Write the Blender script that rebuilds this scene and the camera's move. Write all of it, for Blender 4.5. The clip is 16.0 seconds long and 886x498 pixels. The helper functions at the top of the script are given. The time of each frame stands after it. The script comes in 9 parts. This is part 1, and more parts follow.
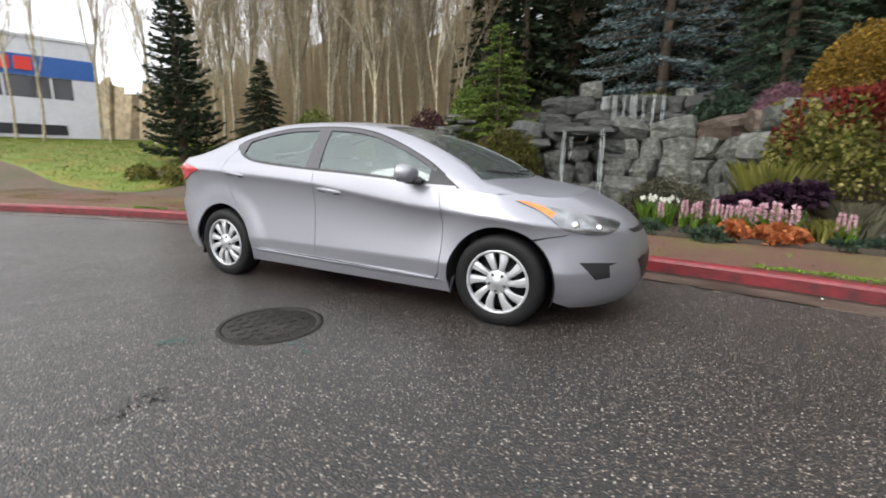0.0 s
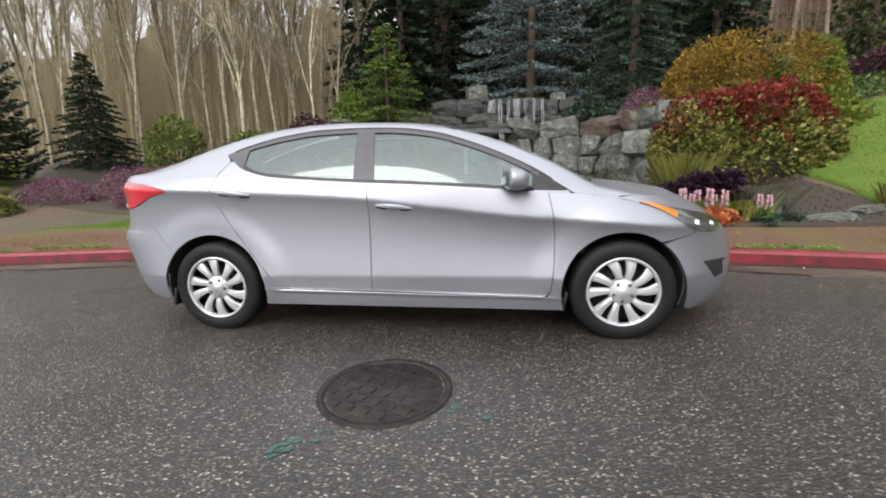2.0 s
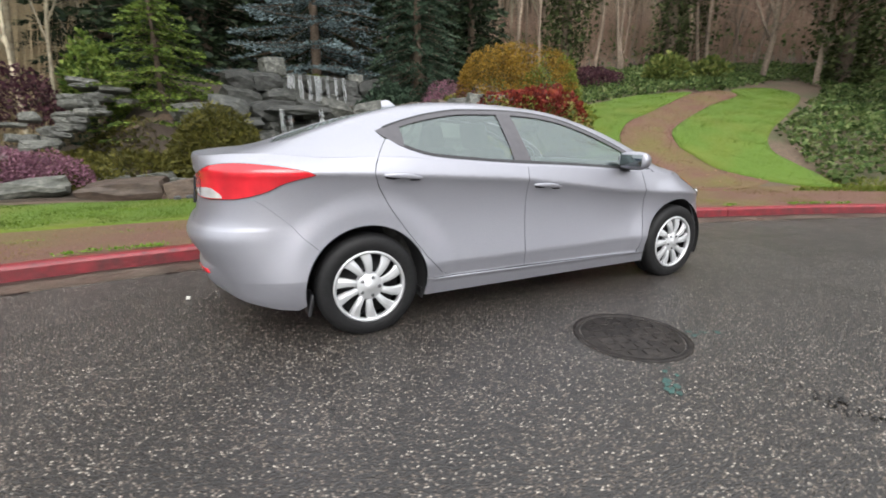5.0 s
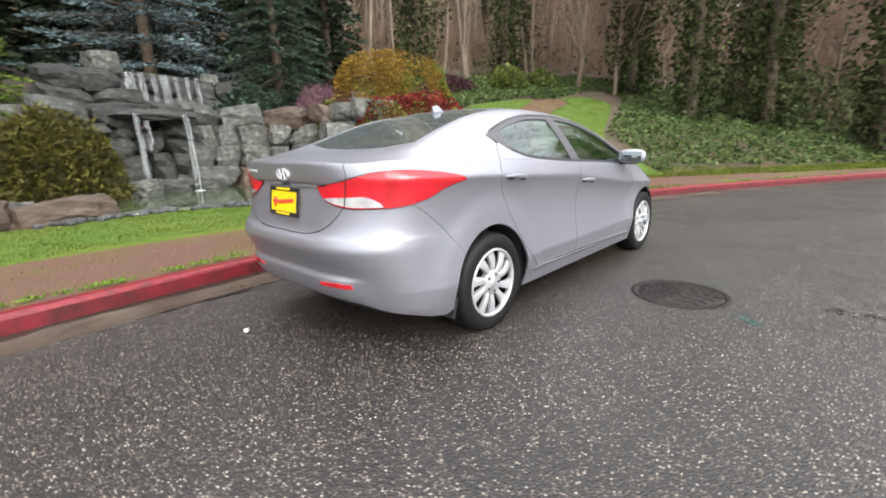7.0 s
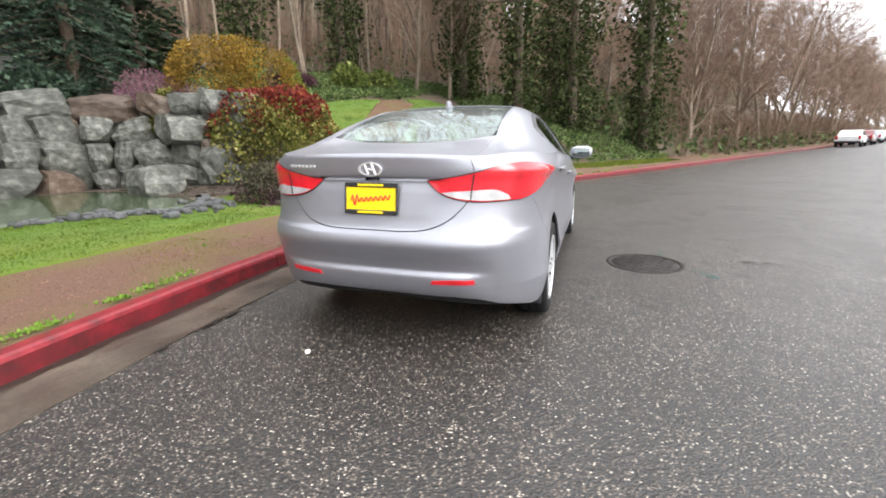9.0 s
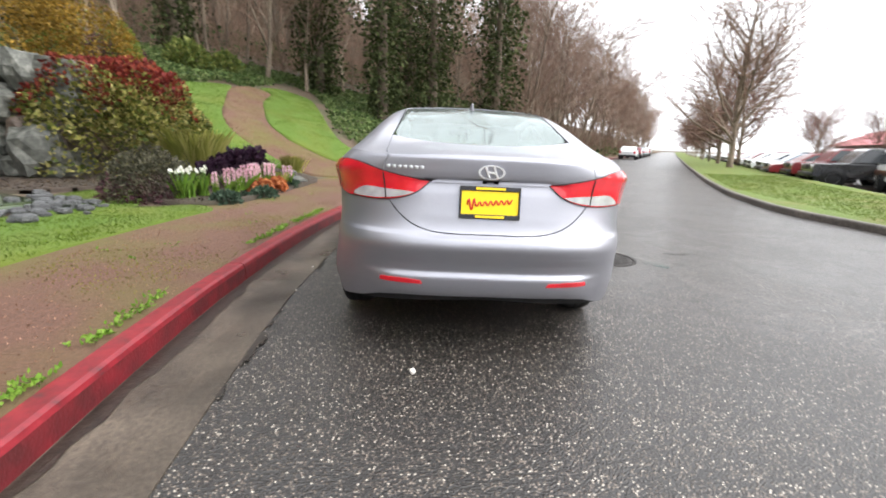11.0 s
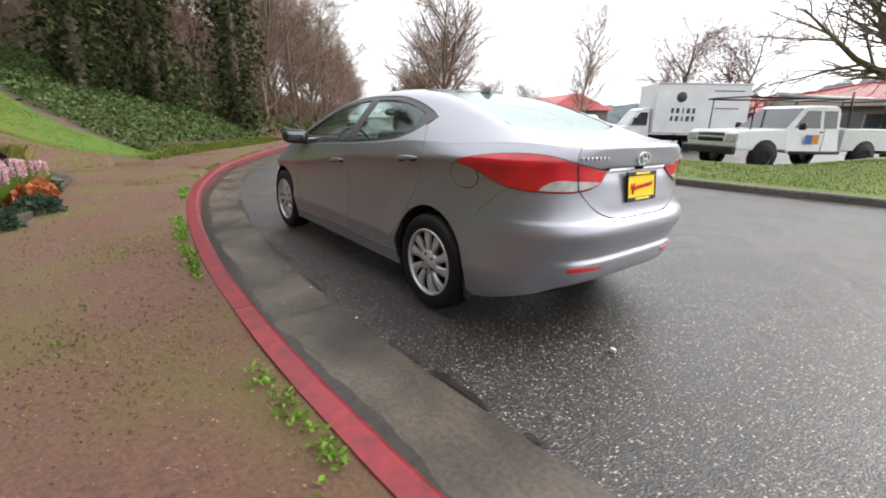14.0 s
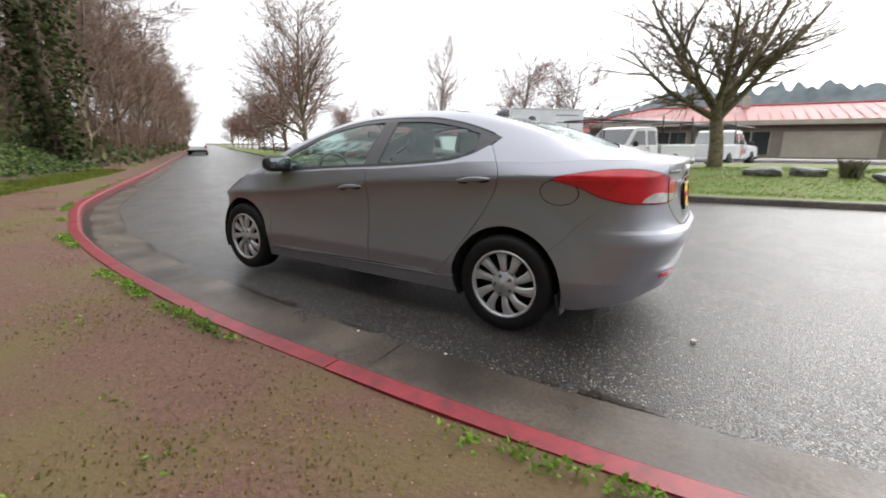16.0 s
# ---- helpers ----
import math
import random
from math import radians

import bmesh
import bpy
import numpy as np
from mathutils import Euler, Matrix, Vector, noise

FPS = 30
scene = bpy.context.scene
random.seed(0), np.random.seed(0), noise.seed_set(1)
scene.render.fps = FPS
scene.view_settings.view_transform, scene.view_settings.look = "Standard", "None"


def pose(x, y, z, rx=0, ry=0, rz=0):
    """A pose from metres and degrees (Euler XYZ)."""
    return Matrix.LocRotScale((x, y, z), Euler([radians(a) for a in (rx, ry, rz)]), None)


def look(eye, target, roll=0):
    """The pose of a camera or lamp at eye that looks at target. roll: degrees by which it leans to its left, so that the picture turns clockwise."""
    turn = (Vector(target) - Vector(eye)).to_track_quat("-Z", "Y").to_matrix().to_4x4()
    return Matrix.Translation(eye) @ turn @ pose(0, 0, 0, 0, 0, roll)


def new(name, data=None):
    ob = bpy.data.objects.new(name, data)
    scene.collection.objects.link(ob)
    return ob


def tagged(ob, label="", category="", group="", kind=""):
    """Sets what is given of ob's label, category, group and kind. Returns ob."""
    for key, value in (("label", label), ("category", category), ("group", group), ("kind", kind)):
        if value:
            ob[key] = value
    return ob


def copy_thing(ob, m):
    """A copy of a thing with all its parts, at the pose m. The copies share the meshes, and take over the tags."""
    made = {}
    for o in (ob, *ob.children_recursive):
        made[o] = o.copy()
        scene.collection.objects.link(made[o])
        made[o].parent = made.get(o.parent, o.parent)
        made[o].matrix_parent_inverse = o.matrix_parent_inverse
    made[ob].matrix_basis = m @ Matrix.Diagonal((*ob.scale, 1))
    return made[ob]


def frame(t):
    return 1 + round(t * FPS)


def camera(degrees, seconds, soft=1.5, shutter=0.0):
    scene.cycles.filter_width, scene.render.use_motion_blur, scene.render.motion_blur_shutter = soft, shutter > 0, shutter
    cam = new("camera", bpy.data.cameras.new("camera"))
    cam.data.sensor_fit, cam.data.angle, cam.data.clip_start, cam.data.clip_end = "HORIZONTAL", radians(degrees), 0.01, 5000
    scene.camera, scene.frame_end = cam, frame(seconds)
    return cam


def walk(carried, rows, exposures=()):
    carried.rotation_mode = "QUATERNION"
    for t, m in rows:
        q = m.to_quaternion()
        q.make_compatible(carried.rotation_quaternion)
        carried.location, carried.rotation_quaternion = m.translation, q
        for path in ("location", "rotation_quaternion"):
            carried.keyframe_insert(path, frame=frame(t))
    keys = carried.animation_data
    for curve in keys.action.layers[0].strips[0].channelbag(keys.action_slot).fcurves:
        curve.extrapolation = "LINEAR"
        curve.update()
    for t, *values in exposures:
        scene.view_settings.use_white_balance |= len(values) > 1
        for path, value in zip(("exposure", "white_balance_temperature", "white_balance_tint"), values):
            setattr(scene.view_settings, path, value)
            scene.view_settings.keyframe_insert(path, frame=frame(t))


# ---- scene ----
# camera and its way round the car
cam = camera(91.3, 16.0, soft=1.8, shutter=0.4)
PATH = [
    (0, (0.131, -0.021, 1.104), (-0.69, 1.76, 0.711), 1.1),
    (0.5, (-0.298, -0.114, 1.115), (-0.902, 1.76, 0.76), -0.4),
    (1, (-0.691, -0.064, 1.109), (-1.137, 1.85, 0.737), -2.7),
    (1.5, (-1.09, 0.008, 1.103), (-1.387, 1.958, 0.776), -1.3),
    (2, (-1.521, 0.03, 1.108), (-1.736, 1.983, 0.734), -1.6),
    (2.5, (-1.966, 0.062, 1.108), (-2.035, 2.017, 0.694), -0.8),
    (3, (-2.447, 0.01, 1.122), (-2.283, 1.958, 0.699), -2.3),
    (3.5, (-2.871, 0.05, 1.113), (-2.521, 1.974, 0.692), -1.6),
    (3.7, (-3.038, 0.084, 1.122), (-2.611, 1.99, 0.689), -0.6),
    (5.8, (-4.793, 0.663, 1.154), (-3.666, 2.251, 0.701), -1.5),
    (6, (-4.921, 0.753, 1.145), (-3.751, 2.314, 0.704), -1.5),
    (6.5, (-5.244, 1.016, 1.163), (-3.942, 2.46, 0.692), -0.6),
    (7, (-5.58, 1.29, 1.169), (-4.111, 2.565, 0.705), -1.6),
    (7.5, (-5.802, 1.595, 1.161), (-4.214, 2.738, 0.745), -3.0),
    (8, (-5.994, 1.911, 1.157), (-4.303, 2.891, 0.734), -0.8),
    (8.2, (-6.086, 2.043, 1.159), (-4.345, 2.924, 0.72), -1.2),
    (10.5, (-6.441, 3.667, 1.171), (-4.502, 3.801, 0.7), 2.4),
    (11, (-6.447, 4.029, 1.175), (-4.511, 3.893, 0.694), 2.2),
    (11.5, (-6.348, 4.371, 1.151), (-4.443, 4.052, 0.629), 2.0),
    (12, (-6.229, 4.713, 1.142), (-4.352, 4.21, 0.668), 1.7),
    (12.5, (-6.099, 5.109, 1.144), (-4.331, 4.329, 0.63), 2.6),
    (13, (-5.86, 5.459, 1.197), (-4.187, 4.52, 0.63), 2.8),
    (13.5, (-5.67, 5.805, 1.224), (-4.09, 4.704, 0.684), 2.5),
    (14, (-5.457, 6.117, 1.23), (-3.989, 4.888, 0.652), 1.1),
    (14.5, (-5.188, 6.343, 1.227), (-3.808, 5.016, 0.648), 1.0),
    (15, (-4.971, 6.586, 1.235), (-3.779, 5.086, 0.661), 0.4),
    (15.5, (-4.684, 6.759, 1.214), (-3.541, 5.207, 0.678), -0.7),
    (16, (-4.377, 6.91, 1.204), (-3.374, 5.246, 0.729), -0.0),
]
LIGHT = [(0, 0.57), (2.5, 0.67), (5.0, 0.83), (7, 1.14), (8.0, 1.28), (10.5, 1.18), (11.5, 1.08), (13.5, 0.74), (14.5, 0.76), (16, 0.64)]
walk(cam, [(t, look(eye, target, roll)) for t, eye, target, roll in PATH], LIGHT)

# ---------------------------------------------------------------- light
world = bpy.data.worlds.new("overcast_sky")
scene.world = world
world.use_nodes = True
wn = world.node_tree
wn.nodes.clear()
w_out = wn.nodes.new("ShaderNodeOutputWorld")
w_bg = wn.nodes.new("ShaderNodeBackground")
w_sky = wn.nodes.new("ShaderNodeTexSky")
w_sky.sky_type = "NISHITA"
w_sky.sun_disc = False
w_sky.sun_elevation = radians(38)
w_sky.sun_rotation = radians(200)
w_sky.air_density, w_sky.dust_density, w_sky.ozone_density = 1.0, 6.0, 1.0
w_hsv = wn.nodes.new("ShaderNodeHueSaturation")
w_hsv.inputs["Saturation"].default_value = 0.12
w_mix = wn.nodes.new("ShaderNodeMix")
w_mix.data_type = "RGBA"
w_mix.inputs[0].default_value = 0.62
w_mix.inputs[7].default_value = (9.6, 9.8, 10.2, 1)
wn.links.new(w_sky.outputs[0], w_hsv.inputs["Color"])
wn.links.new(w_hsv.outputs[0], w_mix.inputs[6])
# an overcast dome: the zenith brighter than the horizon
w_tc = wn.nodes.new("ShaderNodeTexCoord")
w_sep = wn.nodes.new("ShaderNodeSeparateXYZ")
w_map = wn.nodes.new("ShaderNodeMapRange")
w_map.inputs[1].default_value, w_map.inputs[2].default_value = 0.0, 1.0
w_map.inputs[3].default_value, w_map.inputs[4].default_value = 1.02, 1.22
w_mul = wn.nodes.new("ShaderNodeVectorMath")
w_mul.operation = "MULTIPLY"
wn.links.new(w_tc.outputs["Generated"], w_sep.inputs[0])
wn.links.new(w_sep.outputs["Z"], w_map.inputs[0])
wn.links.new(w_mix.outputs[2], w_mul.inputs[0])
wn.links.new(w_map.outputs[0], w_mul.inputs[1])
wn.links.new(w_mul.outputs[0], w_bg.inputs[0])
w_bg.inputs[1].default_value = 0.15
wn.links.new(w_bg.outputs[0], w_out.inputs[0])

sun_data = bpy.data.lights.new("sun", "SUN")
sun_data.energy = 0.8
sun_data.angle = radians(40)
sun_data.color = (1.0, 0.97, 0.93)
sun = new("sun", sun_data)
sun.matrix_world = look((-12, -26, 30), (0, 3, 0))

# ---------------------------------------------------------------- materials
NT = {}


def mat(name, base, rough=0.6, metal=0.0, var=0.0, scale=6.0, bump=0.0, bscale=60.0, tint=None, coat=0.0, spec=0.5,
        big=0.0, bigscale=0.8, obrand=0.0, roughvar=0.0, detail=5.0, trans=0.0, ior=1.45, emit=None):
    """A surface: colour with fine grain and large patches, roughness variation and bump."""
    m = bpy.data.materials.new(name)
    m.use_nodes = True
    nt = m.node_tree
    nd, ln = nt.nodes, nt.links
    b = nd["Principled BSDF"]
    b.inputs["Roughness"].default_value = rough
    b.inputs["Metallic"].default_value = metal
    b.inputs["Coat Weight"].default_value = coat
    b.inputs["Coat Roughness"].default_value = 0.06
    b.inputs["Specular IOR Level"].default_value = spec
    b.inputs["IOR"].default_value = ior
    b.inputs["Transmission Weight"].default_value = trans
    b.inputs["Base Color"].default_value = (*base, 1)
    if emit:
        b.inputs["Emission Color"].default_value = (*emit[0], 1)
        b.inputs["Emission Strength"].default_value = emit[1]
    tc = nd.new("ShaderNodeTexCoord")
    col = None
    if var or tint:
        nz = nd.new("ShaderNodeTexNoise")
        nz.inputs["Scale"].default_value = scale
        nz.inputs["Detail"].default_value = detail
        ln.new(tc.outputs["Object"], nz.inputs["Vector"])
        mx = nd.new("ShaderNodeMix")
        mx.data_type = "RGBA"
        rm = nd.new("ShaderNodeMapRange")
        rm.inputs[1].default_value, rm.inputs[2].default_value = 0.3, 0.7
        ln.new(nz.outputs[0], rm.inputs[0])
        ln.new(rm.outputs[0], mx.inputs[0])
        t2 = tint or tuple(min(1, c * (1 + var)) for c in base)
        t1 = base if tint else tuple(c * (1 - var) for c in base)
        mx.inputs[6].default_value, mx.inputs[7].default_value = (*t1, 1), (*t2, 1)
        col = mx.outputs[2]
    if big:
        n2 = nd.new("ShaderNodeTexNoise")
        n2.inputs["Scale"].default_value = bigscale
        n2.inputs["Detail"].default_value = 3.0
        ln.new(tc.outputs["Object"], n2.inputs["Vector"])
        mr = nd.new("ShaderNodeMapRange")
        mr.inputs[1].default_value, mr.inputs[2].default_value = 0.3, 0.7
        mr.inputs[3].default_value, mr.inputs[4].default_value = 1 - big, 1 + big
        ln.new(n2.outputs[0], mr.inputs[0])
        ml = nd.new("ShaderNodeVectorMath")
        ml.operation = "MULTIPLY"
        if col:
            ln.new(col, ml.inputs[0])
        else:
            ml.inputs[0].default_value = base
        ln.new(mr.outputs[0], ml.inputs[1])
        col = ml.outputs[0]
    if obrand:
        oi = nd.new("ShaderNodeObjectInfo")
        mr = nd.new("ShaderNodeMapRange")
        mr.inputs[3].default_value, mr.inputs[4].default_value = 1 - obrand, 1 + obrand
        ln.new(oi.outputs["Random"], mr.inputs[0])
        ml = nd.new("ShaderNodeVectorMath")
        ml.operation = "MULTIPLY"
        if col:
            ln.new(col, ml.inputs[0])
        else:
            ml.inputs[0].default_value = base
        ln.new(mr.outputs[0], ml.inputs[1])
        col = ml.outputs[0]
    if col:
        ln.new(col, b.inputs["Base Color"])
    if bump:
        n3 = nd.new("ShaderNodeTexNoise")
        n3.inputs["Scale"].default_value = bscale
        n3.inputs["Detail"].default_value = 4.0
        ln.new(tc.outputs["Object"], n3.inputs["Vector"])
        bp = nd.new("ShaderNodeBump")
        bp.inputs["Strength"].default_value = bump
        bp.inputs["Distance"].default_value = 0.01
        ln.new(n3.outputs[0], bp.inputs["Height"])
        ln.new(bp.outputs[0], b.inputs["Normal"])
    if roughvar:
        n4 = nd.new("ShaderNodeTexNoise")
        n4.inputs["Scale"].default_value = 2.2
        n4.inputs["Detail"].default_value = 4.0
        ln.new(tc.outputs["Object"], n4.inputs["Vector"])
        mr = nd.new("ShaderNodeMapRange")
        mr.inputs[1].default_value, mr.inputs[2].default_value = 0.3, 0.7
        mr.inputs[3].default_value, mr.inputs[4].default_value = max(0.02, rough - roughvar), min(1, rough + roughvar)
        ln.new(n4.outputs[0], mr.inputs[0])
        ln.new(mr.outputs[0], b.inputs["Roughness"])
    return m


def node_mat(name):
    m = bpy.data.materials.new(name)
    m.use_nodes = True
    return m, m.node_tree.nodes, m.node_tree.links, m.node_tree.nodes["Principled BSDF"]


def ramp(nd, stops, interp="LINEAR"):
    r = nd.new("ShaderNodeValToRGB")
    r.color_ramp.interpolation = interp
    el = r.color_ramp.elements
    while len(el) < len(stops):
        el.new(0.5)
    for e, (p, c) in zip(el, stops):
        e.position, e.color = p, (*c, 1)
    return r


def asphalt_material():
    """Wet worn asphalt with exposed pale and brown chippings."""
    m, nd, ln, b = node_mat("wet_asphalt")
    tc = nd.new("ShaderNodeTexCoord")
    v = nd.new("ShaderNodeTexVoronoi")
    v.inputs["Scale"].default_value = 96.0
    ln.new(tc.outputs["Object"], v.inputs["Vector"])
    sep = nd.new("ShaderNodeSeparateColor")
    ln.new(v.outputs["Color"], sep.inputs[0])
    stone = ramp(nd, [(0.0, (0.017, 0.0155, 0.0145)), (0.42, (0.036, 0.031, 0.027)), (0.62, (0.088, 0.070, 0.056)),
                      (0.80, (0.185, 0.152, 0.124)), (0.94, (0.40, 0.36, 0.305))], "CONSTANT")
    ln.new(sep.outputs[0], stone.inputs[0])
    edge = nd.new("ShaderNodeMapRange")
    edge.inputs[1].default_value, edge.inputs[2].default_value = 0.25, 0.62
    edge.inputs[3].default_value, edge.inputs[4].default_value = 1.0, 0.0
    ln.new(v.outputs["Distance"], edge.inputs[0])
    mx = nd.new("ShaderNodeMix")
    mx.data_type = "RGBA"
    mx.inputs[6].default_value = (0.019, 0.0175, 0.0165, 1)
    ln.new(edge.outputs[0], mx.inputs[0])
    ln.new(stone.outputs[0], mx.inputs[7])
    big = nd.new("ShaderNodeTexNoise")
    big.inputs["Scale"].default_value = 0.55
    big.inputs["Detail"].default_value = 6.0
    ln.new(tc.outputs["Object"], big.inputs["Vector"])
    br = nd.new("ShaderNodeMapRange")
    br.inputs[1].default_value, br.inputs[2].default_value = 0.3, 0.7
    br.inputs[3].default_value, br.inputs[4].default_value = 0.95, 1.4
    ln.new(big.outputs[0], br.inputs[0])
    ml = nd.new("ShaderNodeVectorMath")
    ml.operation = "MULTIPLY"
    ln.new(mx.outputs[2], ml.inputs[0])
    ln.new(br.outputs[0], ml.inputs[1])
    ln.new(ml.outputs[0], b.inputs["Base Color"])
    wet = nd.new("ShaderNodeTexNoise")
    wet.inputs["Scale"].default_value = 0.9
    wet.inputs["Detail"].default_value = 5.0
    ln.new(tc.outputs["Object"], wet.inputs["Vector"])
    wr = nd.new("ShaderNodeMapRange")
    wr.inputs[1].default_value, wr.inputs[2].default_value = 0.35, 0.7
    wr.inputs[3].default_value, wr.inputs[4].default_value = 0.44, 0.34
    ln.new(wet.outputs[0], wr.inputs[0])
    ln.new(wr.outputs[0], b.inputs["Roughness"])
    b.inputs["Specular IOR Level"].default_value = 0.5
    # a film of rain water lies over the stones
    b.inputs["Coat Weight"].default_value = 0.15
    b.inputs["Coat IOR"].default_value = 1.42
    cr = nd.new("ShaderNodeMapRange")
    cr.inputs[1].default_value, cr.inputs[2].default_value = 0.35, 0.7
    cr.inputs[3].default_value, cr.inputs[4].default_value = 0.34, 0.22
    ln.new(wet.outputs[0], cr.inputs[0])
    ln.new(cr.outputs[0], b.inputs["Coat Roughness"])
    cb = nd.new("ShaderNodeBump")
    cb.inputs["Strength"].default_value = 0.28
    cb.inputs["Distance"].default_value = 0.006
    ln.new(edge.outputs[0], cb.inputs["Height"])
    ln.new(cb.outputs[0], b.inputs["Coat Normal"])
    bp = nd.new("ShaderNodeBump")
    bp.inputs["Strength"].default_value = 0.55
    bp.inputs["Distance"].default_value = 0.006
    ln.new(edge.outputs[0], bp.inputs["Height"])
    ln.new(bp.outputs[0], b.inputs["Normal"])
    return m


def paint_material():
    """Silver-grey metallic lacquer with flake sparkle under a clear coat."""
    m, nd, ln, b = node_mat("silver_paint")
    tc = nd.new("ShaderNodeTexCoord")
    v = nd.new("ShaderNodeTexVoronoi")
    v.inputs["Scale"].default_value = 900.0
    ln.new(tc.outputs["Object"], v.inputs["Vector"])
    mr = nd.new("ShaderNodeMapRange")
    mr.inputs[3].default_value, mr.inputs[4].default_value = 0.85, 1.15
    sp = nd.new("ShaderNodeSeparateColor")
    ln.new(v.outputs["Color"], sp.inputs[0])
    ln.new(sp.outputs[0], mr.inputs[0])
    ml = nd.new("ShaderNodeVectorMath")
    ml.operation = "MULTIPLY"
    ml.inputs[0].default_value = (0.335, 0.338, 0.376)
    ln.new(mr.outputs[0], ml.inputs[1])
    ln.new(ml.outputs[0], b.inputs["Base Color"])
    b.inputs["Metallic"].default_value = 0.72
    b.inputs["Roughness"].default_value = 0.42
    b.inputs["Coat Weight"].default_value = 0.5
    b.inputs["Coat Roughness"].default_value = 0.05
    return m


def glass_material(name, tint, rough=0.0, film=0.0, ior=1.9):
    """Thin pane: clear tinted transmission with a Fresnel reflection."""
    m = bpy.data.materials.new(name)
    m.use_nodes = True
    nt = m.node_tree
    nt.nodes.clear()
    out = nt.nodes.new("ShaderNodeOutputMaterial")
    mix = nt.nodes.new("ShaderNodeMixShader")
    tr = nt.nodes.new("ShaderNodeBsdfTransparent")
    gl = nt.nodes.new("ShaderNodeBsdfGlossy")
    lw = nt.nodes.new("ShaderNodeLayerWeight")
    lw.inputs[0].default_value = 0.5
    pw = nt.nodes.new("ShaderNodeMath")
    pw.operation = "POWER"
    pw.inputs[1].default_value = 5.0
    nt.links.new(lw.outputs["Facing"], pw.inputs[0])
    f0 = ((ior - 1) / (ior + 1)) ** 2
    fr = nt.nodes.new("ShaderNodeMapRange")
    fr.inputs[3].default_value, fr.inputs[4].default_value = f0, 1.0
    nt.links.new(pw.outputs[0], fr.inputs[0])
    tr.inputs[0].default_value = (*tint, 1)
    gl.inputs["Roughness"].default_value = rough
    gl.inputs[0].default_value = (0.80, 0.90, 0.88, 1)
    nt.links.new(fr.outputs[0], mix.inputs[0])
    nt.links.new(tr.outputs[0], mix.inputs[1])
    nt.links.new(gl.outputs[0], mix.inputs[2])
    if film:
        # a faint mist of rain that scatters the light
        df = nt.nodes.new("ShaderNodeBsdfDiffuse")
        df.inputs[0].default_value = (0.75, 0.82, 0.82, 1)
        m2 = nt.nodes.new("ShaderNodeMixShader")
        m2.inputs[0].default_value = film
        nt.links.new(mix.outputs[0], m2.inputs[1])
        nt.links.new(df.outputs[0], m2.inputs[2])
        nt.links.new(m2.outputs[0], out.inputs[0])
    else:
        nt.links.new(mix.outputs[0], out.inputs[0])
    return m


def lawn_material(name, a, b2, c, scale=30.0):
    """Soil-bound growth: three colours broken up at two scales."""
    m, nd, ln, b = node_mat(name)
    tc = nd.new("ShaderNodeTexCoord")
    n1 = nd.new("ShaderNodeTexNoise")
    n1.inputs["Scale"].default_value = scale
    n1.inputs["Detail"].default_value = 8.0
    n1.inputs["Roughness"].default_value = 0.7
    ln.new(tc.outputs["Object"], n1.inputs["Vector"])
    n2 = nd.new("ShaderNodeTexNoise")
    n2.inputs["Scale"].default_value = 0.9
    n2.inputs["Detail"].default_value = 5.0
    ln.new(tc.outputs["Object"], n2.inputs["Vector"])
    r1 = ramp(nd, [(0.3, a), (0.7, b2)])
    ln.new(n1.outputs[0], r1.inputs[0])
    mr = nd.new("ShaderNodeMapRange")
    mr.inputs[1].default_value, mr.inputs[2].default_value = 0.45, 0.7
    ln.new(n2.outputs[0], mr.inputs[0])
    mx = nd.new("ShaderNodeMix")
    mx.data_type = "RGBA"
    ln.new(mr.outputs[0], mx.inputs[0])
    ln.new(r1.outputs[0], mx.inputs[6])
    mx.inputs[7].default_value = (*c, 1)
    ln.new(mx.outputs[2], b.inputs["Base Color"])
    b.inputs["Roughness"].default_value = 0.85
    bp = nd.new("ShaderNodeBump")
    bp.inputs["Strength"].default_value = 0.7
    bp.inputs["Distance"].default_value = 0.02
    ln.new(n1.outputs[0], bp.inputs["Height"])
    ln.new(bp.outputs[0], b.inputs["Normal"])
    return m


def red_kerb_material():
    """Red kerb paint, scuffed and dirty, worn through to concrete in spots."""
    m, nd, ln, b = node_mat("red_kerb_paint")
    tc = nd.new("ShaderNodeTexCoord")
    n1 = nd.new("ShaderNodeTexNoise")
    n1.inputs["Scale"].default_value = 9.0
    n1.inputs["Detail"].default_value = 8.0
    n1.inputs["Roughness"].default_value = 0.7
    ln.new(tc.outputs["Object"], n1.inputs["Vector"])
    r1 = ramp(nd, [(0.28, (0.05, 0.02, 0.02)), (0.40, (0.13, 0.008, 0.013)), (0.62, (0.22, 0.013, 0.021)), (0.76, (0.26, 0.05, 0.05))])
    ln.new(n1.outputs[0], r1.inputs[0])
    ln.new(r1.outputs[0], b.inputs["Base Color"])
    b.inputs["Roughness"].default_value = 0.45
    bp = nd.new("ShaderNodeBump")
    bp.inputs["Strength"].default_value = 0.3
    bp.inputs["Distance"].default_value = 0.004
    ln.new(n1.outputs[0], bp.inputs["Height"])
    ln.new(bp.outputs[0], b.inputs["Normal"])
    return m


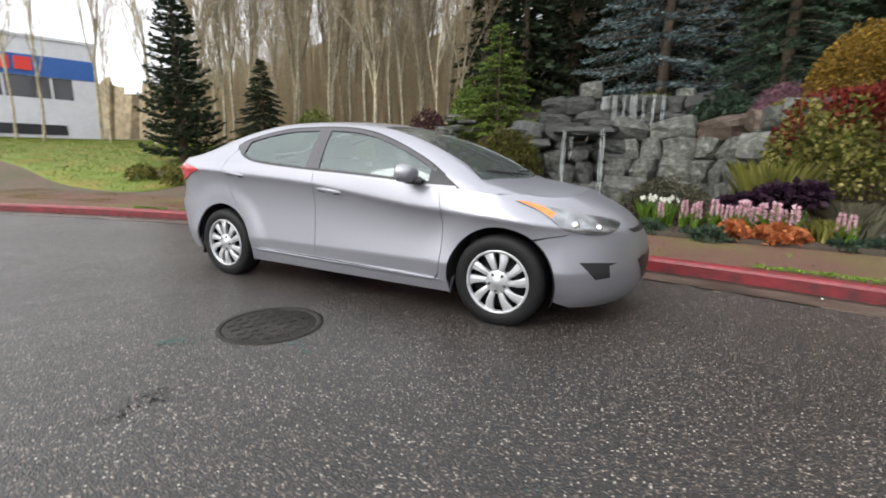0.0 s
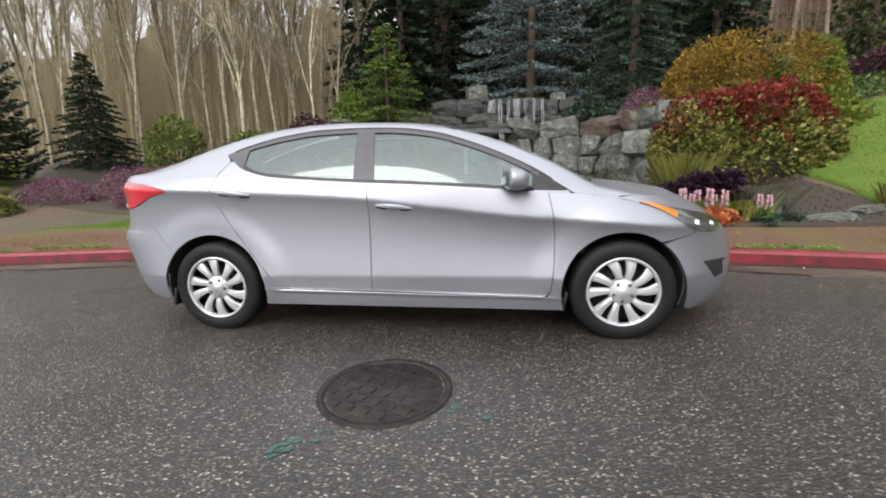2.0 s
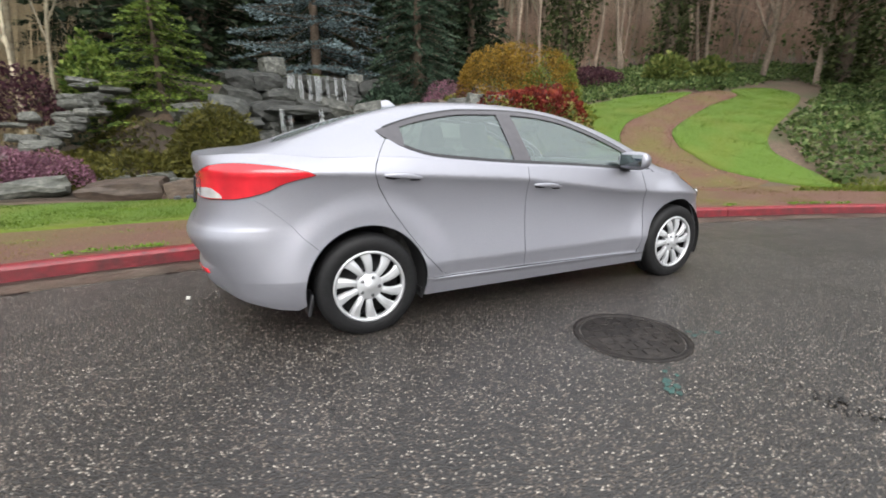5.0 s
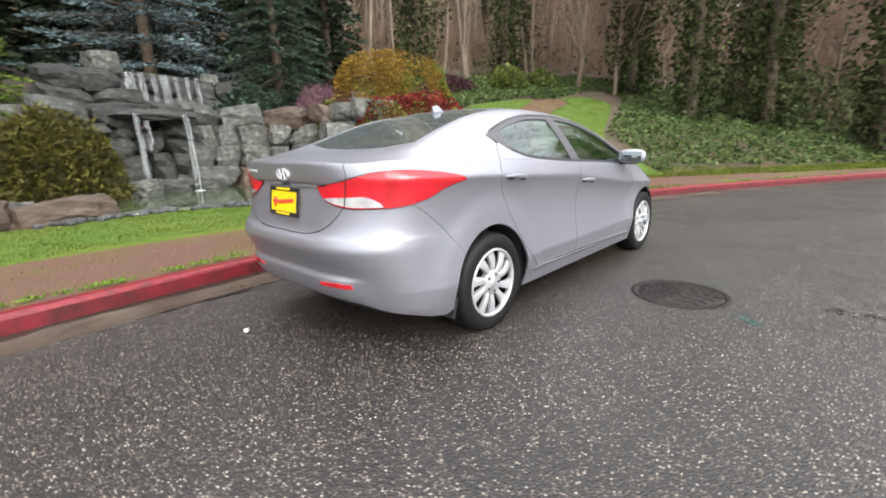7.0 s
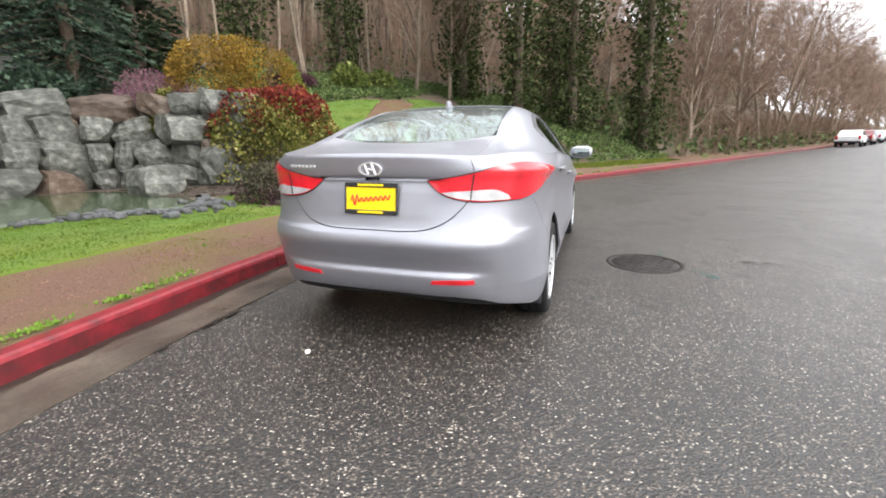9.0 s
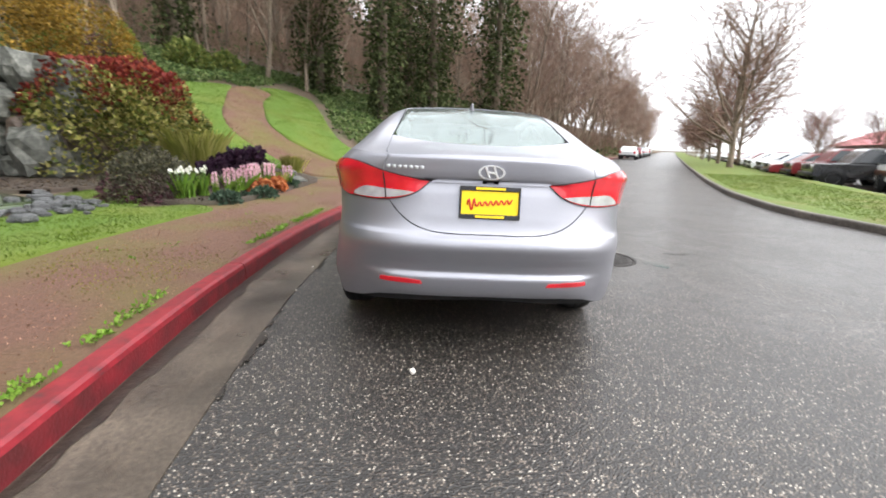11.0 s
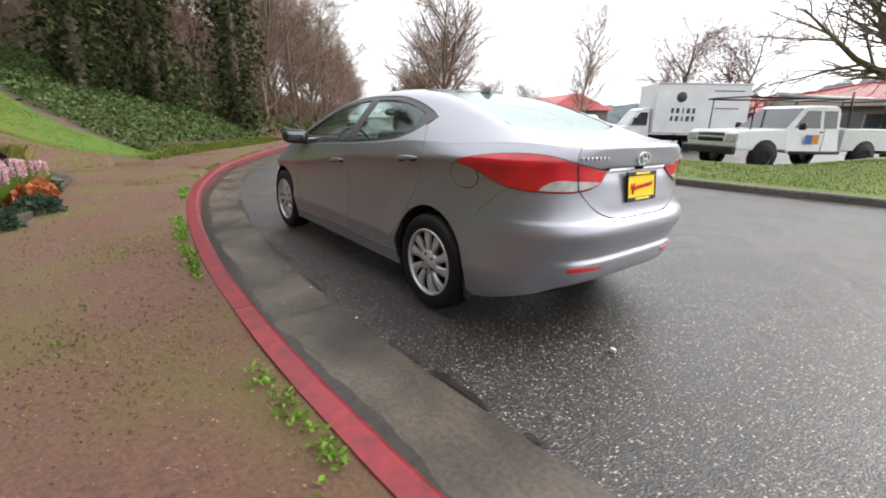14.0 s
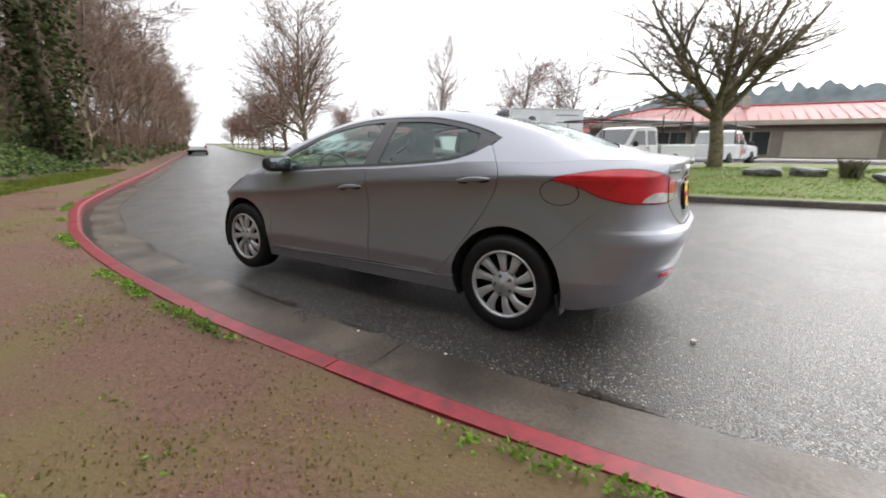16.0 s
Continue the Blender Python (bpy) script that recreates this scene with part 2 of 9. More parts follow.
M_ASPHALT = asphalt_material()
M_PAINT = paint_material()
M_KERB = red_kerb_material()
M_GLASS = glass_material("side_glass", (0.86, 0.95, 0.91), ior=1.7)
# right-hand copy of the side glass, its sky reflection built into ior and tint
M_SKYGLASS = glass_material("sky_reflecting_side_glass", (0.38, 0.45, 0.42), ior=2.5)
M_REARGLASS = glass_material("rear_glass", (0.50, 0.62, 0.59), 0.0, 0.06, ior=2.6)
M_CONCRETE = mat("gutter_concrete", (0.072, 0.057, 0.043), 0.38, var=0.35, scale=45, bump=0.3, bscale=160, big=0.62, bigscale=1.7, roughvar=0.14)
# road face of the kerb: darker red than the top, with blackish scuffs
M_KERBFACE = mat("darker_scuffed_kerb_face", (0.19, 0.015, 0.022), 0.4, tint=(0.06, 0.013, 0.014), scale=7, bump=0.3, bscale=60)
M_OLDKERB = mat("old_kerb_concrete", (0.10, 0.085, 0.075), 0.55, var=0.4, scale=20, bump=0.3, big=0.3)
M_GRASS = lawn_material("lawn", (0.045, 0.095, 0.004), (0.090, 0.152, 0.008), (0.100, 0.126, 0.010))
M_BANK = lawn_material("mossy_bank_grass", (0.075, 0.115, 0.012), (0.155, 0.205, 0.024), (0.20, 0.145, 0.030), 5)
M_PATH = lawn_material("gravel_path", (0.058, 0.028, 0.018), (0.165, 0.082, 0.052), (0.100, 0.083, 0.019), 46)
M_SOIL = lawn_material("garden_soil", (0.020, 0.014, 0.010), (0.066, 0.046, 0.032), (0.036, 0.031, 0.017), 26)
M_WOODFLOOR = lawn_material("leaf_litter", (0.045, 0.032, 0.02), (0.13, 0.085, 0.055), (0.05, 0.055, 0.02), 10)
M_MOSSGRASS = lawn_material("verge_grass", (0.066, 0.112, 0.009), (0.118, 0.168, 0.016), (0.130, 0.130, 0.022))
M_TYRE = mat("tyre_rubber", (0.009, 0.009, 0.0095), 0.6, spec=0.3, var=0.25, scale=40, bump=0.15, bscale=90)
M_RIM = mat("silver_wheel_cover", (0.50, 0.51, 0.52), 0.30, metal=0.45, var=0.05, scale=12, coat=0.4)
M_DARK = mat("dark_cavity", (0.012, 0.012, 0.013), 0.8)
M_BLACKTRIM = mat("satin_black_trim", (0.02, 0.02, 0.022), 0.38, var=0.2, scale=30)
M_GREYTRIM = mat("dark_grey_pillar_film", (0.07, 0.067, 0.074), 0.42, var=0.1, scale=30)
M_ALLOYNUT = mat("dull_steel_nut", (0.09, 0.092, 0.095), 0.35, metal=0.6, var=0.15, scale=30)
M_BADGE = mat("bright_badge_metal", (0.82, 0.83, 0.84), 0.28, metal=0.55)
M_CHROME = mat("chrome", (0.85, 0.86, 0.87), 0.2, metal=1.0)
M_MIRROR = mat("mirror_glass", (0.16, 0.18, 0.185), 0.03, metal=1.0)
M_REDLENS = mat("red_lamp_lens", (0.55, 0.012, 0.022), 0.2, var=0.25, scale=7, coat=0.8, spec=0.4, bump=0.06, bscale=25)
M_CLEARLENS = mat("clear_lamp_lens", (0.55, 0.55, 0.56), 0.12, metal=0.3, var=0.25, scale=14, coat=1.0)
M_HEADLENS = mat("headlamp_lens", (0.22, 0.23, 0.24), 0.16, metal=0.75, var=0.6, scale=9, coat=1.0)
M_AMBER = mat("amber_lens", (0.75, 0.20, 0.015), 0.15, var=0.15, scale=20, coat=1.0)
M_CABIN = mat("grey_cabin_cloth", (0.055, 0.053, 0.05), 0.85, var=0.2, scale=60, bump=0.2, bscale=200)
M_DASH = mat("black_dash_plastic", (0.03, 0.03, 0.032), 0.6, var=0.2, scale=30)
M_YELLOW = mat("yellow_plate", (0.85, 0.60, 0.01), 0.4, var=0.05, scale=20)
M_PLATERED = mat("plate_red_ink", (0.65, 0.03, 0.02), 0.5)
M_IRON = mat("cast_iron", (0.012, 0.0105, 0.010), 0.5, metal=0.0, spec=0.2, tint=(0.035, 0.03, 0.027), scale=14, bump=0.35, bscale=80, big=0.3, bigscale=4)

# ---------------------------------------------------------------- mesh tools


def mesh_from(name, verts, faces, material, smooth=False):
    me = bpy.data.meshes.new(name)
    me.from_pydata([tuple(v) for v in verts], [], faces)
    me.update()
    if material:
        me.materials.append(material)
    if smooth:
        me.polygons.foreach_set("use_smooth", [True] * len(me.polygons))
    return me


def obj(name, me, parent=None, label="", m=None):
    ob = new(name, me)
    if parent is not None:
        ob.parent = parent
    if m is not None:
        ob.matrix_basis = m
    if label:
        tagged(ob, label)
    return ob


def part(name, bm, material, parent, label="", smooth=True, m=None):
    me = bpy.data.meshes.new(name)
    bm.to_mesh(me)
    bm.free()
    if material:
        me.materials.append(material)
    if smooth:
        me.polygons.foreach_set("use_smooth", [True] * len(me.polygons))
    return obj(name, me, parent, label, m)


def box_bm(sx, sy, sz, bevel=0.0, seg=2, m=None):
    bm = bmesh.new()
    bmesh.ops.create_cube(bm, size=1.0, matrix=Matrix.Diagonal((sx, sy, sz, 1)))
    if bevel:
        bmesh.ops.bevel(bm, geom=bm.edges[:], offset=bevel, segments=seg, affect="EDGES", profile=0.6)
    if m is not None:
        bm.transform(m)
    return bm


def lathe_bm(profile, n=32, axis="Y", closed=False):
    """Turns (radius, along) pairs about an axis."""
    bm = bmesh.new()
    rings = []
    for r, a in profile:
        ring = []
        for i in range(n):
            t = 2 * math.pi * i / n
            c, s = r * math.cos(t), r * math.sin(t)
            p = {"Y": (c, a, s), "Z": (c, s, a), "X": (a, c, s)}[axis]
            ring.append(bm.verts.new(p))
        rings.append(ring)
    pairs = list(zip(rings, rings[1:])) + ([(rings[-1], rings[0])] if closed else [])
    for a, b in pairs:
        for i in range(n):
            bm.faces.new((a[i], a[(i + 1) % n], b[(i + 1) % n], b[i]))
    bmesh.ops.recalc_face_normals(bm, faces=bm.faces[:])
    return bm


def tube_bm(path, radius, n=8, cap=True):
    """A round bar along a path; radius is a number or one per point."""
    bm = bmesh.new()
    rings = []
    path = [Vector(p) for p in path]
    up = Vector((0, 0, 1))
    for i, p in enumerate(path):
        d = (path[min(i + 1, len(path) - 1)] - path[max(i - 1, 0)]).normalized()
        a = d.cross(up)
        if a.length < 1e-3:
            a = d.cross(Vector((1, 0, 0)))
        a.normalize()
        b = a.cross(d)
        r = radius[i] if isinstance(radius, (list, tuple)) else radius
        rings.append([bm.verts.new(p + r * (math.cos(2 * math.pi * k / n) * a + math.sin(2 * math.pi * k / n) * b)) for k in range(n)])
    for a, b in zip(rings, rings[1:]):
        for k in range(n):
            bm.faces.new((a[k], a[(k + 1) % n], b[(k + 1) % n], b[k]))
    if cap:
        bm.faces.new(rings[0])
        bm.faces.new(rings[-1])
    bmesh.ops.recalc_face_normals(bm, faces=bm.faces[:])
    return bm


class Curve1D:
    """A smooth curve through (x, value) pairs, monotone-safe cubic."""

    def __init__(self, pts):
        pts = sorted(pts)
        self.x = [p[0] for p in pts]
        self.y = [p[1] for p in pts]
        n = len(pts)
        d = [(self.y[i + 1] - self.y[i]) / (self.x[i + 1] - self.x[i]) for i in range(n - 1)]
        m = [d[0]] + [0.0] * (n - 2) + [d[-1]]
        for i in range(1, n - 1):
            if d[i - 1] * d[i] > 0:
                h0, h1 = self.x[i] - self.x[i - 1], self.x[i + 1] - self.x[i]
                w1, w2 = 2 * h1 + h0, h1 + 2 * h0
                m[i] = (w1 + w2) / (w1 / d[i - 1] + w2 / d[i])
        self.m = m

    def __call__(self, t):
        x, y, m = self.x, self.y, self.m
        if t <= x[0]:
            return y[0] + m[0] * (t - x[0])
        if t >= x[-1]:
            return y[-1] + m[-1] * (t - x[-1])
        lo, hi = 0, len(x) - 1
        while hi - lo > 1:
            mid = (lo + hi) // 2
            if x[mid] <= t:
                lo = mid
            else:
                hi = mid
        h = x[hi] - x[lo]
        u = (t - x[lo]) / h
        a, b = 2 * u ** 3 - 3 * u ** 2 + 1, u ** 3 - 2 * u ** 2 + u
        c, d = -2 * u ** 3 + 3 * u ** 2, u ** 3 - u ** 2
        return a * y[lo] + b * h * m[lo] + c * y[hi] + d * h * m[hi]


def smooth01(a, b, t):
    u = min(1.0, max(0.0, (t - a) / (b - a)))
    return u * u * (3 - 2 * u)
# ---------------------------------------------------------------- the lie of the land
KERB = Curve1D([(-160, -70), (-60, -22), (-30, -5.5), (-20, 0.3), (-14.5, 2.9), (-11.4, 4.1), (-9.3, 4.7), (-7.2, 5.12), (-5.2, 5.38), (-3.6, 5.44),
                (-2.3, 5.40), (-0.8, 5.26), (0.6, 5.04), (2.2, 4.68), (3.5, 4.25), (5.2, 3.6), (7.2, 2.5), (9.5, 1.1), (12.7, -0.9),
                (15.9, -2.85), (30.3, -11.4), (50, -23.2), (100, -53.2), (260, -149)])
FAR_KERB = Curve1D([(-160, -82), (-60, -32), (-30, -14.5), (-20, -8.6), (-14, -5.6), (-9, -4.2), (-5.5, -3.72), (-2, -3.42), (1.2, -3.42), (4.3, -4.35),
                    (7.5, -5.95), (15, -10.2), (27, -17.2), (55, -33.8), (100, -60.6), (260, -156.5)])
ROAD_Z = 0.02


BANK_Z = Curve1D([(1.0, 0.0), (2.2, 0.07), (3.3, 0.50), (4.7, 1.12), (6.2, 1.62), (7.8, 2.06), (9.5, 2.55), (11.3, 3.08), (20, 5.6), (40, 10.5), (150, 30)])


def kerb_slope(x):
    return (KERB(x + 0.05) - KERB(x - 0.05)) / 0.1


def kerb_dist(x, y):
    """Distance behind the garden kerb (negative on the road)."""
    s = kerb_slope(x)
    return (y - KERB(x)) / math.sqrt(1 + s * s)


def garden_z(x, y):
    """Height of the garden and the hill behind the red kerb."""
    d = kerb_dist(x, y)
    z = 0.13 + 0.02 * min(max(d, 0), 1.7)
    right = smooth01(2.0, 7.0, x)
    mid = smooth01(-8.0, -5.0, x) * (1 - right)
    left = 1 - smooth01(-8.0, -5.0, x)
    zr = BANK_Z(max(1.0, d))
    dm = max(0.0, y - 14.3)
    zm = 1.5 * smooth01(0, 1.2, dm) + 0.34 * min(dm, 6) + 0.25 * max(0, dm - 6)
    dl = max(0.0, d - 2.5)
    zl = (0.09 + 0.11 * smooth01(-11, -18, x)) * dl * smooth01(0, 3, dl)
    zl = 2.5 * (1 - math.exp(-zl / 2.5)) + 0.05 * max(0.0, y - 22)
    return z + right * zr + mid * zm + left * zl


def sheet(name, xs, ws, fn, material, label, smooth=True):
    verts = [fn(x, w) for x in xs for w in ws]
    n = len(ws)
    faces = [(i * n + j, (i + 1) * n + j, (i + 1) * n + j + 1, i * n + j + 1) for i in range(len(xs) - 1) for j in range(n - 1)]
    me = mesh_from(name, verts, faces, material, smooth)
    if me.polygons[0].normal.z < 0:
        me.flip_normals()
    ob = new(name, me)
    return tagged(ob, label, kind="structure")


def span(a, b, step):
    n = max(1, round((b - a) / step))
    return [a + (b - a) * i / n for i in range(n + 1)]


XS = span(-150, -40, 8)[:-1] + span(-40, -16, 1.5)[:-1] + span(-16, 16, 0.4)[:-1] + span(16, 50, 2)[:-1] + span(50, 250, 10)


def road_point(x, u):
    a, b = FAR_KERB(x) + 0.0, KERB(x) - 0.48
    y = a + (b - a) * u
    return (x, y, ROAD_Z * smooth01(0, 0.25, u) * smooth01(1.0, 0.75, u) if 0 < u < 1 else 0.0)


ground = sheet("ground", [-3000, -200, 300, 3000], [-3000, -200, 200, 3000], lambda x, y: (x, y, -0.35), M_WOODFLOOR, "dark soil base of the whole surroundings out to the horizon")
road = sheet("road", XS, [i / 24 for i in range(25)], road_point, M_ASPHALT, "wet dark asphalt road with pale exposed chippings")

EV = [0.0, 0.25, 0.5, 0.8, 1.1, 1.4] + span(1.7, 20, 0.35) + span(21, 40, 1.5) + span(45, 140, 10)


def garden_point(x, e):
    s = kerb_slope(x)
    y = KERB(x) + (0.125 + e) * math.sqrt(1 + min(s * s, 0.4))
    return (x, y, garden_z(x, y) - (0.012 if e == 0 else 0.0) + 0.012 * noise.noise(Vector((x * 1.3, y * 1.3, 0))))


garden_ground = sheet("garden_ground", XS, EV, garden_point, M_PATH, "reddish gravel and moss strip behind the kerb rising to the wooded hill")
garden_ground.data.materials.append(M_WOODFLOOR)
far_row = sum(1 for e in EV if e < 2.0)
for i, f in enumerate(garden_ground.data.polygons):
    if i % (len(EV) - 1) >= far_row:
        f.material_index = 1


def verge_rise(x, y):
    d = FAR_KERB(x) - y
    return 0.13 + (0.02 + 0.30 * smooth01(-1.5, -4.5, x)) * smooth01(1.0, 4.5, d)


def verge_width(x):
    return 5.0 + 5.0 * smooth01(-2.0, -5.0, x)


def verge_point(x, u):
    y = FAR_KERB(x) - 0.16 - u * verge_width(x)
    return (x, y, verge_rise(x, y) - (0.012 if u == 0 else 0) - (0.5 if u == 1 else 0) + 0.02 * noise.noise(Vector((x * 0.7, y * 0.7, 5))))


verge = sheet("grass_verge", XS, [0, 0.08, 0.18, 0.3, 0.45, 0.6, 0.75, 0.9, 0.97, 1.0], verge_point, M_MOSSGRASS, "mossy grass verge across the road")


def lot_point(x, e):
    y = FAR_KERB(x) - 2.5 - e
    return (x, y, -0.3 if e == 0 else -0.2 if e == 1.0 else -0.14)


car_park = sheet("car_park", XS, [0, 1.0, 2, 5, 10, 20, 40, 80, 150], lot_point, M_ASPHALT, "wet asphalt car park beyond the verge")


def kerb_run(name, curve, side, x0, x1, material, label, seg=3.05, height=0.13):
    """A kerb laid in cast lengths with narrow joints."""
    root = tagged(new(name), label, kind="structure")
    prof = [(-0.01, -0.2), (0.006, height - 0.035), (0.016, height - 0.012), (0.036, height), (0.135, height), (0.14, -0.2)]
    x = x0
    while x < x1:
        s = (curve(x + 0.05) - curve(x - 0.05)) / 0.1
        step = seg / math.sqrt(1 + s * s)
        xe = min(x1, x + step)
        n = 6
        verts, faces = [], []
        for i in range(n + 1):
            t = x + 0.004 + (xe - x - 0.008) * i / n
            sl = (curve(t + 0.05) - curve(t - 0.05)) / 0.1
            nn = Vector((-sl, 1)).normalized() * side
            for o, z in prof:
                verts.append((t + nn.x * o, curve(t) + nn.y * o, z + 0.004 * noise.noise(Vector((t * 2, o * 20, z * 9)))))
        k = len(prof)
        for i in range(n):
            for j in range(k - 1):
                faces.append((i * k + j, (i + 1) * k + j, (i + 1) * k + j + 1, i * k + j + 1))
        faces += [tuple(range(k)), tuple(range(n * k, n * k + k))[::-1]]
        me = mesh_from("kerb_stone", verts, faces, material)
        # the road-facing strip takes the darker red
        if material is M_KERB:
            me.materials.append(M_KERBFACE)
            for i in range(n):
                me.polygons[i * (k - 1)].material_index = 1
        bm = bmesh.new()
        bm.from_mesh(me)
        bmesh.ops.recalc_face_normals(bm, faces=bm.faces[:])
        bm.to_mesh(me)
        bm.free()
        obj("kerb_stone", me, root)
        x = xe
    return root


def gutter_run(x0, x1, seg=3.05):
    root = tagged(new("gutter"), "damp concrete gutter pan along the red kerb", kind="structure")
    x = x0
    while x < x1:
        step = seg / math.sqrt(1 + kerb_slope(x) ** 2)
        xe = min(x1, x + step)
        n, verts, faces = 6, [], []
        offs = [(0.02, -0.012), (-0.25, -0.006), (-0.495, 0.006), (-0.50, -0.12)]
        for i in range(n + 1):
            t = x + 0.003 + (xe - x - 0.006) * i / n
            nn = Vector((-kerb_slope(t), 1)).normalized()
            for o, z in offs:
                verts.append((t + nn.x * o, KERB(t) + nn.y * o, z))
        k = len(offs)
        for i in range(n):
            for j in range(k - 1):
                faces.append((i * k + j, i * k + j + 1, (i + 1) * k + j + 1, (i + 1) * k + j))
        me = mesh_from("gutter_slab", verts, faces, M_CONCRETE)
        if me.polygons[0].normal.z < 0:
            me.flip_normals()
        obj("gutter_slab", me, root)
        x = xe


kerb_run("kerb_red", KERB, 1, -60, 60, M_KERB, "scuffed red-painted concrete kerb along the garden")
kerb_run("kerb_far", FAR_KERB, -1, -60, 70, M_OLDKERB, "dark weathered concrete kerb along the grass verge", seg=6.0)
gutter_run(-60, 60)

# wet dirt gathered at the foot of the red kerb
M_DIRT = mat("wet_gutter_dirt", (0.028, 0.021, 0.016), 0.36, var=0.5, scale=25, bump=0.3, bscale=60, big=0.3)
dirt_v, dirt_f = [], []
for i, x in enumerate(span(-14, 12, 0.08)):
    nn = Vector((-kerb_slope(x), 1)).normalized()
    w = 0.085 + 0.05 * noise.noise(Vector((x * 0.9, 3, 0))) + 0.05 * noise.noise(Vector((x * 4.5, 9, 0)))
    for o in (-0.011, -0.02 - max(0.02, w)):
        dirt_v.append((x + nn.x * o, KERB(x) + nn.y * o, -0.0115 + 0.022 * -o + 0.0035))
    if i:
        dirt_f.append((2 * i - 2, 2 * i - 1, 2 * i + 1, 2 * i))
dirt = mesh_from("gutter_dirt", dirt_v, dirt_f, M_DIRT)
if dirt.polygons[0].normal.z < 0:
    dirt.flip_normals()
seam_v, seam_f = [], []
for x in span(-12, 12, 0.05):
    w = 0.055 * noise.noise(Vector((x * 1.1, 21, 0))) + 0.05 * noise.noise(Vector((x * 5.5, 27, 0)))
    if w > 0.006:
        nn = Vector((-kerb_slope(x), 1)).normalized()
        tt = Vector((nn.y, -nn.x))
        k = len(seam_v)
        for dx in (-0.026, 0.026):
            for o in (-0.498, -0.502 - w * 1.6):
                seam_v.append((x + nn.x * o + tt.x * dx, KERB(x) + nn.y * o + tt.y * dx, 0.0125))
        seam_f.append((k, k + 1, k + 3, k + 2))
seam = mesh_from("seam_dirt", seam_v, seam_f, M_DIRT)
if seam.polygons[0].normal.z < 0:
    seam.flip_normals()
tagged(new("seam_dirt", seam), "dark wet crumbled edge of the asphalt along the gutter", "dirt", kind="stuff")
tagged(new("gutter_dirt", dirt), "dark wet dirt along the foot of the red kerb", "dirt", kind="stuff")
# ---------------------------------------------------------------- the silver saloon: body surfaces
# car space: +x ahead, +y to its own left, z up, origin on the road under the middle of the wheelbase
XR, XF, TURN_LEN = -1.42, 1.25, 0.95
WHEEL_X, WHEEL_Z, ARCH_R = 1.35, 0.3175, 0.372
REAR_X = Curve1D([(0.14, -2.02), (0.22, -2.09), (0.30, -2.165), (0.38, -2.232), (0.435, -2.252), (0.462, -2.257), (0.478, -2.252), (0.492, -2.242), (0.53, -2.254), (0.59, -2.286), (0.645, -2.306), (0.680, -2.297), (0.70, -2.272), (0.72, -2.255),
                  (0.80, -2.234), (0.90, -2.213), (0.967, -2.198), (0.979, -2.214), (0.99, -2.219), (1.04, -2.227), (1.078, -2.230), (1.12, -2.200)])
REAR_SIDE_X = Curve1D([(0.14, -2.02), (0.22, -2.10), (0.30, -2.165), (0.40, -2.200), (0.50, -2.244), (0.59, -2.287), (0.645, -2.305), (0.69, -2.290), (0.72, -2.262), (0.80, -2.236), (0.90, -2.220), (0.97, -2.216), (1.03, -2.224), (1.075, -2.228), (1.12, -2.200)])
FRONT_X = Curve1D([(0.12, 2.06), (0.17, 2.14), (0.23, 2.195), (0.32, 2.225), (0.42, 2.235), (0.52, 2.225), (0.60, 2.195), (0.66, 2.155), (0.72, 2.10), (0.78, 2.02), (0.84, 1.90)])
CREASE_Z = Curve1D([(-2.3, 1.0), (-1.9, 1.0), (-1.55, 0.992), (-1.3, 0.977), (-1.0, 0.958), (-0.2, 0.903), (0.06, 0.872), (0.4, 0.825), (0.75, 0.785), (1.1, 0.76), (1.6, 0.72), (2.2, 0.66)])
BELT_Z = Curve1D([(-2.3, 1.062), (-2.1, 1.066), (-1.9, 1.068), (-1.6, 1.072), (-1.3, 1.075), (-1.06, 1.070), (-0.94, 1.058), (-0.65, 1.031), (-0.29, 1.005), (0.06, 0.987), (0.41, 0.963),
                  (0.72, 0.940), (1.04, 0.925), (1.25, 0.900), (1.5, 0.855), (1.75, 0.790), (1.95, 0.725), (2.1, 0.67), (2.25, 0.61)])
BELT_Y = Curve1D([(-2.3, 0.802), (-1.9, 0.816), (-1.5, 0.832), (-1.0, 0.853), (-0.4, 0.862), (0.2, 0.862), (0.8, 0.850), (1.1, 0.828), (1.5, 0.79), (1.9, 0.745), (2.25, 0.70)])
RAIL_Z = Curve1D([(-2.4, 1.05), (-2.12, 1.088), (-1.9, 1.132), (-1.71, 1.188), (-1.48, 1.268), (-1.275, 1.328), (-1.076, 1.372), (-0.88, 1.398), (-0.69, 1.408), (-0.5, 1.409), (-0.3, 1.403), (0.05, 1.380),
                  (0.27, 1.350), (0.42, 1.316), (0.6, 1.262), (0.785, 1.190), (0.97, 1.102), (1.1, 1.025), (1.2, 0.972), (1.35, 0.935), (1.6, 0.875), (1.8, 0.820), (1.96, 0.755), (2.1, 0.69), (2.25, 0.60)])
RAIL_Y = Curve1D([(-2.4, 0.60), (-1.9, 0.60), (-1.6, 0.592), (-1.2, 0.572), (-0.7, 0.560), (-0.2, 0.562), (0.3, 0.580), (0.7, 0.625), (1.0, 0.672), (1.2, 0.69), (1.5, 0.66), (1.8, 0.60), (2.25, 0.50)])
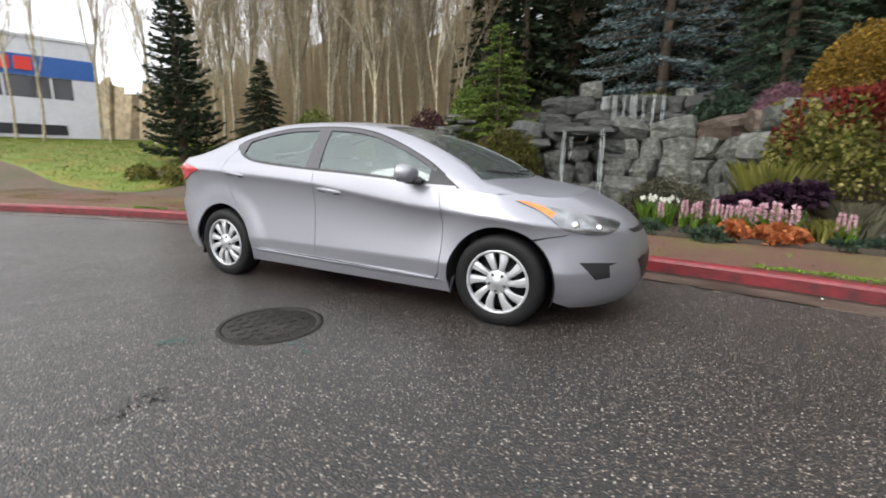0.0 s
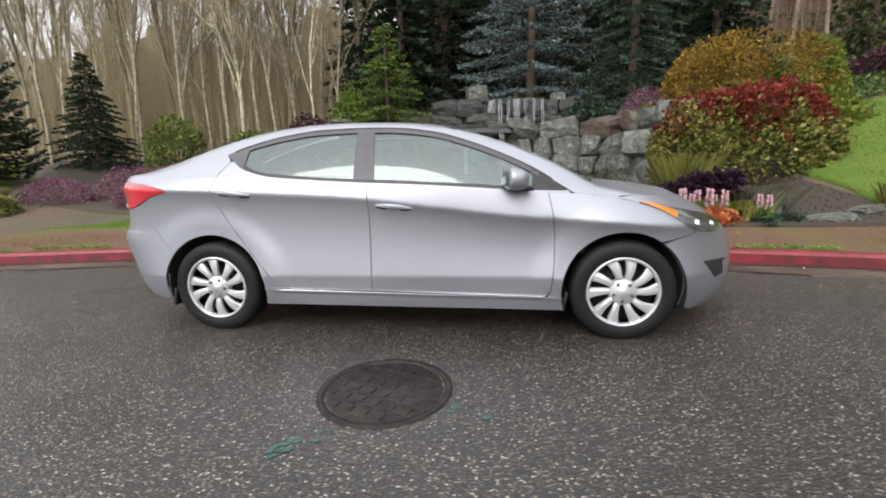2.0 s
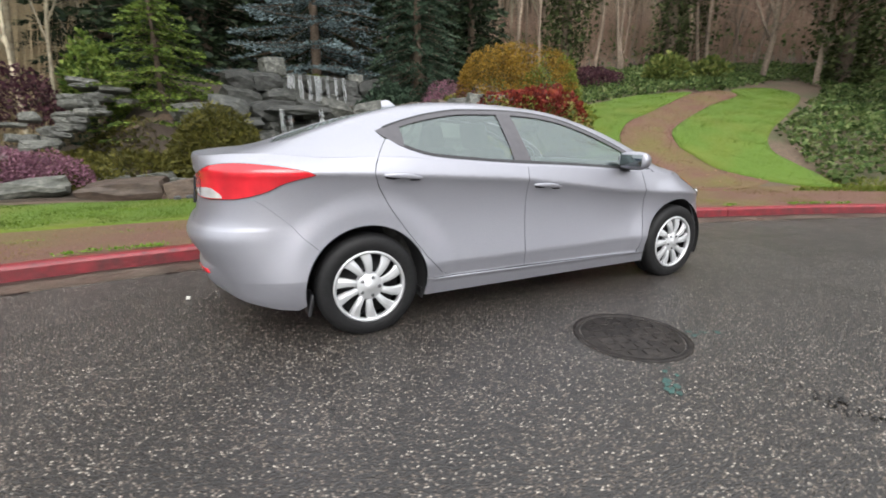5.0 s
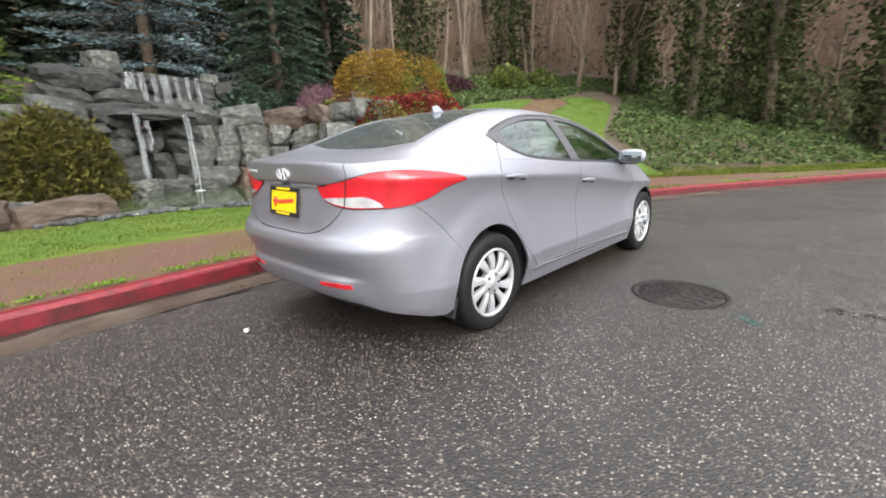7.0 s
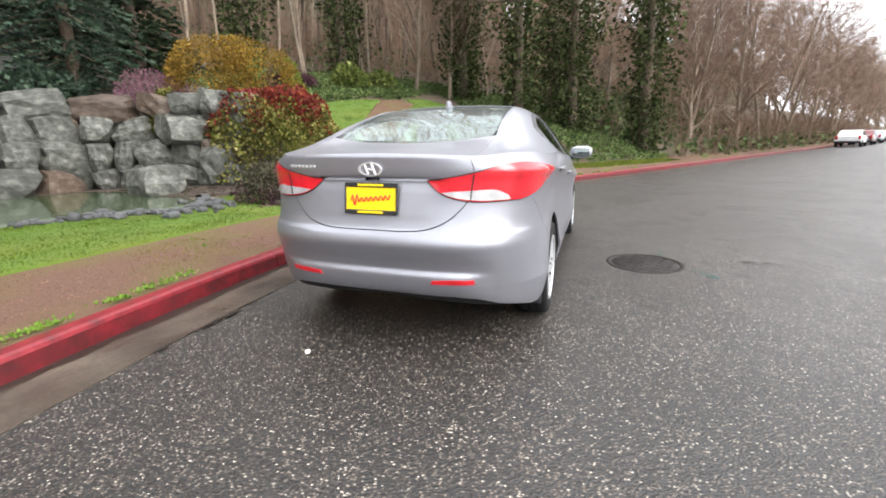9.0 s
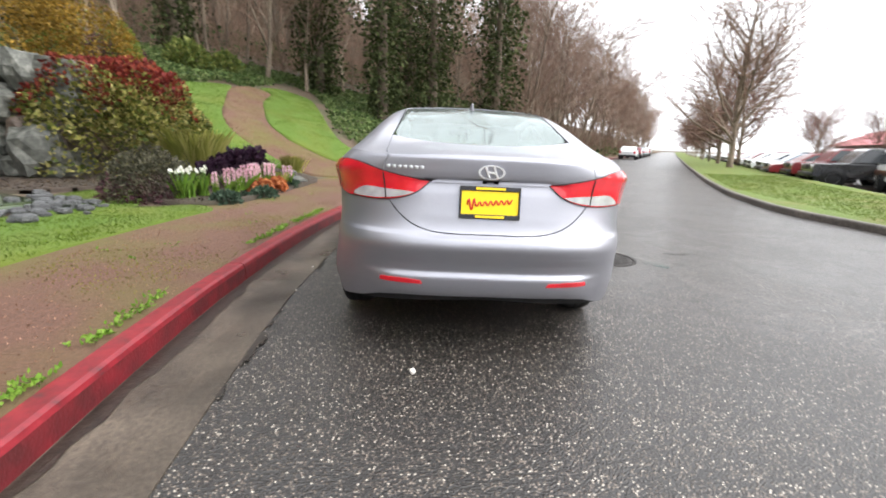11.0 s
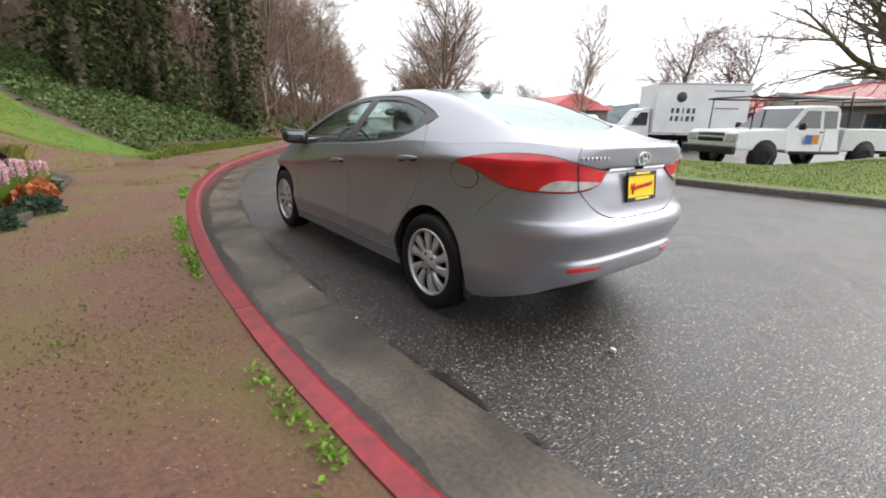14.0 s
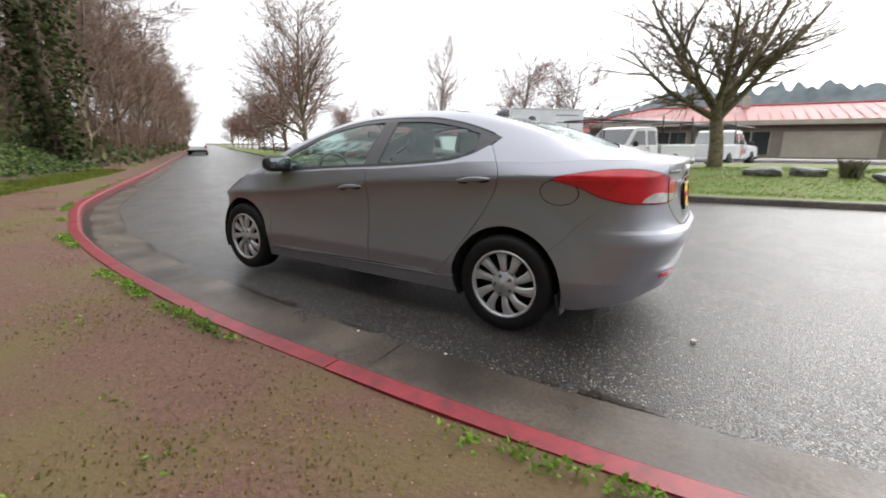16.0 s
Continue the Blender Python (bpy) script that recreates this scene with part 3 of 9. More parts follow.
TOP_Z = Curve1D([(-2.4, 1.055), (-2.235, 1.098), (-2.1, 1.118), (-1.95, 1.131), (-1.75, 1.150), (-1.62, 1.192), (-1.4, 1.272), (-1.2, 1.338), (-0.95, 1.402), (-0.75, 1.431), (-0.5, 1.442), (-0.25, 1.440),
                 (0.0, 1.426), (0.2, 1.400), (0.4, 1.350), (0.7, 1.240), (1.0, 1.100), (1.15, 1.028), (1.27, 0.982), (1.4, 0.965), (1.6, 0.937), (1.8, 0.898), (1.95, 0.850), (2.07, 0.785), (2.16, 0.71), (2.25, 0.62)])
PLAN_P = (3.7, 2.35)


def side_profile(z, zc, zb, yb, peak):
    """Half width of the flank: shoulder above the crease, hollow below it, then the sill."""
    if z >= zc:
        v = min(1.5, (z - zc) / max(0.02, zb - zc))
        return peak - (peak - yb) * v ** 1.25
    if z >= 0.40:
        u = (zc - z) / (zc - 0.40)
        return peak - 0.004 * u - 0.033 * math.sin(math.pi * u ** 0.72)
    k = (0.40 - z) / 0.24
    return peak - 0.006 - 0.024 * k - 0.045 * max(0.0, k - 0.45) ** 1.6


def half_width(x, z):
    zc, zb, yb = CREASE_Z(x), BELT_Z(x), BELT_Y(x)
    peak = 0.886 - 0.012 * smooth01(-1.5, -2.2, x) - 0.03 * smooth01(1.4, 2.1, x)
    y = side_profile(z, zc, zb, yb, peak)
    for o in (0.007, 0.014):
        y += side_profile(z - o, zc, zb, yb, peak) + side_profile(z + o, zc, zb, yb, peak)
    y /= 5
    # narrow ledge along the top of the sill
    y += 0.009 * math.exp(-((z - (0.293 - 0.017 * x)) / 0.013) ** 2) * smooth01(-1.0, -0.85, x) * (1 - smooth01(0.85, 1.0, x))
    for xw in (-WHEEL_X, WHEEL_X):
        r = math.hypot(x - xw, z - WHEEL_Z)
        y += 0.014 * (1 - smooth01(ARCH_R + 0.06, ARCH_R + 0.22, r)) * smooth01(0.2, 0.4, z)
    return y


def lower(s, z):
    if s < XR or s > XF:
        rear = s < XR
        t = min(math.pi / 2, (XR - s if rear else s - XF) / TURN_LEN * math.pi / 2)
        if rear:
            k = smooth01(1.08, 1.25, t) if z > 0.6 else smooth01(0.84, 1.05, t)
            x0, a, p = XR, XR - (REAR_X(z) * k + REAR_SIDE_X(z) * (1 - k)), PLAN_P[0]
        else:
            x0, a, p = XF, FRONT_X(z) - XF, PLAN_P[1]
        c, q = math.cos(t), math.sin(t)
        r = 1.0 / (c ** p + q ** p) ** (1 / p)
        x = x0 + (-1 if rear else 1) * a * r * q
        y = half_width(x, z) * r * c
    else:
        x, y = s, half_width(s, z)
    return Vector((x, y, z))


S_REAR, S_FRONT = XR - TURN_LEN, XF + TURN_LEN


def section(x, w):
    yb, zb, yr, zr, zc = BELT_Y(x), BELT_Z(x), RAIL_Y(x), RAIL_Z(x), TOP_Z(x)
    if w <= 1:
        bow = math.sin(math.pi * max(0, w)) * 0.014
        return Vector((x, yb + (yr - yb) * w + bow, zb + (zr - zb) * w + bow * 0.5))
    q = w - 1
    return Vector((x, yr * (1 - q), zr + (zc - zr) * (1 - abs(1 - q) ** 2.2)))


def upper(x, w):
    h = 0.20
    if abs(w - 1) < h:
        t = (w - 1 + h) / (2 * h)
        a, b, c = section(x, 1 - h), section(x, 1), section(x, 1 + h)
        return a * (1 - t) ** 2 + b * 2 * t * (1 - t) + c * t * t
    return section(x, w)


def w_of_y(x, y):
    lo, hi = 0.0, 2.0
    for _ in range(26):
        mid = (lo + hi) / 2
        if upper(x, mid).y > y:
            lo = mid
        else:
            hi = mid
    return (lo + hi) / 2


def w_of_z(x, z):
    lo, hi = 0.0, 1.1
    for _ in range(26):
        mid = (lo + hi) / 2
        if upper(x, mid).z < z:
            lo = mid
        else:
            hi = mid
    return (lo + hi) / 2


def s_of_x(x, z):
    """Parameter along the side at which the body reaches x at height z."""
    lo, hi = S_REAR, S_FRONT
    for _ in range(40):
        mid = (lo + hi) / 2
        if lower(mid, z).x < x:
            lo = mid
        else:
            hi = mid
    return (lo + hi) / 2


def s_of_y(y, z, rear=True):
    lo, hi = (S_REAR, XR) if rear else (S_FRONT, XF)
    for _ in range(40):
        mid = (lo + hi) / 2
        if lower(mid, z).y < y:
            lo = mid
        else:
            hi = mid
    return (lo + hi) / 2


def top_z(s):
    """Height at which the side meets the upper surface."""
    z = BELT_Z(max(-2.25, min(2.2, s)))
    for _ in range(40):
        p = lower(s, z)
        zn = BELT_Z(p.x) if p.y >= BELT_Y(p.x) else upper(p.x, w_of_y(p.x, p.y)).z
        z = 0.5 * z + 0.5 * zn
    return z


def fine(pts, step=0.04):
    out = []
    for a, b in zip(pts, pts[1:] + pts[:1]):
        n = max(1, int(math.hypot(b[0] - a[0], b[1] - a[1]) / step))
        out += [(a[0] + (b[0] - a[0]) * i / n, a[1] + (b[1] - a[1]) * i / n) for i in range(n)]
    return out


def curve_pts(pts, n=6):
    """A smooth run through a few points (Catmull-Rom)."""
    out = []
    q = [pts[0]] + list(pts) + [pts[-1]]
    for i in range(1, len(q) - 2):
        for k in range(n):
            t = k / n
            out.append(tuple(0.5 * ((2 * q[i][c]) + (-q[i - 1][c] + q[i + 1][c]) * t + (2 * q[i - 1][c] - 5 * q[i][c] + 4 * q[i + 1][c] - q[i + 2][c]) * t * t
                                    + (-q[i - 1][c] + 3 * q[i][c] - 3 * q[i + 1][c] + q[i + 2][c]) * t ** 3) for c in (0, 1)))
    out.append(tuple(pts[-1]))
    return out


def shrink(poly, g, kv):
    """Moves an outline inwards by g metres; kv: metres per unit of the second coordinate."""
    area = sum(a[0] * b[1] - b[0] * a[1] for a, b in zip(poly, poly[1:] + poly[:1]))
    sg = 1 if area > 0 else -1
    out, n = [], len(poly)
    for i in range(n):
        a, b, c = poly[i - 1], poly[i], poly[(i + 1) % n]
        nx = ny = 0.0
        for p, q in ((a, b), (b, c)):
            dx, dy = q[0] - p[0], (q[1] - p[1]) * kv
            L = math.hypot(dx, dy)
            if L > 1e-9:
                nx, ny = nx - dy / L, ny + dx / L
        L = math.hypot(nx, ny) or 1
        out.append((b[0] + sg * g * nx / L, b[1] + sg * g * ny / L / kv))
    return out


def clip_half(poly, axis, value, keep_above):
    out, n = [], len(poly)
    for i in range(n):
        a, b = poly[i - 1], poly[i]
        ia = (a[axis] >= value) == keep_above
        ib = (b[axis] >= value) == keep_above
        if ia != ib:
            t = (value - a[axis]) / (b[axis] - a[axis])
            out.append((a[0] + (b[0] - a[0]) * t, a[1] + (b[1] - a[1]) * t))
        if ib:
            out.append(b)
    return out


def cells(poly, cu, cv):
    """Splits an outline into grid cells of size cu by cv."""
    u0, u1 = min(p[0] for p in poly), max(p[0] for p in poly)
    nu = max(1, math.ceil((u1 - u0) / cu))
    res = []
    for i in range(nu):
        a, b = u0 + (u1 - u0) * i / nu, u0 + (u1 - u0) * (i + 1) / nu
        col = clip_half(clip_half(poly, 0, a, True), 0, b, False) if nu > 1 else poly
        if len(col) < 3:
            continue
        v0, v1 = min(p[1] for p in col), max(p[1] for p in col)
        j0, j1 = math.floor(v0 / cv), math.ceil(v1 / cv)
        for j in range(j0, j1):
            c = clip_half(clip_half(col, 1, j * cv, True), 1, (j + 1) * cv, False)
            keys = []
            for p in c:
                k = (round(p[0], 5), round(p[1], 5))
                if not keys or keys[-1] != k:
                    keys.append(k)
            if len(keys) > 2 and keys[0] == keys[-1]:
                keys.pop()
            if len(keys) >= 3 and abs(sum(a[0] * b[1] - b[0] * a[1] for a, b in zip(keys, keys[1:] + keys[:1]))) > 1e-7:
                res.append(keys)
    return res


def panel(name, regions, material, parent, label="", sides=(1,), thick=0.012, offset=0.0, gap=0.0):
    """A body panel cut out of the body surfaces. regions: (surface, outline, cell u, cell v)."""
    verts, faces, norms = [], [], []
    for surf, poly, cu, cv in regions:
        kv = 1.0 if surf is lower else 0.45
        poly = shrink(poly, gap, kv) if gap else list(poly)
        quads = cells(poly, cu, cv)
        pts, nrm = {}, {}
        e = 2e-3
        for k in {k for f in quads for k in f}:
            p = surf(*k)
            du = surf(k[0] + e, k[1]) - surf(k[0] - e, k[1])
            dv = surf(k[0], k[1] + e) - surf(k[0], k[1] - e)
            n = du.cross(dv)
            n = n.normalized() if n.length > 1e-12 else Vector((0, 0, 1))
            if abs(p.y) < 1e-4:
                n.y = 0.0
                n.normalize()
            if n.dot(p - Vector((max(-1.6, min(1.5, p.x)), 0, 0.55))) < 0:
                n = -n
            pts[k], nrm[k] = p + n * offset, n
        for side in sides:
            flip = Vector((1, side, 1))
            base, idx = len(verts), {}
            for k in pts:
                idx[k] = len(verts)
                verts.append(pts[k] * flip)
            edge = {}
            for f in quads:
                q = [idx[k] for k in f]
                a, b, c = (verts[q[i]] for i in (0, len(q) // 3, 2 * len(q) // 3))
                want = nrm[f[0]] * flip
                nn = Vector((0, 0, 0))
                for i in range(len(q)):
                    nn += verts[q[i - 1]].cross(verts[q[i]])
                keys = list(f)
                if nn.dot(want) < 0:
                    q.reverse()
                    keys.reverse()
                faces.append(q)
                norms += [nrm[k] * flip for k in keys]
                for a, b in zip(keys, keys[1:] + keys[:1]):
                    edge[(a, b)] = edge.get((a, b), 0) + 1
            if thick:
                inner = {}
                for (a, b) in [e2 for e2 in edge if (e2[1], e2[0]) not in edge]:
                    for k in (a, b):
                        if k not in inner:
                            inner[k] = len(verts)
                            verts.append((pts[k] - nrm[k] * thick) * flip)
                    f = [idx[b], idx[a], inner[a], inner[b]]
                    n = (verts[f[1]] - verts[f[0]]).cross(verts[f[2]] - verts[f[0]])
                    n = n.normalized() if n.length > 1e-12 else Vector((0, 0, 1))
                    faces.append(f)
                    norms += [n] * 4
    me = mesh_from(name, verts, faces, material, True)
    me.normals_split_custom_set([tuple(n) for n in norms])
    return obj(name, me, parent, label)


def arc(xc, a0, a1, r=ARCH_R, n=28):
    return [(xc + r * math.cos(radians(a0 + (a1 - a0) * i / n)), WHEEL_Z + r * math.sin(radians(a0 + (a1 - a0) * i / n))) for i in range(n + 1)]


def arc_s(xc, a0, a1, n=28):
    return [(s_of_x(x, z), z) for x, z in arc(xc, a0, a1, n=n)]


def top_run(s0, s1, n=30, drop=0.0):
    return [(s0 + (s1 - s0) * i / n, top_z(s0 + (s1 - s0) * i / n) - drop) for i in range(n + 1)]


DLO_LOW = [(-1.242, 1.221), (-1.167, 1.168), (-1.063, 1.115), (-0.938, 1.076), (-0.65, 1.045), (-0.293, 1.019), (0.06, 1.000), (0.408, 0.976), (0.717, 0.953), (1.03, 0.940)]
DLO_TOP = [(1.03, 0.940), (0.776, 1.096), (0.631, 1.165), (0.415, 1.252), (0.164, 1.326), (-0.087, 1.360), (-0.306, 1.368), (-0.6, 1.363), (-0.864, 1.329), (-1.116, 1.266), (-1.242, 1.221)]
LOW_RUN = Curve1D(DLO_LOW)
TOP_RUN = Curve1D(DLO_TOP)
REAR_SEAM = [(-0.79, 0.320), (-0.835, 0.328), (-0.879, 0.352), (-0.98, 0.468), (-1.099, 0.625), (-1.20, 0.772), (-1.271, 0.905), (-1.297, 0.985)]


def build_car():
    car = tagged(new("saloon_car"), "clean silver-grey four-door saloon car parked beside the red kerb", "car")
    P, G = M_PAINT, 0.0009
    # lower side panels
    fd = [(-0.2285, 0.313), (0.86, 0.284), (0.885, 0.288), (0.915, 0.33), (0.932, 0.5), (0.934, 0.67), (0.92, 0.80), (0.90, 0.90), (0.893, top_z(0.893))] + top_run(0.88, -0.2245, 20)
    rd = REAR_SEAM + [(-1.285, 1.03), (-1.262, top_z(-1.262))] + top_run(-1.25, -0.228, 20) + [(-0.232, 0.313)]
    rd_up = [(x, w_of_z(x, z)) for x, z in [(-1.262, 1.075), (-1.235, 1.12), (-1.195, 1.172), (-1.175, 1.174), (-1.12, 1.138), (-1.063, 1.112), (-0.98, 1.086), (-0.9, BELT_Z(-0.9))]]
    bel = [(x, 0.0) for x in (-1.0, -1.1, -1.2)]
    for nm, sd in (("right", -1), ("left", 1)):
        panel("front_door", [(lower, fine(fd), 0.05, 0.0125)], P, car, "silver front door with a sharp rising crease", (sd,), gap=G)
        panel("rear_door", [(lower, fine(rd), 0.05, 0.0125), (upper, rd_up + bel, 0.04, 0.1)], P, car, "silver rear door curving round the wheel arch", (sd,), gap=G)
        # strip of metal between the doors' top edge and the glass
        strip = [(x, 0.0) for x in span(-0.98, 1.02, 0.06)] + [(x, w_of_z(x, LOW_RUN(x) + 0.002)) for x in span(-0.98, 1.02, 0.06)[::-1]]
        panel("belt_moulding", [(upper, strip, 0.05, 0.1)], P, car, "", (sd,), thick=0.004)
        roc = [(-0.985, 0.318), (-0.80, 0.318), (0.88, 0.281), (0.99, 0.262)] + arc(WHEEL_X, 188, 199, n=4) + [(0.99, 0.192), (-0.98, 0.205)] + arc(-WHEEL_X, -17, -1, n=5)
        panel("sill", [(lower, roc, 0.05, 0.008)], P, car, "silver sill below the doors", (sd,), gap=G * 0.5)
        fen = [(0.896, top_z(0.896)), (0.903, 0.90), (0.923, 0.80), (0.937, 0.67), (0.935, 0.5), (0.918, 0.33), (0.895, 0.284), (0.985, 0.262)] + arc_s(WHEEL_X, 188, 55) \
            + [(s_of_x(1.66, 0.640), 0.640), (s_of_x(1.76, 0.655), 0.655), (s_of_x(1.80, 0.68), 0.68)] + top_run(s_of_x(1.80, 0.76), 0.90, 34)
        panel("front_fender", [(lower, fine(fen), 0.04, 0.0167)], P, car, "silver front fender over the wheel", (sd,), gap=0.0009)
        qua = [(-0.794, 0.322)] + [(x, z) for x, z in [(-0.982, 0.322)]] + arc_s(-WHEEL_X, 1, 138) \
            + [(s_of_x(-1.75, 0.70), 0.70), (s_of_x(-1.90, 0.84), 0.84), (s_of_x(-1.97, 0.885), 0.885), (s_of_y(0.62, 0.885), 0.885), (s_of_y(0.546, 0.89), 0.89), (s_of_y(0.546, 1.0), 1.0)] \
            + top_run(s_of_y(0.546, 1.06), -1.265, 40) + [(-1.288, 1.03)] + [(x - 0.003, z) for x, z in REAR_SEAM[::-1][:-1]]
        # sail panel, roof side and windscreen pillar
        deck_edge = []
        for s in [s_of_y(0.546, 1.06) + (XR - s_of_y(0.546, 1.06)) * i / 16 for i in range(17)]:
            p = lower(s, top_z(s))
            deck_edge.append((p.x, w_of_y(p.x, p.y)))
        sail = deck_edge + [(-1.35, 0.0), (-1.266, 0.0)] + [(x, w_of_z(x, z)) for x, z in [(-1.238, 1.12), (-1.198, 1.173), (-1.242, 1.222)]] \
            + [(x, w_of_z(x, TOP_RUN(x))) for x in span(-1.2, 1.0, 0.05)] + [(1.05, 0.0), (1.16, 0.0), (1.18, 0.5), (1.15, 0.90), (1.06, 1.04)] \
            + [(x, 1.10 - 0.02 * smooth01(0.3, 1.0, x)) for x in span(0.25, 1.0, 0.1)[::-1]] + [(0.2, 1.24), (-0.72, 1.24)] \
            + [(x, 1.10) for x in span(-1.5, -0.78, 0.08)[::-1]] + [(-1.60, 1.085), (-1.68, w_of_y(-1.68, 0.545)), (-1.9, w_of_y(-1.9, 0.546)), (-2.05, w_of_y(-2.05, 0.546))]
        panel("side_panel", [(lower, fine(qua), 0.04, 0.0125), (upper, sail, 0.05, 0.09)], P, car, "silver rear quarter, roof side and windscreen pillar", (sd,), gap=0.0006)
    # panels that span the car
    cut_line = curve_pts([(0.0, 0.704), (0.20, 0.705), (0.32, 0.718), (0.415, 0.757), (0.485, 0.818), (0.538, 0.888)], 8)
    bump_r = arc_s(-WHEEL_X, 138.3, 190, 14) + [(s_of_x(-1.76, 0.228), 0.228), (s_of_x(-1.86, 0.240), 0.240), (s_of_x(-1.95, 0.265), 0.265), (s_of_y(0.66, 0.30), 0.30), (s_of_y(0.56, 0.335), 0.335),
                                              (s_of_y(0.45, 0.35), 0.35), (S_REAR, 0.352)] \
        + [(s_of_y(y, z) if y > 0 else S_REAR, z) for y, z in cut_line] + [(s_of_x(-1.97, 0.8835), 0.8835), (s_of_x(-1.90, 0.8385), 0.8385), (s_of_x(-1.75, 0.6985), 0.6985)]
    panel("rear_bumper", [(lower, fine(bump_r), 0.035, 0.01)], P, car, "silver rear bumper with a soft ledge", (1, -1), gap=0.0)
    lid = [(s_of_y(y - 0.003, z + 0.005) if y > 0.01 else S_REAR, z + 0.005) for y, z in cut_line] + [(s_of_y(0.5435, 1.0), 1.0)] \
        + top_run(s_of_y(0.5435, 1.06), S_REAR, 14)
    lid_edge = []
    for s in [s_of_y(0.5435, 1.06) + (S_REAR - s_of_y(0.5435, 1.06)) * i / 14 for i in range(15)]:
        p = lower(s, top_z(s))
        lid_edge.append((p.x, w_of_y(p.x, max(0.0, p.y))))
    lid_top = lid_edge + [(-1.755, 2.0), (-1.74, w_of_y(-1.74, 0.3)), (-1.70, w_of_y(-1.70, 0.5)), (-1.69, w_of_y(-1.69, 0.5435)), (-1.9, w_of_y(-1.9, 0.5435)), (-2.05, w_of_y(-2.05, 0.5435))]
    lid_top = [(x, min(2.0, w)) for x, w in lid_top]
    panel("boot_lid", [(lower, fine(lid), 0.03, 0.006), (upper, lid_top, 0.05, 0.09)], P, car, "silver boot lid with a lipped edge", (1, -1), gap=0.0)
    roof = [(-0.79, 2.0), (-0.80, 1.6), (-0.84, 1.24), (-0.7, 1.24), (0.24, 1.24), (0.26, 1.6), (0.28, 2.0)]
    panel("roof", [(upper, fine(roof, 0.1), 0.05, 0.06)], P, car, "silver roof panel", (1, -1), gap=0.0)
    bon_edge = []
    for s in [S_FRONT + (s_of_x(1.42, 0.85) - S_FRONT) * i / 24 for i in range(25)]:
        p = lower(s, top_z(s))
        bon_edge.append((p.x - 0.004, w_of_y(p.x, max(0, p.y))))
    bon_edge = [(x, min(2.0, w)) for x, w in bon_edge]
    bon = bon_edge + [(1.30, 0.10), (1.20, 0.45), (1.165, 0.92), (1.20, 1.25), (1.27, 1.7), (1.285, 2.0)]
    panel("bonnet", [(upper, bon, 0.05, 0.07)], P, car, "silver bonnet sloping to the nose", (1, -1), gap=0.0)
    for sd in (-1, 1):
        panel("cowl_side", [(upper, [(1.16, 0.0), (1.42, 0.0), (1.30, 0.10), (1.203, 0.45), (1.168, 0.92), (1.15, 0.90), (1.18, 0.5)], 0.05, 0.1)], P, car, "", (sd,), thick=0.0)
    bump_f = arc_s(WHEEL_X, 52, -17, 18) + [(s_of_x(1.80, 0.165), 0.165), (s_of_y(0.6, 0.16, False), 0.16), (S_FRONT, 0.165)] \
        + [(S_FRONT, top_z(S_FRONT))] + top_run(S_FRONT, s_of_x(1.81, 0.74), 24) + [(s_of_x(1.795, 0.675), 0.675), (s_of_x(1.76, 0.650), 0.650), (s_of_x(1.66, 0.634), 0.634)]
    panel("front_bumper", [(lower, fine(bump_f), 0.035, 0.02)], P, car, "silver front bumper with a black intake", (1, -1), gap=0.0)
    # glass
    ws = [(0.285, 2.0), (0.265, 1.6), (0.245, 1.25), (0.27, 1.115)] + [(x, 1.115 - 0.02 * smooth01(0.3, 1.0, x)) for x in span(0.35, 1.0, 0.1)] + [(1.07, 1.06), (1.155, 0.98), (1.19, 1.25), (1.26, 1.7), (1.275, 2.0)]
    panel("windscreen", [(upper, ws, 0.06, 0.1)], M_REARGLASS, car, "sloping clear windscreen", (1, -1), thick=0.0, offset=-0.004)
    rg = [(-0.795, 2.0), (-0.805, 1.6), (-0.845, 1.25), (-0.86, 1.115)] + [(x, 1.115) for x in span(-1.5, -0.92, 0.08)[::-1]] + [(-1.60, 1.10), (-1.675, 1.12), (-1.69, 1.2), (-1.735, 1.5), (-1.75, 2.0)]
    panel("rear_window", [(upper, rg, 0.06, 0.1)], M_REARGLASS, car, "sloping rain-specked rear window", (1, -1), thick=0.0, offset=-0.004)
    for sd in (-1, 1):
        i_low, i_top = 0.020, 0.030
        rear_pane = [(x, w_of_z(x, LOW_RUN(x) + i_low)) for x in span(-1.085, -0.322, 0.05)] + [(-0.334, w_of_z(-0.334, 1.2))] + [(x, w_of_z(x, TOP_RUN(x) - i_top)) for x in span(-1.085, -0.345, 0.05)[::-1]]
        front_pane = [(x, w_of_z(x, LOW_RUN(x) + i_low)) for x in span(-0.186, 0.80, 0.05)] + [(x, w_of_z(x, TOP_RUN(x) - i_top)) for x in span(-0.226, 0.80, 0.05)[::-1]] + [(-0.21, w_of_z(-0.21, 1.2))]
        # the right panes take the copy with the strengthened sky reflection
        panel("side_window", [(upper, rear_pane, 0.06, 0.15)], M_GLASS if sd > 0 else M_SKYGLASS, car, "tinted rear door glass", (sd,), thick=0.0, offset=-0.006)
        panel("side_window", [(upper, front_pane, 0.06, 0.15)], M_GLASS if sd > 0 else M_SKYGLASS, car, "tinted front door glass", (sd,), thick=0.0, offset=-0.006)
        low_strip = [(x, w_of_z(x, LOW_RUN(x))) for x in span(-1.09, 0.98, 0.05)] + [(x, w_of_z(x, LOW_RUN(x) + i_low)) for x in span(-1.09, 0.98, 0.05)[::-1]]
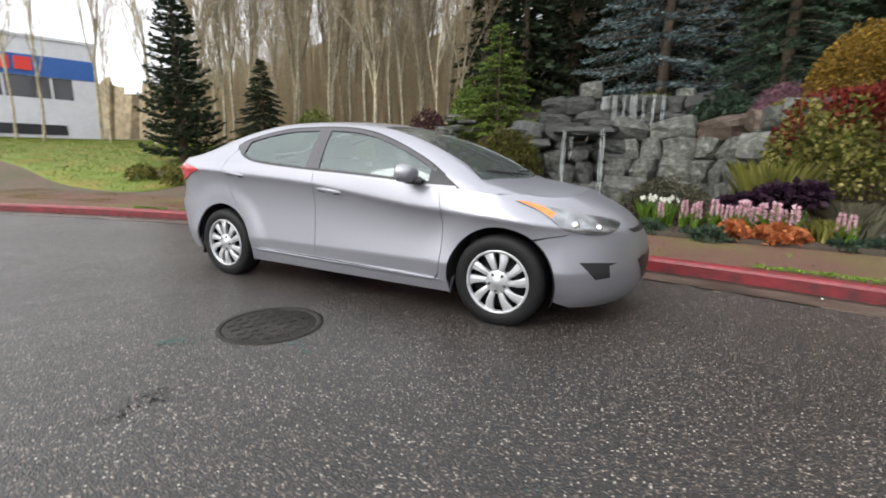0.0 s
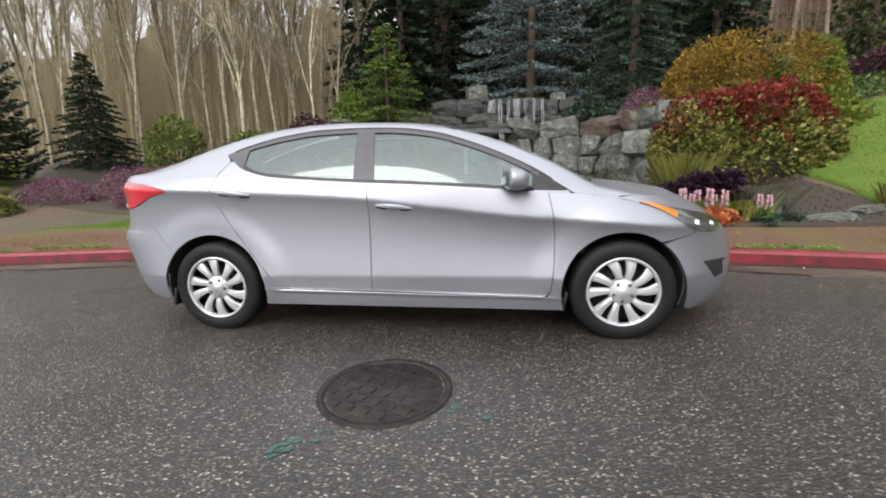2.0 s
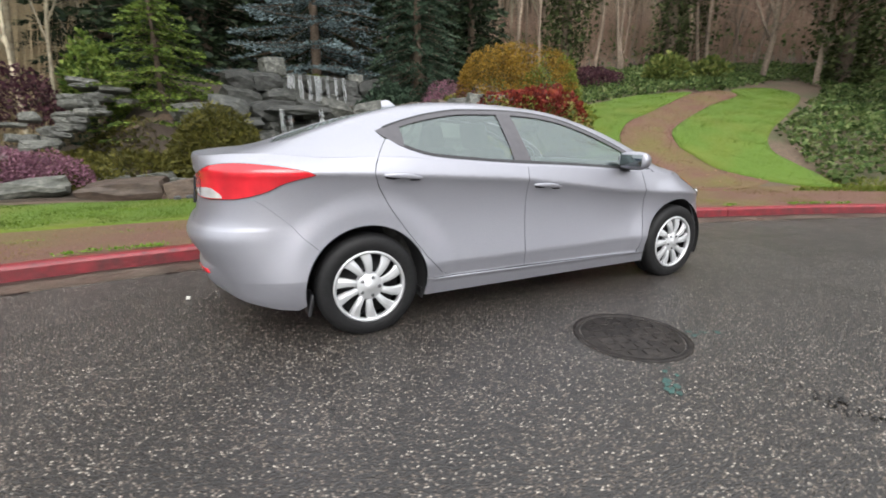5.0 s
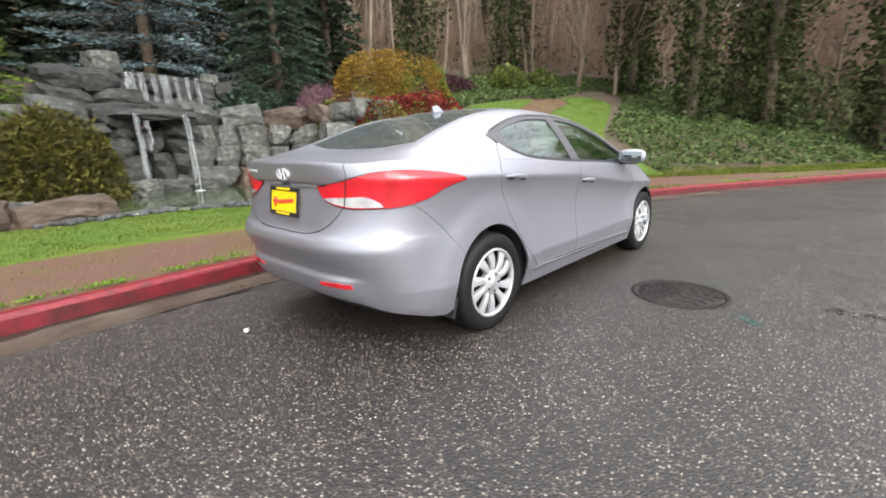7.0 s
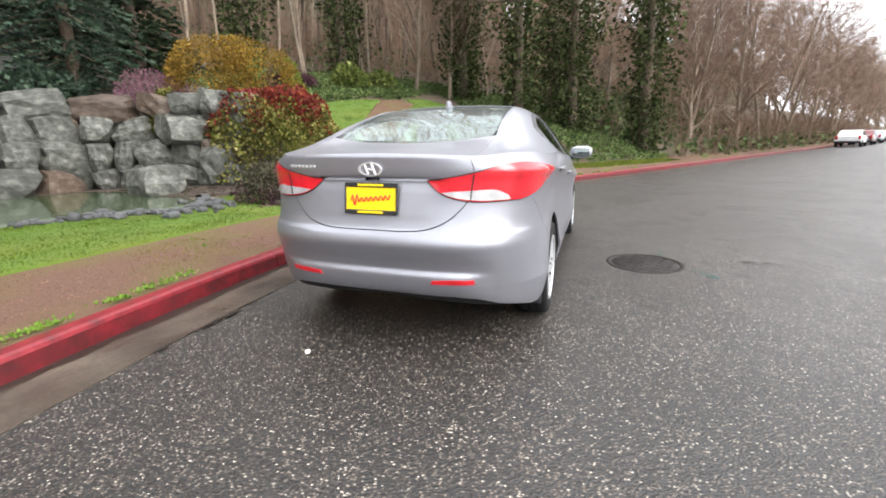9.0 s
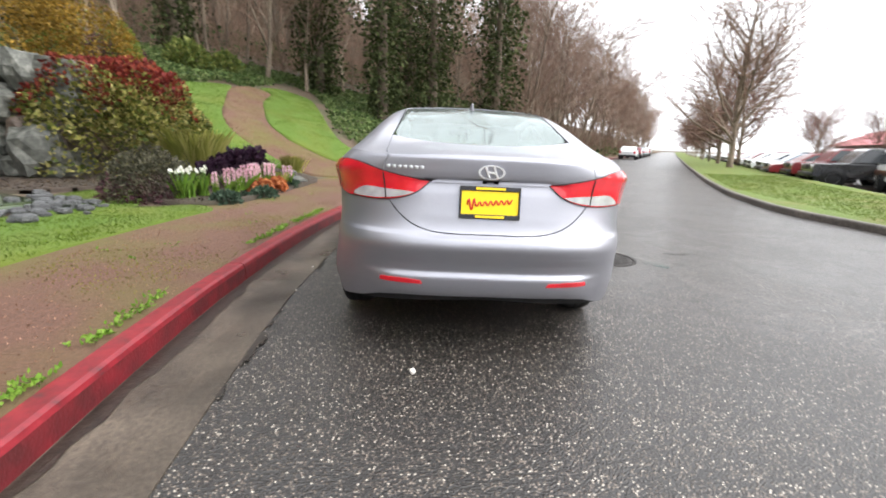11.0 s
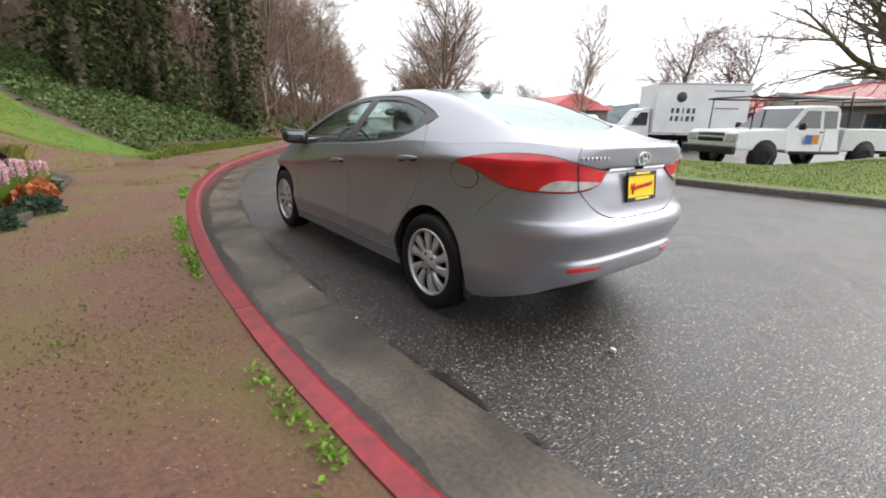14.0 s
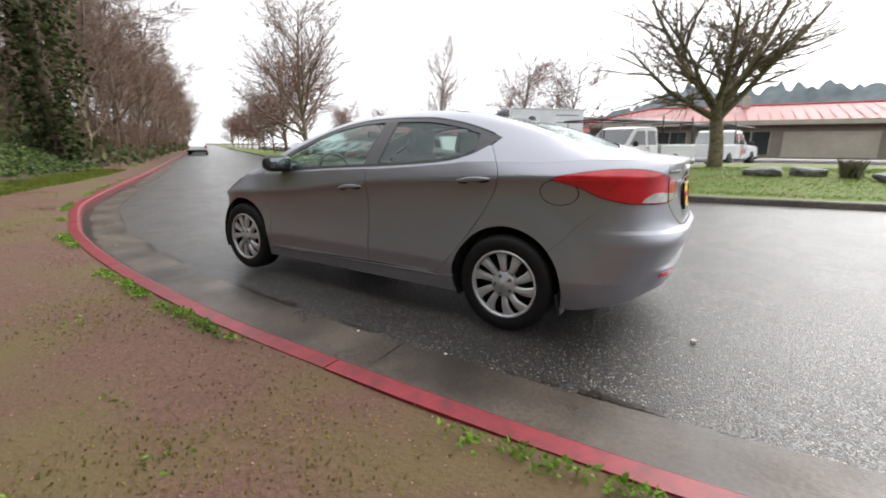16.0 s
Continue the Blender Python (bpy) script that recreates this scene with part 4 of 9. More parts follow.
        top_strip = [(x, w_of_z(x, TOP_RUN(x) - i_top)) for x in span(-1.09, 0.84, 0.05)] + [(x, w_of_z(x, TOP_RUN(x))) for x in span(-1.09, 0.84, 0.05)[::-1]]
        panel("window_seal", [(upper, low_strip, 0.06, 0.1)], M_BLACKTRIM, car, "", (sd,), thick=0.006, offset=0.001)
        panel("window_frame", [(upper, top_strip, 0.06, 0.1)], M_GREYTRIM, car, "dark grey upper window frame", (sd,), thick=0.006, offset=0.001)
        seal = [(x, w_of_z(x, TOP_RUN(x) - 0.003)) for x in span(-1.19, 0.92, 0.05)] + [(x, w_of_z(x, TOP_RUN(x) + 0.005)) for x in span(-1.19, 0.92, 0.05)[::-1]]
        panel("window_seal", [(upper, seal, 0.06, 0.1)], M_BLACKTRIM, car, "", (sd,), thick=0.004, offset=0.003)
        tri = [(x, w_of_z(x, LOW_RUN(x))) for x in span(-1.235, -1.085, 0.03)] + [(x, w_of_z(x, TOP_RUN(x))) for x in span(-1.235, -1.085, 0.03)[::-1]]
        panel("quarter_trim", [(upper, tri, 0.05, 0.1)], M_GREYTRIM, car, "dark grey triangular quarter trim", (sd,), thick=0.006)
        bp = [(-0.322, w_of_z(-0.322, LOW_RUN(-0.32) + i_low)), (-0.186, w_of_z(-0.186, LOW_RUN(-0.18) + i_low)), (-0.21, w_of_z(-0.21, 1.2)), (-0.226, w_of_z(-0.226, TOP_RUN(-0.226) - i_top)),
              (-0.345, w_of_z(-0.345, TOP_RUN(-0.345) - i_top)), (-0.334, w_of_z(-0.334, 1.2))]
        panel("centre_pillar", [(upper, bp, 0.05, 0.1)], M_GREYTRIM, car, "dark grey centre pillar between the doors", (sd,), thick=0.006, offset=0.001)
        fr = [(x, w_of_z(x, LOW_RUN(x) + 0.001)) for x in span(0.80, 1.0, 0.04)] + [(x, w_of_z(x, TOP_RUN(x) - 0.001)) for x in span(0.80, 1.0, 0.04)[::-1]]
        panel("mirror_sail", [(upper, fr, 0.05, 0.1)], M_BLACKTRIM, car, "", (sd,), thick=0.006, offset=0.001)
    # lamps
    lamp = curve_pts([(s_of_y(0.312, 0.962), 0.962), (s_of_y(0.37, 0.912), 0.912), (s_of_y(0.45, 0.878), 0.878), (s_of_y(0.56, 0.862), 0.862), (s_of_y(0.70, 0.865), 0.865), (s_of_x(-2.00, 0.872), 0.872),
                      (s_of_x(-1.88, 0.903), 0.903), (s_of_x(-1.77, 0.953), 0.953), (s_of_x(-1.625, 0.988), 0.988)]) \
        + curve_pts([(s_of_x(-1.66, 1.002), 1.002), (s_of_x(-1.80, 1.028), 1.028), (s_of_x(-1.93, 1.043), 1.043), (s_of_x(-2.03, 1.046), 1.046), (s_of_y(0.66, 1.035), 1.035), (s_of_y(0.53, 1.000), 1.000),
                     (s_of_y(0.40, 0.976), 0.976), (s_of_y(0.312, 0.966), 0.966)])
    white = curve_pts([(s_of_y(0.385, 0.905), 0.905), (s_of_y(0.45, 0.883), 0.883), (s_of_y(0.56, 0.868), 0.868), (s_of_y(0.66, 0.868), 0.868), (s_of_y(0.71, 0.871), 0.871)]) \
        + curve_pts([(s_of_y(0.70, 0.890), 0.890), (s_of_y(0.66, 0.915), 0.915), (s_of_y(0.62, 0.922), 0.922), (s_of_y(0.54, 0.917), 0.917), (s_of_y(0.45, 0.912), 0.912)])
    for sd in (-1, 1):
        panel("lamp_gasket", [(lower, shrink(lamp, -0.005, 1.0), 0.03, 0.02)], M_BLACKTRIM, car, "", (sd,), thick=0.006, offset=0.003)
        tl = panel("tail_lamp", [(lower, lamp, 0.03, 0.02)], M_REDLENS, car, "large red wraparound tail lamp", (sd,), thick=0.02, offset=0.007)
        wl = panel("reversing_lens", [(lower, white, 0.03, 0.02)], M_CLEARLENS, tl, "clear silver reversing lens", (sd,), thick=0.004, offset=0.009)
        s0 = s_of_y(0.536, 0.93)
        cut = [(s0 - 0.0018, 0.866), (s0 + 0.0018, 0.866), (s0 + 0.0018, 1.0), (s0 - 0.0018, 1.0)]
        panel("lamp_split", [(lower, cut, 0.03, 0.03)], M_DARK, tl, "", (sd,), thick=0.002, offset=0.0105)
        hl_low = curve_pts([(s_of_x(1.435, 0.855), 0.858), (s_of_x(1.55, 0.815), 0.815), (s_of_x(1.66, 0.755), 0.755), (s_of_x(1.74, 0.70), 0.70), (s_of_x(1.82, 0.668), 0.668), (s_of_x(1.92, 0.655), 0.655),
                            (s_of_x(2.0, 0.662), 0.662), (s_of_x(2.04, 0.680), 0.680)])
        hl = hl_low + curve_pts([(s_of_x(x, z), z) for x, z in ((2.043, 0.700), (2.015, 0.722), (1.95, 0.745), (1.86, 0.766), (1.76, 0.790), (1.66, 0.815), (1.55, 0.842), (1.45, 0.861))], 4)
        hd = panel("headlamp", [(lower, hl, 0.03, 0.02)], M_HEADLENS, car, "swept-back clear headlamp", (sd,), thick=0.02, offset=0.006)
        am = curve_pts([(s_of_x(1.44, 0.855), 0.860), (s_of_x(1.55, 0.817), 0.817), (s_of_x(1.66, 0.758), 0.758)]) + [(s_of_x(1.68, 0.785), 0.785)] + [(s_of_x(1.58, 0.832), 0.828), (s_of_x(1.50, 0.856), 0.852)]
        panel("turn_signal", [(lower, am, 0.03, 0.02)], M_AMBER, hd, "amber turn signal", (sd,), thick=0.004, offset=0.008)
        for yy, zz, rr in ((0.585, 0.690, 0.026), (0.70, 0.710, 0.030)):
            p = lower(s_of_y(yy, zz, False), zz)
            bm = lathe_bm([(0.001, 0.016), (rr * 0.6, 0.012), (rr, 0.0), (rr * 1.08, -0.01)], 20, "X")
            bm.transform(Matrix.Translation((p.x - 0.004, sd * p.y, zz)) @ Matrix.Rotation(sd * 0.7, 4, "Z"))
            part("reflector_bowl", bm, M_CHROME, hd)
        rf = [(s_of_y(0.33, 0.43), 0.428), (s_of_y(0.56, 0.43), 0.432), (s_of_y(0.555, 0.45), 0.456), (s_of_y(0.45, 0.45), 0.457), (s_of_y(0.34, 0.45), 0.448)]
        panel("rear_reflector", [(lower, rf, 0.03, 0.02)], M_REDLENS, car, "red strip reflector", (sd,), thick=0.01, offset=0.004)
        fog = [(s_of_x(1.85, 0.485), 0.482), (s_of_x(1.97, 0.485), 0.478), (s_of_x(2.06, 0.48), 0.470), (s_of_x(2.02, 0.45), 0.455), (s_of_x(2.03, 0.385), 0.378), (s_of_x(1.95, 0.37), 0.366)]
        panel("fog_recess", [(lower, fog, 0.03, 0.02)], M_DARK, car, "black fog lamp recess", (sd,), thick=0.004, offset=0.002)
    grille = [(S_FRONT, 0.30), (s_of_y(0.24, 0.32, False), 0.32), (s_of_y(0.36, 0.45, False), 0.47), (s_of_y(0.28, 0.48, False), 0.49), (S_FRONT, 0.49)]
    panel("lower_grille", [(lower, grille, 0.05, 0.03)], M_BLACKTRIM, car, "black lower grille", (1, -1), thick=0.0, offset=0.003)
    slot = [(S_FRONT, 0.635), (s_of_y(0.30, 0.64, False), 0.645), (s_of_y(0.36, 0.66, False), 0.672), (S_FRONT, 0.668)]
    panel("upper_grille", [(lower, slot, 0.05, 0.02)], M_BLACKTRIM, car, "slim black upper grille", (1, -1), thick=0.0, offset=0.003)
    # dark inner shell, liner, floor and tray
    shell = arc_s(-WHEEL_X, 0, 180, 24) + [(s_of_x(-1.8, 0.24), 0.24), (S_REAR, 0.30), (S_REAR, 0.95)] + top_run(S_REAR, S_FRONT, 60, 0.03) + [(S_FRONT, 0.2)] + [(s_of_x(1.8, 0.2), 0.2)] + arc_s(WHEEL_X, 0, 180, 24) + [(0.9, 0.22), (-0.9, 0.22)]
    panel("inner_shell", [(lower, shell, 0.08, 0.06)], M_DARK, car, "", (1, -1), thick=0.0, offset=-0.022)
    liner = [(-0.83, 2.0), (-0.86, 1.3), (-0.9, 1.02), (0.25, 1.02), (0.28, 1.3), (0.3, 2.0)]
    panel("roof_lining", [(upper, liner, 0.1, 0.1)], M_CABIN, car, "", (1, -1), thick=0.0, offset=-0.03)
    deck = [(-2.15, 2.0), (-2.1, 1.2), (-1.72, 1.15), (-1.78, 2.0)]
    panel("boot_lining", [(upper, deck, 0.1, 0.1)], M_DARK, car, "", (1, -1), thick=0.0, offset=-0.02)
    part("cabin_floor", box_bm(3.5, 1.15, 0.02, m=pose(0, 0, 0.215)), M_DARK, car, smooth=False)
    part("cabin_floor", box_bm(2.0, 1.62, 0.02, m=pose(0, 0, 0.235)), M_DARK, car, smooth=False)
    part("parcel_shelf", box_bm(0.55, 1.2, 0.03, 0.01, m=pose(-1.47, 0, 1.02)), M_CABIN, car)
    part("engine_bulkhead", box_bm(0.05, 1.5, 0.6, 0.02, m=pose(1.12, 0, 0.55)), M_DARK, car)
    bm = box_bm(0.42, 1.42, 0.28, 0.08, 3, pose(0.93, 0, 0.84, 0, 12, 0))
    part("dashboard", bm, M_DASH, car, "black dashboard")
    for sy in (-0.36, 0.36):
        seat = part("front_seat", box_bm(0.52, 0.50, 0.18, 0.06, 3, pose(0.10, sy, 0.50, 0, -6, 0)), M_CABIN, car, "grey cloth front seat")
        part("seat_back", box_bm(0.16, 0.50, 0.62, 0.07, 3, pose(-0.24, sy, 0.80, 0, -16, 0)), M_CABIN, seat)
        part("headrest", box_bm(0.10, 0.27, 0.19, 0.045, 3, pose(-0.365, sy, 1.20, 0, -12, 0)), M_CABIN, seat)
        part("headrest_post", tube_bm([(-0.33, sy - 0.06, 1.05), (-0.36, sy - 0.06, 1.16)], 0.007), M_CHROME, seat)
        part("headrest_post", tube_bm([(-0.33, sy + 0.06, 1.05), (-0.36, sy + 0.06, 1.16)], 0.007), M_CHROME, seat)
    bench = part("rear_seat", box_bm(0.5, 1.3, 0.2, 0.06, 3, pose(-0.86, 0, 0.48)), M_CABIN, car, "grey cloth rear bench")
    part("seat_back", box_bm(0.16, 1.26, 0.6, 0.07, 3, pose(-1.16, 0, 0.76, 0, -22, 0)), M_CABIN, bench)
    for sy in (-0.42, 0.42):
        part("headrest", box_bm(0.10, 0.25, 0.15, 0.045, 3, pose(-1.27, sy, 1.12, 0, -15, 0)), M_CABIN, bench)
    ring = [(0.62 + 0.08 * math.cos(t) * 0.5, 0.36 + 0.185 * math.sin(t), 0.93 + 0.17 * math.cos(t)) for t in [2 * math.pi * i / 28 for i in range(29)]]
    sw = part("steering_wheel", tube_bm(ring, 0.014), M_DASH, car, "black steering wheel")
    part("wheel_boss", box_bm(0.05, 0.2, 0.1, 0.02, 2, pose(0.65, 0.36, 0.92, 0, 25, 0)), M_DASH, sw)
    part("inner_mirror", box_bm(0.03, 0.22, 0.06, 0.012, 2, pose(0.42, 0, 1.27)), M_DASH, car)
    # wheel housings
    for xw in (-WHEEL_X, WHEEL_X):
        for sd in (-1, 1):
            bm = bmesh.new()
            n, rows = 26, []
            for yy in (0.845, 0.60):
                rows.append([bm.verts.new((xw + ARCH_R * 1.0 * math.cos(t), sd * yy, WHEEL_Z + ARCH_R * math.sin(t))) for t in [math.pi * (-0.12 + 1.24 * i / n) for i in range(n + 1)]])
            for i in range(n):
                bm.faces.new((rows[0][i], rows[0][i + 1], rows[1][i + 1], rows[1][i]))
            bm.faces.new(rows[1])
            part("wheel_housing", bm, M_DARK, car)
            x2 = xw - 0.345
            fl = box_bm(0.02, 0.13, 0.13, 0.008, 2, pose(x2, sd * 0.785, 0.245, 0, 12, 0))
            part("mud_flap", fl, M_BLACKTRIM, car, "black mud flap")
    # door handles in shallow cups
    for sd in (-1, 1):
        for xh, zh in ((-1.13, 0.962), (-0.06, 0.862)):
            y0 = half_width(xh, zh)
            hd = box_bm(0.235, 0.024, 0.030, 0.010, 3)
            bmesh.ops.subdivide_edges(hd, edges=[e for e in hd.edges if abs(e.verts[0].co.x - e.verts[1].co.x) > 0.1], cuts=9)
            for v in hd.verts:
                k = min(1.0, abs(v.co.x) / 0.118)
                v.co.z *= 1 - 0.62 * k * k
                v.co.z += 0.006 * (1 - k * k)
                v.co.y = v.co.y * (1 - 0.3 * k) - 0.020 * k * k
            hd.transform(pose(xh, 0, zh, 0, 5.5, 0))
            hd.transform(Matrix.Translation((0, y0 + 0.024, 0)))
            if sd < 0:
                hd.transform(Matrix.Diagonal((1, -1, 1, 1)))
                bmesh.ops.reverse_faces(hd, faces=hd.faces[:])
            h = part("door_handle", hd, M_PAINT, car, "body-coloured door handle")
            eye = [2 * math.pi * i / 24 for i in range(24)]
            # flat dark lens on the door paints the shade in the gap under the handle
            gap_shade = [(xh + 0.112 * math.cos(t), zh - 0.011 - 0.010 * math.cos(t) + 0.011 * math.sin(t)) for t in eye]
            panel("handle_gap_shade", [(lower, gap_shade, 0.03, 0.02)], M_DARK, h, "", (sd,), thick=0.0, offset=0.0015)
            cup = [(xh - 0.012 + 0.062 * math.cos(t), zh - 0.026 + 0.017 * math.sin(t)) for t in eye]
            panel("handle_cup", [(lower, cup, 0.03, 0.02)], M_PAINT, h, "", (sd,), thick=0.0, offset=0.003)
    # door mirrors
    for sd in (-1, 1):
        bm = bmesh.new()
        bmesh.ops.create_uvsphere(bm, u_segments=24, v_segments=14, radius=1.0)
        for v in bm.verts:
            x, y, z = v.co
            sq = lambda a: math.copysign(abs(a) ** 0.72, a)
            v.co = Vector((0.105 * sq(x) if x > 0 else 0.03 * sq(x), 0.116 * sq(y), 0.064 * sq(z)))
            v.co.z -= 0.10 * v.co.x * v.co.x / 0.1
        bm.transform(pose(0.665, sd * 0.95, 1.025, 0, 4, sd * -12))
        mir = part("door_mirror", bm, M_BLACKTRIM if sd > 0 else M_PAINT, car, "door mirror with a black foot")
        bm = box_bm(0.010, 0.168, 0.084, 0.004, 2)
        bm.transform(pose(0.637, sd * 0.95, 1.025, 0, 4, sd * -12))
        part("mirror_glass", bm, M_MIRROR, mir, "mirror glass")
        bm = box_bm(0.12, 0.17, 0.035, 0.014, 2)
        bm.transform(pose(0.72, sd * 0.88, 0.968, 0, 3, sd * -20))
        part("mirror_foot", bm, M_BLACKTRIM, mir, "black foot")
    # fuel flap on the left
    flap = [(-1.60 + 0.078 * math.cos(t) * 1.0, 0.915 + 0.075 * math.sin(t)) for t in [2 * math.pi * i / 28 for i in range(28)]]
    ring_i = [(-1.60 + 0.074 * math.cos(t), 0.915 + 0.071 * math.sin(t)) for t in [2 * math.pi * i / 28 for i in range(28)]]
    panel("fuel_flap_gap", [(lower, flap, 0.03, 0.03)], M_DARK, car, "", (1,), thick=0.0, offset=0.0008)
    panel("fuel_flap", [(lower, ring_i, 0.03, 0.03)], M_PAINT, car, "round silver fuel flap", (1,), thick=0.0, offset=0.0018)
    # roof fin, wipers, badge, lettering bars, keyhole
    bm = box_bm(0.13, 0.036, 0.055, 0.010, 2)
    for v in bm.verts:
        k = (v.co.z + 0.033) / 0.066
        v.co.y *= 1 - 0.75 * k
        v.co.x = v.co.x * (1 - 0.62 * k) - 0.03 * k
    bm.transform(pose(-0.90, 0, 1.432, 0, -9, 0))
    part("roof_fin", bm, M_PAINT, car, "silver shark-fin aerial")
    for y0, y1 in ((0.62, 0.05), (0.02, -0.52)):
        pts = []
        for i in range(9):
            y = y0 + (y1 - y0) * i / 8
            x = 1.235 - 0.10 * (abs(y) / 0.6) ** 2 - 0.05 * i / 8
            pts.append((x, y, upper(x, w_of_y(x, abs(y))).z + 0.016))
        part("wiper", tube_bm(pts, 0.008), M_BLACKTRIM, car, "black wiper blade")
    s_c = S_REAR
    zc = 1.020
    bm = bmesh.new()
    n = 36
    outer, inner = [], []
    for i in range(n):
        t = 2 * math.pi * i / n
        for lst, k in ((outer, 1.0), (inner, 0.84)):
            yy, zz = 0.068 * k * math.cos(t), zc + 0.037 * k * math.sin(t)
            lst.append(bm.verts.new((REAR_X(zz) - 0.010, yy, zz)))
    for i in range(n):
        bm.faces.new((outer[i], outer[(i + 1) % n], inner[(i + 1) % n], inner[i]))
    ext = bmesh.ops.extrude_face_region(bm, geom=bm.faces[:])
    bmesh.ops.translate(bm, verts=[v for v in ext["geom"] if isinstance(v, bmesh.types.BMVert)], vec=(0.010, 0, 0))
    for y0, y1, tilt in ((0.03, 0.012, 1), (-0.012, -0.03, 1), (0.03, -0.03, 0)):
        b2 = box_bm(0.008, 0.011, 0.060, 0.002, 1) if tilt else box_bm(0.008, 0.05, 0.010, 0.002, 1)
        b2.transform(Matrix.Translation((REAR_X(zc) - 0.008, (y0 + y1) / 2, zc)) @ Matrix.Rotation(-0.38 if tilt else 0.15, 4, "X"))
        tmp = bpy.data.meshes.new("tmp")
        b2.to_mesh(tmp)
        b2.free()
        bm.from_mesh(tmp)
        bpy.data.meshes.remove(tmp)
    bmesh.ops.recalc_face_normals(bm, faces=bm.faces[:])
    part("badge", bm, M_BADGE, car, "chrome oval badge", smooth=False)
    for i in range(7):
        yy = 0.522 - 0.0285 * i
        zz = 1.030
        p = lower(s_of_y(yy, zz), zz)
        part("letter_bar", box_bm(0.006, 0.019, 0.016, 0.001, 1, pose(p.x - 0.002, yy, zz)), M_RIM, car, "small chrome letter bar")
    # number plate: yellow sheet in a black frame with red and black ink bars
    pl = part("number_plate", box_bm(0.008, 0.298, 0.140, 0.003, 1, pose(-2.234, 0, 0.868, 0, 7, 0)), M_YELLOW, car, "yellow dealer plate with red script", smooth=False)
    for yy, zz, sy2, sz2 in ((0, 0.071, 0.312, 0.024), (0, -0.071, 0.312, 0.024), (0.151, 0, 0.010, 0.15), (-0.151, 0, 0.010, 0.15)):
        part("plate_frame", box_bm(0.014, sy2, sz2, 0.003, 1, pose(-2.234, 0, 0.868, 0, 7, 0) @ pose(-0.003, yy, zz)), M_BLACKTRIM, pl, smooth=False)
    for zz, wd in ((0.071, 0.15), (-0.071, 0.15)):
        part("frame_text_bar", box_bm(0.004, wd, 0.012, 0.001, 1, pose(-2.234, 0, 0.868, 0, 7, 0) @ pose(-0.011, 0, zz)), M_YELLOW, pl, smooth=False)
    script = []
    for i in range(60):
        u = i / 59
        script.append(Vector((-0.006, 0.115 - 0.23 * u, -0.012 + 0.022 * u + (0.030 if u < 0.16 else 0.011) * math.sin(u * 52))))
    mm = pose(-2.234, 0, 0.868, 0, 7, 0)
    part("script_stroke", tube_bm([mm @ p for p in script], 0.0042, 5), M_PLATERED, pl)
    return car


def wheel_mesh_parts(parent_name="wheel"):
    """One road wheel about the origin, its outer face towards -y."""
    hub = new(parent_name)
    tyre = lathe_bm([(0.205, 0.085), (0.225, 0.098), (0.262, 0.104), (0.292, 0.098), (0.308, 0.084), (0.3155, 0.06), (0.3175, 0.03), (0.3145, 0.024), (0.3145, 0.018), (0.3175, 0.012),
                     (0.3175, -0.012), (0.3145, -0.018), (0.3145, -0.024), (0.3175, -0.03), (0.3155, -0.06), (0.308, -0.084), (0.292, -0.098), (0.262, -0.104), (0.232, -0.100), (0.219, -0.092), (0.205, -0.07)], 56)
    part("tyre", tyre, M_TYRE, hub, "black rubber tyre")
    rim = lathe_bm([(0.2215, -0.090), (0.220, -0.098), (0.214, -0.102), (0.207, -0.100), (0.202, -0.092), (0.200, -0.070), (0.21, -0.06)], 56)
    part("rim_ring", rim, M_RIM, hub, "silver outer ring of the wheel cover")
    part("brake_disc", lathe_bm([(0.001, -0.035), (0.13, -0.035), (0.13, -0.02), (0.196, -0.02), (0.2, 0.07)], 36), M_DARK, hub)
    cap = lathe_bm([(0.001, -0.099), (0.026, -0.098), (0.030, -0.093), (0.074, -0.091), (0.083, -0.084), (0.086, -0.05)], 36)
    part("hub_cap", cap, M_RIM, hub, "silver hub centre")
    for i in range(10):
        a = 2 * math.pi * i / 10 + (0.04 if i % 2 else -0.02)
        bm = bmesh.new()
        rings = []
        for k in range(7):
            u = k / 6
            r = 0.052 + 0.158 * u
            ang = a + 0.13 * u * u
            wd = 0.0175 + 0.020 * u ** 1.1 - 0.0035 * math.sin(math.pi * u)
            y = -0.078 - 0.014 * math.sin(math.pi * min(1, u * 1.05)) - 0.004 * u
            c, s = math.cos(ang), math.sin(ang)
            ring = []
            for q, dy in ((-1, 0.022), (-0.92, 0.003), (-0.25, -0.003), (0.75, 0.0), (1, 0.006), (1, 0.022)):
                ring.append(bm.verts.new((r * c - q * wd * s, y + dy, r * s + q * wd * c)))
            rings.append(ring)
        for p, q in zip(rings, rings[1:]):
            for j in range(5):
                bm.faces.new((p[j], p[j + 1], q[j + 1], q[j]))
        bmesh.ops.recalc_face_normals(bm, faces=bm.faces[:])
        me_fix = sum(f.normal.y for f in bm.faces)
        if me_fix > 0:
            bmesh.ops.reverse_faces(bm, faces=bm.faces[:])
        part("spoke", bm, M_RIM, hub, smooth=False)
    for i in range(5):
        t = 2 * math.pi * i / 5 + 0.3
        bm = lathe_bm([(0.001, -0.101), (0.008, -0.100), (0.0095, -0.092), (0.0145, -0.091), (0.016, -0.060)], 10)
        bm.transform(Matrix.Translation((0.056 * math.cos(t), 0, 0.056 * math.sin(t))))
        part("lug_nut", bm, M_ALLOYNUT, hub)
    return hub


